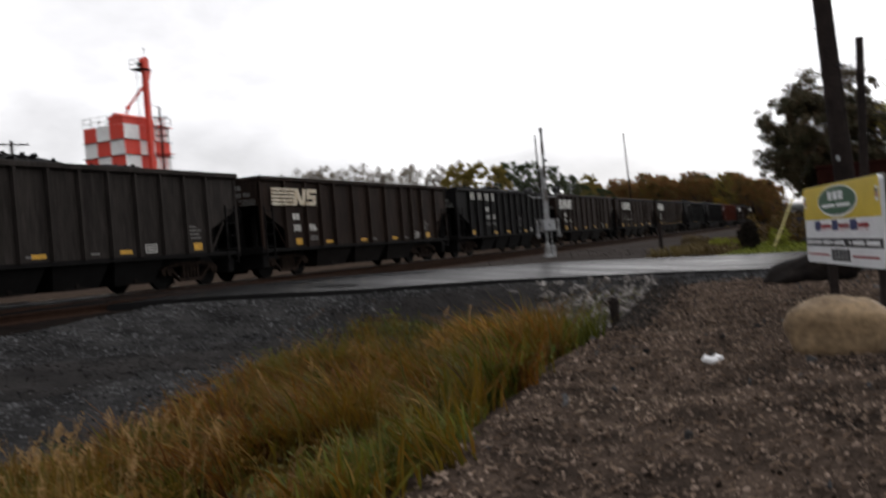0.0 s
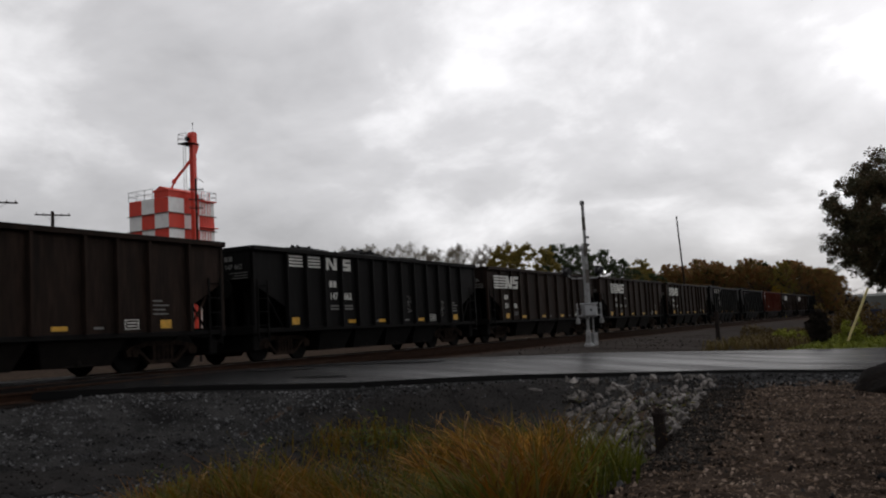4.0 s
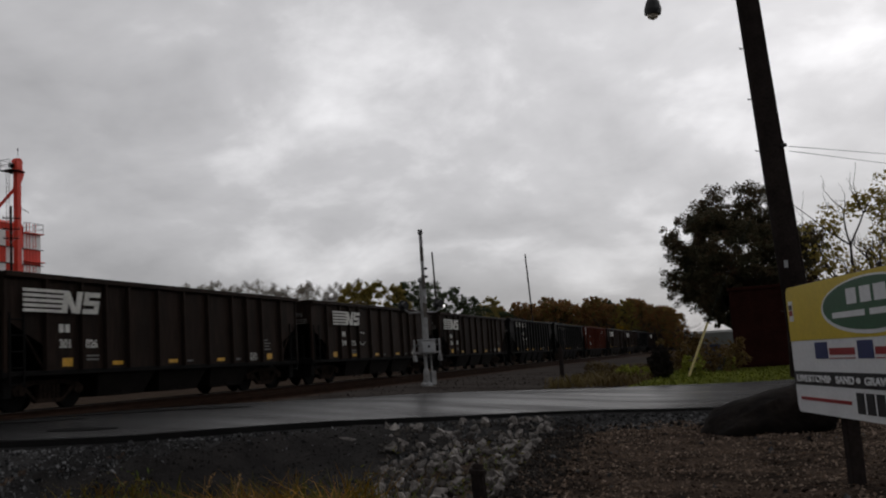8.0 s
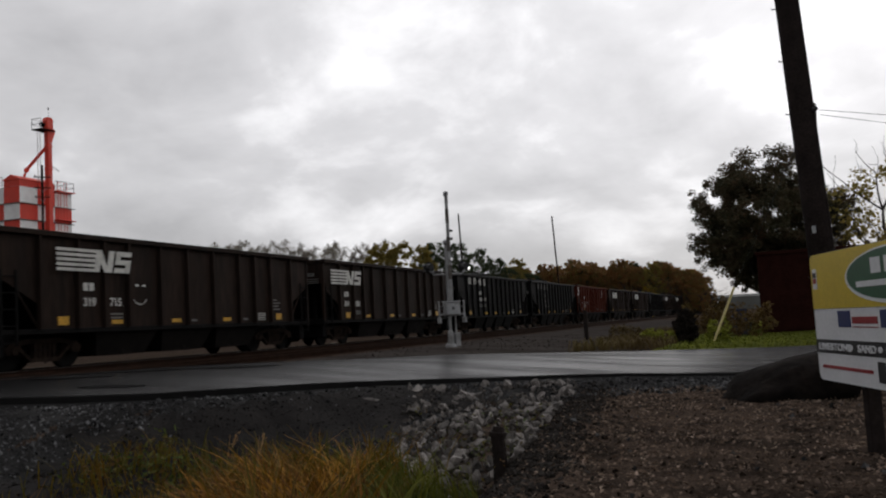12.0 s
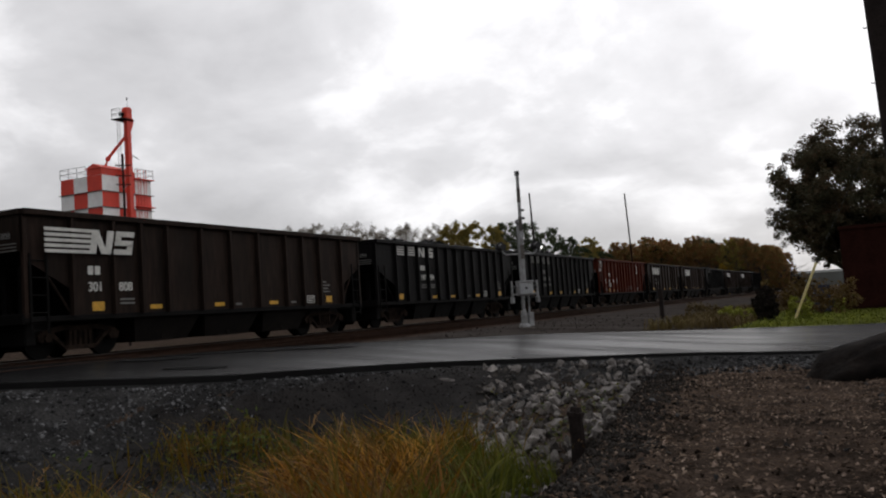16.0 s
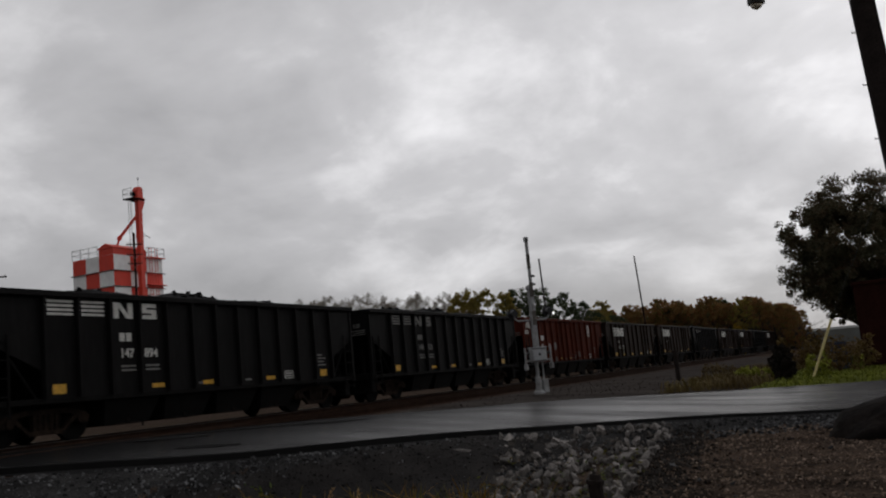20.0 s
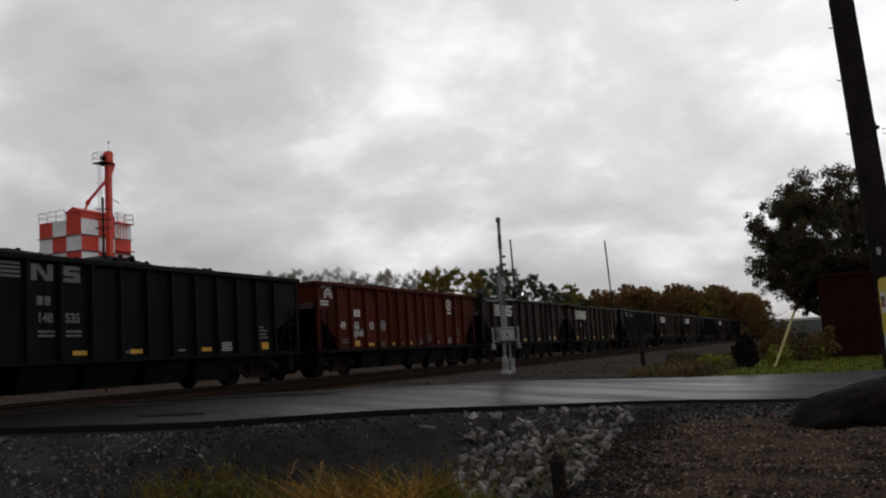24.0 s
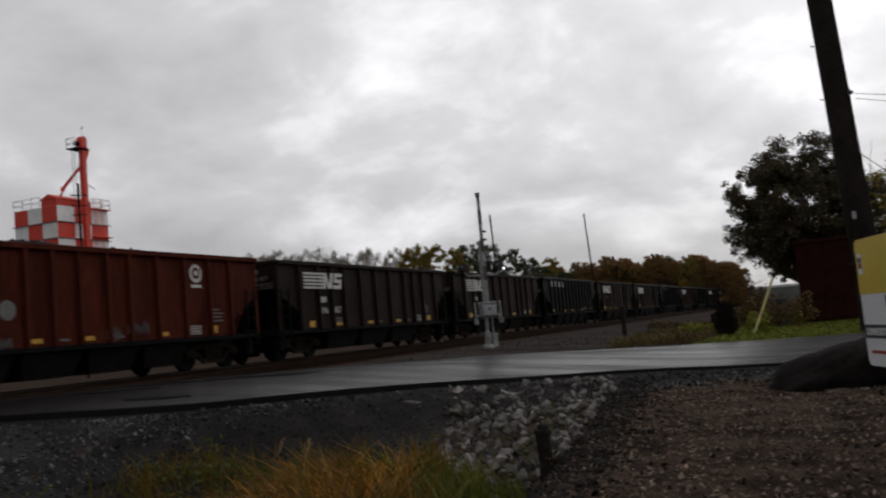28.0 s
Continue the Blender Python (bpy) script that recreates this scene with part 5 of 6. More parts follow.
part("board", Geo().prism(board_outline(0, SW, SB, SB + SH, 0.06), "y", 0, 0.05), SIGN_WHITE, sign)
part("board_edge", Geo().prism(board_outline(-0.014, SW + 0.014, SB - 0.012, SB + SH + 0.012, 0.065), "y", 0.052, 0.075), GREY_WOOD, sign)
face = -0.004
Y0 = 0.465
part("yellow_field", Geo().prism([(0.0, Y0), (SW, Y0)] + board_outline(0.0, SW, SB, SB + SH, 0.06)[:10], "y", face, 0.0), SIGN_YELLOW, sign)
disc = lambda cx, cz, rx_, rz_, y0, y1: Geo().add([(cx + rx_ * math.cos(a), y, cz + rz_ * math.sin(a)) for y in (y0, y1) for a in [2 * math.pi * k / 40 for k in range(40)]], [tuple(range(40)), tuple(range(40, 80))[::-1]] + [(k, 40 + k, 40 + (k + 1) % 40, (k + 1) % 40) for k in range(40)])
part("oval_rim", disc(1.52, 0.675, 0.80, 0.19, face - 0.003, face), SIGN_WHITE, sign)
part("oval", disc(1.52, 0.682, 0.76, 0.17, face - 0.006, face - 0.003), SIGN_GREEN, sign, "dark green oval emblem")
for a, b in ((1.20, 1.36), (1.42, 1.58), (1.63, 1.80)):
    part("emblem_block", Geo().box(a, b, face - 0.009, face - 0.006, 0.69, 0.795), SIGN_WHITE, sign)
for a, b in ((0.93, 1.46), (1.54, 2.06)):
    part("emblem_line", Geo().box(a, b, face - 0.009, face - 0.006, 0.605, 0.645), SIGN_WHITE, sign)
for a, b in ((0.04, 0.13), (SW - 0.13, SW - 0.04)):
    part("corner_tag", Geo().box(a, b, face - 0.003, face, 0.62, 0.78), SIGN_WHITE, sign)
    for z0, m_ in ((0.71, SIGN_BLACK), (0.665, SIGN_RED)):
        part("tag_block", Geo().box(a + 0.012, b - 0.012, face - 0.006, face - 0.003, z0, z0 + 0.04), m_, sign)
# blocks and bars for the trade name
for a in (0.50, 1.26, 1.98):
    part("name_block", Geo().box(a, a + 0.24, face, 0, 0.325, 0.445), SIGN_BLUE, sign)
for a, b in ((0.77, 1.21), (1.53, 1.93), (2.25, 2.62)):
    part("name_bar", Geo().box(a, b, face, 0, 0.352, 0.400), SIGN_RED, sign)
    part("name_underline", Geo().box(a, b, face, 0, 0.325, 0.331), SIGN_RED, sign)
part("black_band", Geo().box(0.0, SW, face, 0, 0.125, 0.228), SIGN_BLACK, sign)
FACE_TURN = Euler((radians(90), 0, 0)).to_matrix().to_4x4()
for txt, a, wide in (("LIMESTONE", 0.06, 1.75), ("SAND", 0.84, 1.65), ("GRAVEL", 1.32, 1.65)):
    lettering(txt, 0.052, SIGN_WHITE, "lettering", sign, (a, face - 0.004, 0.150), FACE_TURN @ Matrix.Diagonal((wide, 1, 1, 1)))
for a in (0.71, 1.22, 1.93):
    part("bullet", disc(a, 0.176, 0.035, 0.02, face - 0.004, face), SIGN_WHITE, sign)
for a, b in ((2.05, 2.45), (2.53, 2.95)):
    part("name_bar", Geo().box(a, b, face - 0.004, face, 0.152, 0.200), SIGN_WHITE, sign)
for a, b in ((0.10, 1.06), (1.99, 2.90)):
    part("rule_line", Geo().box(a, b, face, 0, 0.008, 0.032), SIGN_RED, sign)
for k in range(5):
    part("number_bar", Geo().box(1.15 + 0.155 * k, 1.27 + 0.155 * k, face, 0, -0.045, 0.095), SIGN_BLACK, sign)
for a in (0.62, 2.55):
    part("post", Geo().box(a, a + 0.10, 0.077, 0.177, -1.0, SB + 0.7, 0.008), POLE_WOOD, sign)


# ---------------------------------------------------------------- rocks, stump, litter
def rock(name, x, y, z, sx, sy, sz, mat, label, seed, sub=4, rough=0.22, turn=0, tilt=0):
    bm = bmesh.new()
    bmesh.ops.create_icosphere(bm, subdivisions=sub, radius=1.0)
    o = Vector((seed * 7.3, seed * 3.1, seed * 1.7))
    for q in bm.verts:
        d = q.co.normalized()
        d = Vector([math.copysign(abs(c_) ** 0.75, c_) for c_ in d])
        k = 1 + rough * noise.noise(d * 1.3 + o) + rough * 0.4 * noise.noise(d * 3.5 + o) + rough * 0.12 * noise.noise(d * 9 + o)
        q.co = Vector((d.x * sx, d.y * sy, d.z * sz)) * k
    me = bpy.data.meshes.new(name)
    bm.to_mesh(me)
    bm.free()
    me.materials.append(mat)
    me.shade_smooth()
    ob = new(name, me)
    ob.matrix_world = pose(x, y, z, 0, tilt, turn)
    return tagged(ob, label, "rock")


rock("boulder", 0.76, 2.45, -0.40, 0.40, 0.36, 0.26, TAN_ROCK, "large smooth tan boulder on the gravel before the sign", 2, rough=0.14)
rock("dark_rock", 0.13, 12.1, -0.56, 0.84, 0.5, 0.36, DARK_ROCK, "long dark wet rock slanting up behind the sign", 5, rough=0.3, turn=8, tilt=-17)
stump = thing("wooden_post", "short weathered broken post standing in the ditch", "post", pose(-2.49, 8.1, -1.05))
part("shaft", Geo().tube([(0, 0, -0.2), (0.01, 0, 0.25), (0.0, 0, 0.5), (0.01, 0.01, 0.585)], [0.075, 0.07, 0.068, 0.05], 10), POLE_WOOD, stump)
part("cap", Geo().tube([(0, 0, 0.5), (0.005, 0, 0.54)], 0.085, 10), POLE_WOOD, stump)
rag = Geo()
r4 = random.Random(3)
for q in range(5):
    v, f = stone(r4, 0.09, 0.7, 14)
    o_ = Vector((r4.uniform(-0.045, 0.045), r4.uniform(-0.04, 0.04), r4.uniform(0.01, 0.05)))
    rag.add([p + o_ for p in v], f)
litter = part("litter", rag, PLASTIC, smooth=True, tidy=False)
litter.matrix_world = pose(-0.1, 1.6, ground_z(-0.1, 1.6) + 0.03)
tagged(litter, "crumpled white plastic litter on the gravel", "litter")
rock("pale_rock", -5.51, 11.72, -0.55, 0.17, 0.12, 0.09, PALE_STONE, "pale angular rock at the road edge", 9, sub=3, rough=0.35)

# broken slab edge in the bank
slab = thing("concrete_slab", "dark broken concrete slab edge in the ditch bank", "slab", pose(-5.75, 2.35, ground_z(-5.85, 3.6) + 0.02, 0, -8, 13))
part("slab_top", Geo().box(-0.5, 0.22, 0, 1.5, 0, 0.14, 0.03), PIPE, slab)
part("slab_top", Geo().box(-0.46, 0.26, 1.55, 2.9, 0.01, 0.15, 0.03), PIPE, slab)

# loose stones
def scatter(name, count, area, size, mat, label, seed, lift=0.2, variants=14):
    r = random.Random(seed)
    shapes = [stone(r, 1.0, 0.65, 8) for _ in range(variants)]
    V, F = [], []
    made = 0
    while made < count:
        x, y = area(r)
        if x is None:
            continue
        s = size(r)
        m = pose(x, y, ground_z(x, y) + s * lift, r.uniform(0, 360), r.uniform(0, 360), r.uniform(0, 360)) @ Matrix.Scale(s, 4)
        v, f = shapes[r.randrange(variants)]
        o = len(V)
        V += [(m @ q)[:] for q in v]
        F += [[i + o for i in q] for q in f]
        made += 1
    g = Geo()
    g.v, g.f = V, F
    return tagged(part(name, g, mat, tidy=False), label, "gravel", kind="stuff")


def soil_area(r):
    y = -4.5 + 18.5 * r.random() ** 1.15
    x = r.uniform(-1.2 - 0.13 * y, 2.6)
    if r.random() < 0.12:
        x, y = 2.6 + abs(r.gauss(0, 1.4)), r.uniform(-6, 14)
    elif r.random() < 0.05:
        x, y = r.uniform(-0.6, 3.0), -4.5 - abs(r.gauss(0, 1.2))
    if 4.5 < y < 14.6 and x + 1.0 + 0.13 * y < 0.36 and r.random() < 0.6:
        return soil_area(r)
    return x, y


def bank_area(r):
    x = r.uniform(-10.6, -3.6)
    y = r.uniform(-2, 15)
    if r.random() < 0.85 * dark_want(x, y) or y > along(NEAR_EDGE, x) - 0.5 or x > (-4.8 - 0.09 * y if y < 7 else -3.3 - 0.06 * y):
        return None, None
    return x, y


def shoulder_area(r):
    x = r.uniform(-8, 1.5)
    y = along(NEAR_EDGE, x) - 0.55 - 3.2 * r.random() ** 1.3
    return (None, None) if r.random() < 0.85 * dark_want(x, y) else (x, y)


def yard_area(r):
    x = r.uniform(-10, -3)
    y = along(FAR_EDGE, x) + 0.4 + 18 * r.random() ** 1.6
    return x, y


scatter("pebbles", 32000, soil_area, lambda r: 0.011 + 0.05 * r.random() ** 3, BROWN_STONE, "brown pebbles and gravel chips on the soil", 11, 0.02)
def grit_area(r):
    y = r.uniform(4.5, 14.8)
    return -1.0 - 0.13 * y + r.gauss(0.06, 0.2), y


def hollow_area(r):
    x, y = r.uniform(-8.8, -3.6), r.uniform(-2.0, 13.2)
    return (x, y) if r.random() < dark_want(x, y) and y < along(NEAR_EDGE, x) - 0.4 else (None, None)


scatter("damp_grit", 8000, hollow_area, lambda r: 0.025 + 0.055 * r.random() ** 2, HOLLOW_GRIT, "dark crushed stone in the hollow", 17, 0.1)
# stones coloured dark to paint the shaded slope beside the riprap
scatter("dark_grit", 4200, grit_area, lambda r: 0.025 + 0.045 * r.random() ** 2, LIP_SHADE_GRIT, "grit along the lip of the ditch, coloured dark for the bank's shade", 16, 0.08)
scatter("pebbles", 260, soil_area, lambda r: 0.04 + 0.07 * r.random() ** 3, GRAVEL, "larger grey stones lying on the soil", 12, 0.15)
scatter("gravel_bank", 30000, bank_area, lambda r: 0.022 + 0.055 * r.random() ** 3, GRAVEL, "grey crushed stone bank beside the track", 13, 0.12)
scatter("shoulder_gravel", 4500, shoulder_area, lambda r: 0.03 + 0.08 * r.random() ** 3, GRAVEL, "grey stones along the road shoulder", 14, 0.12)
scatter("yard_gravel", 1800, yard_area, lambda r: 0.05 + 0.06 * r.random() ** 2, YARD_BED, "dark gravel between road and track", 15, 0.1)


def leaf_litter():
    r = random.Random(21)
    V, F = [], []
    for _ in range(14000):
        x, y = soil_area(r)
        s = r.uniform(0.012, 0.036)
        m = pose(x, y, ground_z(x, y) + 0.012, r.uniform(-25, 25), r.uniform(-25, 25), r.uniform(0, 360))
        o = len(V)
        V += [(m @ Vector(p))[:] for p in ((-s, 0, 0), (0, -s * 0.38, 0.008), (s, 0, 0), (0, s * 0.38, 0.008))]
        F.append((o, o + 1, o + 2, o + 3))
    g = Geo()
    g.v, g.f = V, F
    return g


tagged(part("fallen_leaves", leaf_litter(), DEAD_LEAF, tidy=False), "brown fallen leaves scattered on the soil", "leaves", kind="stuff")


# ---------------------------------------------------------------- grass
def blades(name, count, area, height, mat, label, seed, width=0.012, droop=0.5):
    r = random.Random(seed)
    V, F = [], []
    made = 0
    while made < count:
        x, y = area(r)
        if x is None:
            continue
        h_ = height(r, x, y)
        a, b = r.uniform(0, 2 * math.pi), r.uniform(0.15, droop) * h_
        dx, dy = math.cos(a) * b, math.sin(a) * b
        wx, wy = -math.sin(a) * width, math.cos(a) * width
        z = ground_z(x, y) - 0.02
        o = len(V)
        V += [(x - wx, y - wy, z), (x + wx, y + wy, z), (x + dx * 0.3 + wx * 0.8, y + dy * 0.3 + wy * 0.8, z + h_ * 0.55), (x + dx * 0.3 - wx * 0.8, y + dy * 0.3 - wy * 0.8, z + h_ * 0.55),
              (x + dx * 0.75 + wx * 0.45, y + dy * 0.75 + wy * 0.45, z + h_ * 0.88), (x + dx * 0.75 - wx * 0.45, y + dy * 0.75 - wy * 0.45, z + h_ * 0.88), (x + dx * 1.25, y + dy * 1.25, z + h_ * (1.0 - 0.12 * r.random()))]
        F += [(o, o + 1, o + 2, o + 3), (o + 3, o + 2, o + 4, o + 5), (o + 5, o + 4, o + 6)]
        made += 1
    g = Geo()
    g.v, g.f = V, F
    return tagged(part(name, g, mat, tidy=False), label, "grass", kind="stuff")


def ditch_area(r):
    y = r.uniform(-5.5, 8.6)
    xr, xl = -1.0 - 0.13 * y - 0.35, -5.6 - 0.09 * max(y, -4) + 0.3 - 0.75 * smooth01(2.5, 4.5, y)
    if y > 3.5:
        xr -= 0.22 * (y - 3.5)
    xr += r.gauss(-0.05, 0.18)
    x = r.uniform(xl, xr)
    if x > xr or noise.noise((x * 0.55, y * 0.55, 4)) + 0.35 < r.random() * 0.55:
        return None, None
    return x, y


tall = lambda r, x, y: (0.10 + 0.28 * r.random() ** 1.4) * (0.55 + 1.1 * (noise.noise((x * 0.9, y * 0.9, 1)) * 0.9 + 0.5))
blades("ditch_grass", 9000, ditch_area, tall, GRASS, "tall green and tan grass filling the ditch", 31, 0.008, 0.9)


def tuft_centres(count, seed, want, gap=0.16):
    """Places in the ditch for tufts, no two nearer than gap; want gives how welcome a tuft is."""
    r = random.Random(seed)
    out, cells = [], {}
    for _ in range(count * 60):
        x, y = ditch_area(r)
        if x is None or r.random() > want(x, y) * smooth01(-0.22, 0.22, noise.noise((x * 1.5, y * 1.5, 8))):
            continue
        key = (int(x / gap), int(y / gap))
        if key in cells:
            continue
        cells[key] = 1
        out.append((x, y))
        if len(out) == count:
            break
    return out


def tufts(name, centres, mat, label, seed, n_, height, lean, width, swept=(-0.18, -0.05)):
    """Tufts of arching blades that splay out from each centre."""
    r = random.Random(seed)
    V, F = [], []
    for cx, cy in centres:
        if cy > 5.4 and cx < -4.8:
            continue
        big_ = (0.45 + 0.65 * r.random()) * (0.7 + 0.5 * min(1.0, max(0.0, 0.5 + noise.noise((cx * 0.8, cy * 0.8, 6))))) * (0.68 + 0.32 * smooth01(-2.5, 2.0, cy)) * (0.55 + 0.45 * smooth01(-0.05, 0.22, rightness(cx, cy)))
        big_ *= 1.0 + 0.3 * smooth01(-0.5, 1.2, cy) * smooth01(5.6, 4.4, cy)
        tilt = (r.gauss(swept[0], 0.22), r.gauss(swept[1], 0.22))
        z0 = ground_z(cx, cy) - 0.02
        for _ in range(n_):
            a = r.uniform(0, 2 * math.pi)
            h_ = height * big_ * r.uniform(0.5, 1.0)
            out_ = lean * h_ * r.random() ** 0.7
            bx, by = cx + r.gauss(0, 0.08), cy + r.gauss(0, 0.08)
            w = width * r.uniform(0.6, 1.2)
            wa = a + r.uniform(0.9, 2.2)
            wx, wy = math.cos(wa) * w, math.sin(wa) * w
            o = len(V)
            drop = min(0.62, r.uniform(0.05, 0.55) * lean)
            for k, s in enumerate((0.0, 0.38, 0.72, 1.0)):
                px_ = bx + (math.cos(a) * out_ + tilt[0] * h_) * s ** 1.7
                py_ = by + (math.sin(a) * out_ + tilt[1] * h_) * s ** 1.7
                pz_ = z0 + h_ * (s - drop * s ** 3)
                q = (1.0, 0.9, 0.55, 0.08)[k]
                V += [(px_ - wx * q, py_ - wy * q, pz_), (px_ + wx * q, py_ + wy * q, pz_)]
            F += [(o, o + 1, o + 3, o + 2), (o + 2, o + 3, o + 5, o + 4), (o + 4, o + 5, o + 7, o + 6)]
    g = Geo()
    g.v, g.f = V, F
    return tagged(part(name, g, mat, tidy=False), label, "grass", kind="stuff")


def rightness(x, y):
    """0 at the foot of the left bank, 1 at the right lip of the ditch."""
    xr, xl = -1.35 - 0.13 * y - 0.22 * max(0.0, y - 3.5), -5.3 - 0.09 * max(y, -4)
    return (x - xl) / max(0.3, xr - xl)


green_want = lambda x, y: 0.15 + 0.85 * smooth01(0.62, 0.95, rightness(x, y)) * smooth01(0.5, 2.5, y) + 0.75 * smooth01(0.8, -1.5, y)
rust_want = lambda x, y: 0.25 + 0.75 * smooth01(0.75, 0.3, rightness(x, y)) * smooth01(-3, 0, y)
tufts("green_tufts", tuft_centres(380, 51, green_want), GREEN_GRASS, "fresh green grass tufts in the ditch", 41, 46, 0.60, 0.7, 0.0105)
tufts("russet_tufts", tuft_centres(400, 52, rust_want), RUSSET, "russet dead grass tufts in the ditch", 42, 50, 0.70, 0.95, 0.0095)
tufts("golden_tufts", tuft_centres(420, 53, lambda x, y: 0.6), GRASS, "golden and olive grass tufts in the ditch", 43, 48, 0.72, 0.8, 0.0105)
tufts("straw_tufts", tuft_centres(230, 54, lambda x, y: 0.14 + 0.8 * smooth01(-2.9, -3.7, x) * smooth01(1.5, -0.5, y) ), STRAW, "drooping straw-coloured grass tufts", 44, 44, 0.64, 1.2, 0.010)


reed_rng = random.Random(58)
reed_places = [(reed_rng.uniform(-3.45, -2.6) - 0.05 * k / 60, reed_rng.uniform(5.0, 7.7)) for k in range(60)]
tufts("green_reeds", reed_places, GREEN_GRASS, "upright green reeds at the end of the ditch", 45, 34, 0.60, 0.35, 0.005, (0.0, 0.0))


BRIGHT_STRAW = mixed("pale_orange_straw", [(0.10, 0.042, 0.006), (0.36, 0.16, 0.016), (0.52, 0.28, 0.05), (0.16, 0.09, 0.010)], translucent=0.4)
front_rng = random.Random(63)
front = [(front_rng.uniform(-6.4, -4.0), front_rng.uniform(3.4, 6.0)) for _ in range(190)]
front = [(x, y) for x, y in front if y < 5.4 and x > -6.1]
clump = [(front_rng.gauss(-4.25, 0.34), front_rng.gauss(7.0, 0.36)) for _ in range(56)]
tufts("green_tufts", front[::2], GREEN_GRASS, "low green grass tufts at the foot of the gravel bank", 46, 40, 0.62, 0.8, 0.0105)
tufts("golden_tufts", front[1::2], GRASS, "low olive and gold grass tufts at the foot of the gravel bank", 47, 40, 0.66, 0.8, 0.0105)
tufts("straw_tufts", clump[::2], BRIGHT_STRAW, "arching orange straw tufts at the end of the ditch grass", 48, 46, 0.74, 1.2, 0.010)
tufts("russet_tufts", clump[1::2], RUSSET, "arching russet tufts at the end of the ditch grass", 49, 46, 0.70, 1.1, 0.010)


def plumes(count, seed):
    """Feathery seed heads on tall stalks."""
    r = random.Random(seed)
    V, F = [], []
    for _ in range(count):
        if r.random() < 0.7:
            x, y = r.gauss(-3.9, 0.45), r.gauss(-1.2, 0.8)
        else:
            x, y = ditch_area(r)
            if x is None:
                continue
        z, h_, a = ground_z(x, y), r.uniform(0.5, 0.75), r.uniform(0, 6.28)
        tip = Vector((x + math.cos(a) * 0.14 * h_, y + math.sin(a) * 0.14 * h_, z + h_))
        o = len(V)
        V += [(x - 0.003, y, z), (x + 0.003, y, z), (tip.x + 0.002, tip.y, tip.z), (tip.x - 0.002, tip.y, tip.z)]
        F.append((o, o + 1, o + 2, o + 3))
        for k in range(34):
            s = k / 34
            p = tip + Vector((math.cos(a) * 0.10 * s, math.sin(a) * 0.10 * s, 0.02 - 0.17 * (1 - s) + 0.0 * s))
            d = Vector((r.gauss(0, 1), r.gauss(0, 1), r.gauss(0.9, 0.5))).normalized() * r.uniform(0.015, 0.035) * (0.5 + math.sin(math.pi * s))
            b_ = d.cross(Vector((r.gauss(0, 1), r.gauss(0, 1), r.gauss(0, 1)))).normalized() * 0.005
            o = len(V)
            V += [p[:], (p + d * 0.5 + b_)[:], (p + d)[:], (p + d * 0.5 - b_)[:]]
            F.append((o, o + 1, o + 2, o + 3))
    g = Geo()
    g.v, g.f = V, F
    return g


tagged(part("seed_plumes", plumes(84, 57), PLUME, tidy=False), "pale feathery seed heads above the ditch grass", "grass", kind="stuff")


def weed_leaves(count, area, top, size, seed):
    r = random.Random(seed)
    V, F = [], []
    while len(F) < count:
        x, y = area(r)
        if x is None:
            continue
        h_ = top * (0.4 + 0.6 * (0.5 + noise.noise((x * 1.1, y * 1.1, 9))))
        for _ in range(6):
            p = Vector((x + r.gauss(0, 0.08), y + r.gauss(0, 0.08), ground_z(x, y) + h_ * r.random()))
            a = Vector((r.gauss(0, 1), r.gauss(0, 1), r.gauss(0.4, 0.6))).normalized() * size * r.uniform(0.5, 1.4)
            b = a.cross(Vector((r.gauss(0, 1), r.gauss(0, 1), r.gauss(0, 1)))).normalized() * a.length * 0.28
            o = len(V)
            V += [(p - a)[:], (p - b)[:], (p + a)[:], (p + b)[:]]
            F.append((o, o + 1, o + 2, o + 3))
    g = Geo()
    g.v, g.f = V, F
    return g


tagged(part("ditch_weeds", weed_leaves(15000, ditch_area, 0.36, 0.038, 35), BROADLEAF, tidy=False), "leafy green and rusty weeds among the ditch grass", "weeds", kind="stuff")


def head_area(r):
    y = r.uniform(6.5, 11.5)
    return -1.2 - 0.13 * y - r.random() * (1.6 + 0.2 * (y - 6.5)), y


tagged(part("ditch_weeds", weed_leaves(600, head_area, 0.30, 0.03, 36), BROADLEAF, tidy=False), "thin weeds growing between the stones", "weeds", kind="stuff")


def lawn_area(r):
    x = r.uniform(-3.2, 14)
    y = along(FAR_EDGE, x) + 0.8 + 26 * r.random() ** 1.4
    return x, y


def verge_area(r):
    x = r.uniform(-5.4, -3.2)
    y = along(FAR_EDGE, x) + 1.5 + 20 * r.random() ** 1.3
    return x, y


blades("lawn", 14000, lawn_area, lambda r, x, y: 0.05 + 0.08 * r.random(), LAWN, "bright green wet lawn beyond the road", 33, 0.03, 0.8)
blades("verge_weeds", 2500, verge_area, lambda r, x, y: 0.12 + 0.26 * r.random(), WEEDS, "dull brown weeds beside the track yard", 34, 0.02, 0.8)
lawn_sheet = Geo().strip([[(x, along(FAR_EDGE, x) + 0.7 + d, ground_z(x, along(FAR_EDGE, x) + 0.7 + d) + 0.015) for x in [-3.4 + 0.9 * k for k in range(30)]] for d in (0, 1, 2, 4, 8, 14, 22, 34, 50)])
tagged(part("lawn_ground", lawn_sheet, material("lawn_turf", (0.12, 0.13, 0.019), 0.95, spec=0.0, other=(0.075, 0.088, 0.015), scale=0.8, vary=0.35), tidy=False), "green turf beyond the road", "lawn", kind="structure")


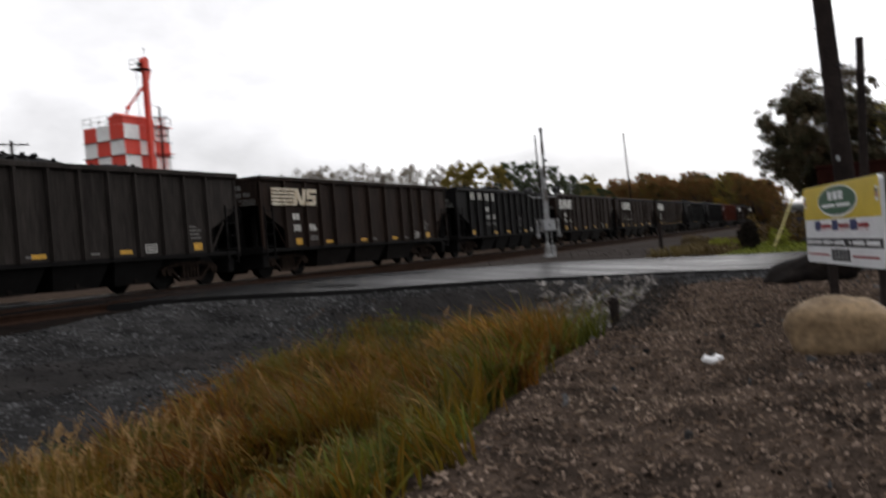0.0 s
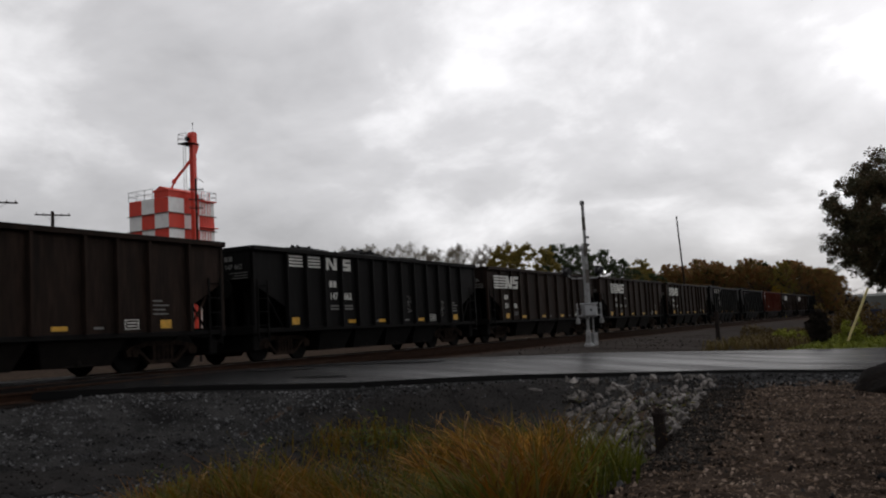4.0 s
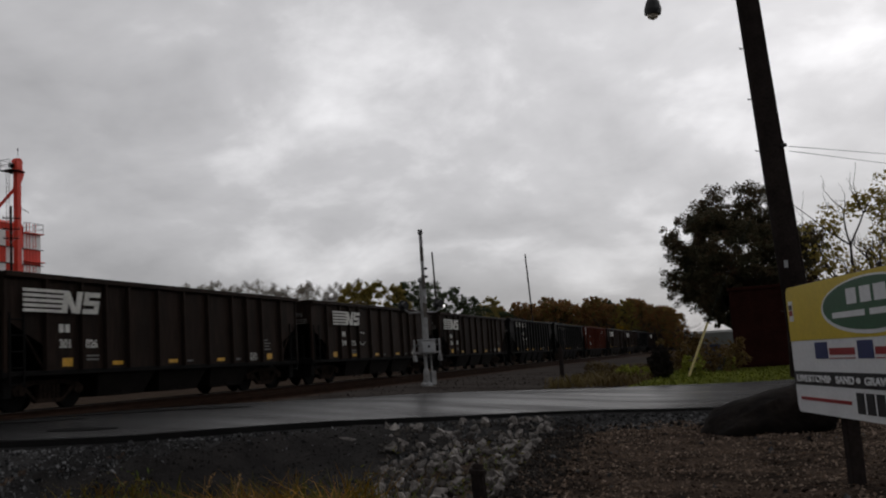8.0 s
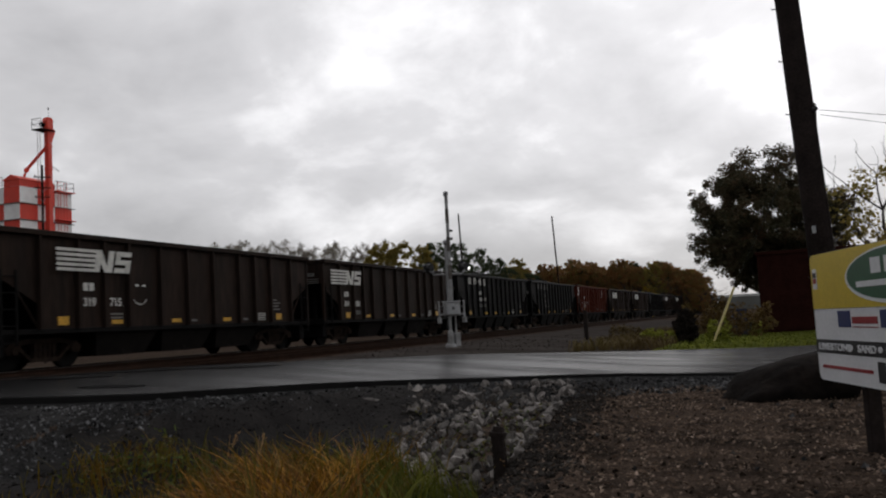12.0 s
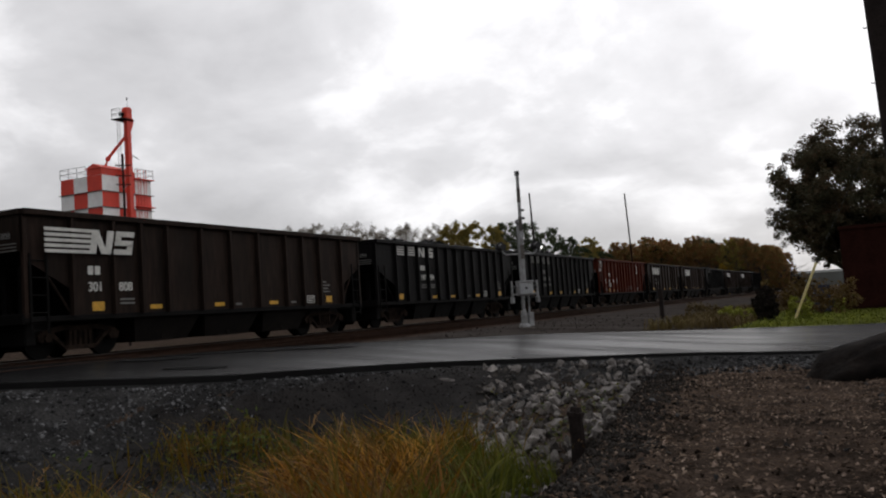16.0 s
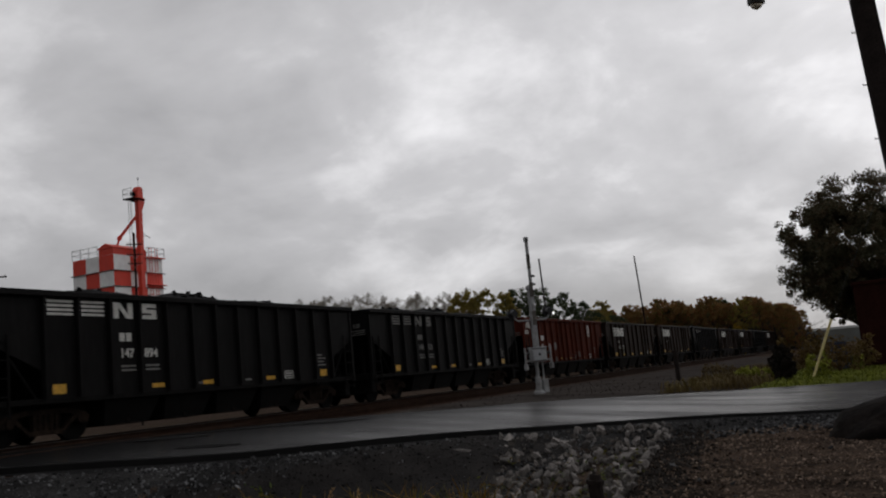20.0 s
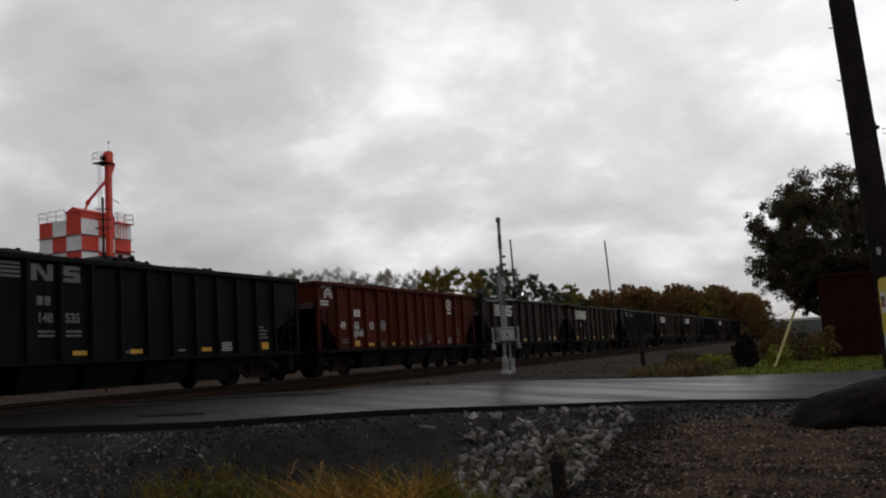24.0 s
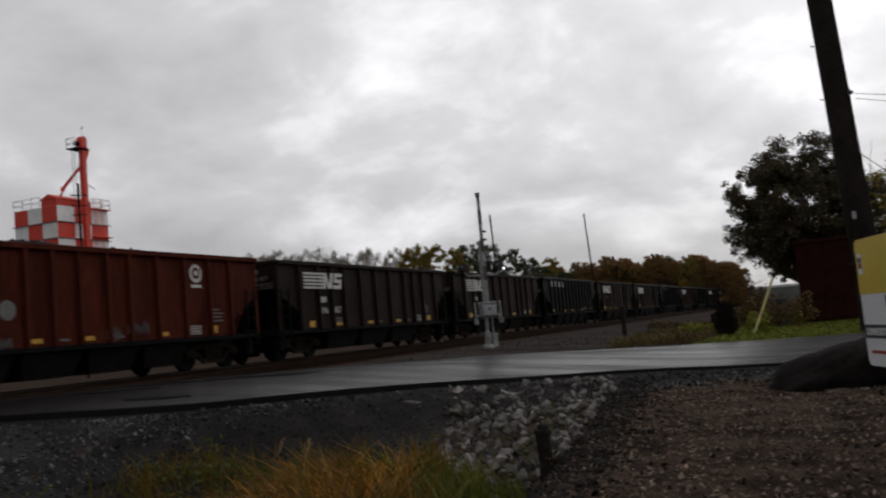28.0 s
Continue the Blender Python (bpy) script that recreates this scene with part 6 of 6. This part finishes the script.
# ---------------------------------------------------------------- trees
def leaf_cloud(r, blobs, count, size, soft=0.0):
    """Many small leaf faces gathered in uneven clumps round the given blobs (centre, radius)."""
    V, F = [], []
    total = sum(b[1] ** 2 for b in blobs)
    for c_, rad, sq in blobs:
        n_ = int(count * rad * rad / total)
        subs = []
        for _ in range(max(3, int(10 * rad ** 0.5))):
            d = Vector((r.gauss(0, 1), r.gauss(0, 1), r.gauss(0, 1))).normalized()
            subs.append((c_ + Vector((d.x * rad, d.y * rad, d.z * rad * sq)) * r.uniform(0.45, 1.0), rad * r.uniform(0.22, 0.42) * (1 + soft)))
        for _ in range(n_):
            q, s = subs[r.randrange(len(subs))]
            p = q + Vector((r.gauss(0, 1), r.gauss(0, 1), r.gauss(0, 0.8))).normalized() * s * r.random() ** 0.45
            a = Vector((r.gauss(0, 1), r.gauss(0, 1), r.gauss(0, 0.7))).normalized() * size * r.uniform(0.6, 1.3)
            b = a.cross(Vector((r.gauss(0, 1), r.gauss(0, 1), r.gauss(0, 1)))).normalized() * a.length * 0.6
            o = len(V)
            V += [(p - a)[:], (p - b)[:], (p + a)[:], (p + b)[:]]
            F.append((o, o + 1, o + 2, o + 3))
    g = Geo()
    g.v, g.f = V, F
    return g


def limb(g, r, a, d, length, rad, depth, tips, spread=0.6):
    """A branch that forks."""
    pts, p, v = [a], a.copy(), d.normalized()
    n_ = 4
    for k in range(n_):
        v = (v + Vector((r.gauss(0, 0.12), r.gauss(0, 0.12), 0.06))).normalized()
        p = p + v * length / n_
        pts.append(p.copy())
    g.tube(pts, [rad * (1 - 0.45 * k / n_) for k in range(n_ + 1)], 6 if depth > 1 else 4)
    tips.append(p)
    if depth:
        for _ in range(3 if depth > 1 else 2):
            w = (v + Vector((r.gauss(0, spread), r.gauss(0, spread), r.gauss(0.1, spread * 0.6)))).normalized()
            limb(g, r, pts[r.randint(2, n_)], w, length * r.uniform(0.55, 0.75), rad * 0.5, depth - 1, tips, spread)


def tree(name, label, m, height, width, seed, leaves, count, size, crown_from=0.25, trunk=0.03, depth=3, mat_bark=BARK, group="", blobs_n=22, soft=0.0, reach=0.33, lump=1.0, core=0.1, dome=None):
    r = random.Random(seed)
    t = thing(name, label, "tree", m, group)
    g, tips = Geo(), []
    th = height * crown_from
    g.tube([(0, 0, -0.3), (0.02, 0, th * 0.5), (0, 0.02, th)], [height * trunk * 1.35, height * trunk, height * trunk * 0.85], 10)
    for k in range(6):
        a = k * 1.05 + r.uniform(-0.3, 0.3)
        limb(g, r, Vector((0, 0, th * r.uniform(0.8, 1.0))), Vector((math.cos(a) * width / height * 1.1, math.sin(a) * width / height * 1.1, r.uniform(0.5, 1.1))), height * reach, height * trunk * 0.5, depth - 1, tips)
    limb(g, r, Vector((0, 0, th)), Vector((0, 0, 1)), height * reach * 1.2, height * trunk * 0.6, depth - 1, tips)
    part("trunk", g, mat_bark, t, smooth=True, tidy=False)
    if leaves is not None:
        blobs = []
        ch = height - th
        for k in range(blobs_n if dome else 0):
            mid_, half_w, half_h = dome
            d = Vector((r.gauss(0, 1), r.gauss(0, 1), r.gauss(0, 1))).normalized() * r.uniform(0.12, 1.0) ** 0.42
            low_ = 0.93 if d.z < 0 else 1.0
            blobs.append((Vector((d.x * half_w, d.y * half_w, mid_ + d.z * half_h * low_)), r.uniform(0.5, 0.85) * lump, 0.85))
        for k in range(0 if dome else blobs_n):
            u = (k + r.random()) / blobs_n
            zz = th * 0.9 + ch * (0.10 + 0.80 * u)
            rr = width / 2 * math.sin(math.pi * (0.18 + 0.74 * u)) ** 0.7
            a = r.uniform(0, 2 * math.pi)
            d_ = rr * math.sqrt(r.uniform(core, 0.9))
            blobs.append((Vector((math.cos(a) * d_, math.sin(a) * d_, zz)), max(0.3, width * lump * r.uniform(0.15, 0.25)), 0.8))
        part("crown", leaf_cloud(r, blobs, count, size, soft), leaves, t, tidy=False)
    return t


tree("oak_tree", "large dense dark oak with browning leaves over the lawn", pose(-0.15, 47.5, -0.6), 8.8, 8.8, 3, OAK, 135000, 0.06, 0.19, 0.03, 4, blobs_n=210, soft=0.35, reach=0.27, lump=0.95, dome=(5.25, 3.65, 3.5))
tree("autumn_tree", "half-bare yellowing tree behind the brown building", pose(5.4, 47.0, -0.6), 8.4, 7.0, 8, LEAF_YELLOW, 4200, 0.11, 0.25, 0.02, 4)
tree("autumn_tree", "half-bare yellowing tree behind the brown building", pose(10.5, 46.0, -0.6), 8.6, 7.0, 9, LEAF_YELLOW, 4800, 0.11, 0.25, 0.02, 4)

# far wood: a few source trees, copied
src = {
    "yellow": tree("autumn_tree", "yellow-green autumn tree in the far wood", pose(-48.9, 109.6, -0.5), 13.4, 6.2, 21, LEAF_YELLOW, 15000, 0.11, 0.06, 0.018, 3, soft=1.1, blobs_n=120, lump=0.30, group="far wood"),
    "green": tree("autumn_tree", "dark green tree in the far wood", pose(-43.8, 117.1, -0.5), 13.6, 7.4, 22, LEAF_GREEN, 15000, 0.11, 0.06, 0.018, 3, soft=1.0, blobs_n=120, lump=0.32, group="far wood"),
    "orange": tree("autumn_tree", "orange-brown autumn tree in the far wood", pose(-35, 166.3, -0.5), 13.0, 6.6, 23, LEAF_ORANGE, 15000, 0.13, 0.06, 0.018, 3, soft=1.1, blobs_n=120, lump=0.30, group="far wood"),
    "grey": tree("bare_tree", "thin grey half-bare tree in the far wood", pose(-82, 125, -0.5), 17.2, 6.0, 24, LEAF_GREY, 9000, 0.07, 0.2, 0.008, 4, TWIG, reach=0.26, soft=0.9, blobs_n=60, lump=0.5, group="far wood"),
    "gold": tree("autumn_tree", "small golden tree at the wood's edge", pose(-20.4, 157, -0.5), 6.0, 3.6, 25, LEAF_GOLD, 2500, 0.20, 0.06, 0.018, 2, group="far wood"),
}
rt = random.Random(40)


def again(kind, x, y, h_ratio):
    copy_thing(src[kind], pose(x, y, -0.5, 0, 0, rt.uniform(0, 360))).scale = (h_ratio * rt.uniform(0.92, 1.1),) * 2 + (h_ratio,)


for x, y, s in ((-46.5, 110.6, 1.0), (-44.1, 111.6, 0.95), (-50.8, 112, 0.93), (-37.6, 134.9, 0.86), (-39.2, 136, 0.78)):
    again("yellow", x, y, s)
for x, y, s in ((-41.2, 118.1, 0.98), (-38.8, 119.0, 0.9), (-36.6, 119.6, 0.78), (-34.9, 120.5, 0.68), (-46.0, 120, 0.92), (-33.0, 126, 0.62)):
    again("green", x, y, s)
for k in range(72):
    x = -45 + k * 0.47 + rt.uniform(-0.4, 0.4)
    kind_ = ("orange", "orange", "green", "orange", "yellow", "orange", "orange")[k % 7]
    top_ = (0.80 + 0.06 * math.sin(k * 0.5) + 0.03 * math.sin(k * 2.3)) * 1.04 * (1.0 - 0.28 * smooth01(56, 72, k))
    again(kind_, x, 160 + rt.uniform(-4, 14), top_ * rt.uniform(0.9, 1.06) * (0.92 if kind_ != "orange" else 1.0))
for k in range(34):
    x = -92 + k * 1.0 + rt.uniform(-0.5, 0.5)
    again("grey", x, 122 + 0.34 * k + rt.uniform(-3, 3), rt.uniform(0.88, 1.04) * (1.0 if k < 24 else 0.93))
for k in range(8):
    again("orange", -112 + k * 3.2, 118 + rt.uniform(-3, 3), 0.8)
again("grey", -68.5, 82.0, 0.72)
again("grey", -66.5, 83.5, 0.66)

# distant hills
rows = []
for k in range(121):
    x = -1500 + 25 * k
    top = 9 + 10 * (0.5 + 0.5 * noise.noise((x * 0.004, 0, 2))) + 3 * noise.noise((x * 0.03, 1, 2))
    rows.append([(x, 900, -2), (x, 905, top * 0.8), (x, 960, top), (x, 1100, -2)])
tagged(part("far_ridge", Geo().strip(rows), material("hazy_far_wood", (0.10, 0.105, 0.10), 1.0, other=(0.075, 0.075, 0.065), scale=0.03, vary=0.3, bump=0), tidy=False), "hazy wooded ridge on the horizon", "hill", kind="structure")


# ---------------------------------------------------------------- shrubs, guard, building, posts beyond the road
RUSSET_SHRUB = mixed("russet_olive_shrub", [(0.05, 0.035, 0.015), (0.10, 0.06, 0.02), (0.13, 0.085, 0.025), (0.07, 0.07, 0.02)], translucent=0.25)


def shrub(name, x, y, w, h_, leaves, count, size, label, seed, column=False):
    r = random.Random(seed)
    s = thing(name, label, "shrub", pose(x, y, -0.62))
    for _ in range(5):
        st = Geo().tube([(0, 0, -0.1), (r.uniform(-0.2, 0.2) * w, r.uniform(-0.2, 0.2) * w, h_ * 0.5)], 0.025, 5)
        part("stem", st, BARK, s)
    blobs = []
    for k in range(9):
        a, u = r.uniform(0, 6.28), (k + 0.5) / 9
        q = w * (0.22 if column else 0.3)
        blobs.append((Vector((math.cos(a) * q, math.sin(a) * q, h_ * (0.15 + 0.7 * u))), w * 0.3, 0.8))
    part("foliage", leaf_cloud(r, blobs, count, size), leaves, s, tidy=False)
    return s


shrub("evergreen_shrub", -2.95, 31.6, 1.0, 1.25, LEAF_EVERGREEN, 14000, 0.045, "dark columnar evergreen shrub beside the road", 61, True)
shrub("low_shrub", -3.75, 31.2, 1.1, 0.5, LEAF_LIME, 1500, 0.05, "low yellow-green shrub beside the road", 62)
shrub("low_shrub", -2.15, 34.6, 0.9, 0.75, LEAF_LIME, 1300, 0.05, "yellow-green shrub by the guy wire", 63)
shrub("low_shrub", -1.3, 39.5, 2.2, 1.2, RUSSET_SHRUB, 1500, 0.07, "brown-green shrub beyond the lawn", 64)
shrub("low_shrub", -2.8, 43.0, 2.4, 1.6, RUSSET_SHRUB, 1500, 0.08, "yellowing shrub beyond the lawn", 65)
shrub("low_shrub", -5.2, 33.5, 1.5, 0.6, WEEDS, 1200, 0.05, "brown weeds beside the track yard", 66)
drum = thing("steel_drum", "dark blue steel drum beside the brown building", "drum", pose(-1.6, 41.0, -0.62))
part("shell", Geo().tube([(0, 0, 0), (0, 0, 0.02), (0, 0, 0.38), (0, 0, 0.40), (0, 0, 0.42), (0, 0, 0.78), (0, 0, 0.80), (0, 0, 0.82), (0, 0, 1.10)], [0.33, 0.345, 0.335, 0.35, 0.335, 0.335, 0.35, 0.335, 0.34], 18), BLUE_PAINT, drum)
part("lid", Geo().tube([(0, 0, 1.08), (0, 0, 1.12)], 0.35, 18), BLUE_PAINT, drum)
guy = thing("guy_wire", "slanting guy wire with a faded yellow guard", "guy wire", pose(-2.24, 33.15, -0.68))
part("guard", Geo().tube([(0, 0, 0), (0.86, 0, 1.95)], 0.042, 8), YELLOW_PVC, guy, "faded yellow guard tube")
part("wire", Geo().tube([(0.86, 0, 1.95), (3.6, -2.5, 7.0)], 0.01, 5), WIRE, guy)
mk = thing("marker_post", "short dark wooden post with scrap at its foot", "post", pose(-6.48, 32.1, -0.5))
part("shaft", Geo().box(-0.07, 0.07, -0.07, 0.07, -0.2, 1.25, 0.01), POLE_WOOD, mk)
part("foot_box", Geo().box(-0.5, -0.12, -0.12, 0.16, -0.1, 0.18, 0.02), BROWN_STEEL, mk)
part("plank", Geo().box(0.12, 0.62, -0.1, 0.05, -0.05, 0.06, 0.01), BROWN_STEEL, mk)
for x, s in ((-5.68, 0.2), (-5.42, 0.18)):
    rock("pale_rock", x, 31.9, -0.46, s * 0.45, s * 0.4, s * 0.7, PALE_STONE, "pale block beside the marker post", int(s * 90), sub=2)
house = thing("brown_building", "low dark red-brown building beyond the lawn", "building", pose(-0.75, 43.0, -0.62))
part("wall", Geo().box(0, 16, 0, 0.2, 0, 3.45).box(0, 0.2, 0.2, 7, 0, 3.45).box(15.8, 16, 0.2, 7, 0, 3.45).box(0.2, 15.8, 6.8, 7, 0, 3.45), BROWN_SIDING, house)
part("roof", Geo().box(-0.06, 16.06, -0.08, 7.06, 3.45, 3.6, 0.02), BROWN_SIDING, house)
for k in range(13):
    part("siding_board", Geo().box(0.0, 16.0, -0.02, 0.0, 0.1 + 0.245 * k, 0.335 + 0.245 * k), BROWN_SIDING, house)

# ---------------------------------------------------------------- riprap stones at the ditch head
riprap = thing("riprap", "pile of pale broken limestone riprap at the ditch head", "stone pile", pose(0, 0, 0), kind="structure")
rr_ = random.Random(77)
stone_meshes = []
for k in range(12):
    v, f = stone(rr_, 1.0, 0.75, 11)
    g = Geo().add(v, f)
    stone_meshes.append(g.mesh("stone", PALE_STONE, tidy=False))


def riprap_place():
    u, w = rr_.random(), rr_.random()
    y = 6.2 + 9.0 * u
    x = -1.0 - 0.13 * y - 0.2 - (1.0 + 1.6 * min(1.0, 1.3 * u)) * w
    if y > along(NEAR_EDGE, x) - 0.9 or (abs(x + 0.307 * y) < 0.19 and 5.0 < y < 8.25):
        return riprap_place()
    return x, y


for k in range(290):
    x, y = riprap_place()
    s = rr_.uniform(0.11, 0.23) * (0.7 + 0.4 * rr_.random())
    ob = new("stone", stone_meshes[rr_.randrange(12)])
    ob.parent = riprap
    ob.matrix_basis = pose(x, y, ground_z(x, y) + s * 0.22, rr_.uniform(0, 360), rr_.uniform(0, 360), rr_.uniform(0, 360)) @ Matrix.Scale(s, 4)
chips = Geo()
for k in range(1000):
    x, y = riprap_place()
    s = rr_.uniform(0.05, 0.13)
    v, f = stone(rr_, s, 0.75, 8)
    m = pose(x, y, ground_z(x, y) + s * 0.25, rr_.uniform(0, 360), rr_.uniform(0, 360), rr_.uniform(0, 360))
    chips.add([m @ q for q in v], f)
tagged(part("small_stones", chips, RUBBLE, riprap, tidy=False), kind="stuff")


# ---------------------------------------------------------------- movement of the train
SPEED = 3.936
DRIFT = [(0.0, 0.45), (1.0, 0.45), (2.0, 0.2), (5.0, -0.35), (8.0, -0.35), (11.0, -0.45), (15.0, -0.05), (17.0, -0.05), (20.0, 0.05), (25.0, 0.28), (28.0, 0.35)]


def motions():
    times = [0.0, 1.0, 2.0, 5.0, 8.0, 11.0, 15.0, 17.0, 20.0, 22.5, 25.0, 28.0]
    for car, y0 in CARS:
        walk(car, [(t, pose(TRACKS[0], y0 - SPEED * t - along(DRIFT, t), 0)) for t in times])
    step = 0.14
    turns = [(k * step, -math.degrees(SPEED * k * step / 0.42)) for k in range(201)]
    for car, y0 in CARS:
        for truck in car.children:
            if not truck.name.startswith("truck"):
                continue
            for ws in truck.children:
                if ws.name.startswith("wheelset"):
                    y, z = ws.matrix_basis.translation.y, ws.matrix_basis.translation.z
                    if 0 <= y0 <= 170:
                        walk(ws, [(t, pose(0, y, z, -a)) for t, a in turns])


motions()
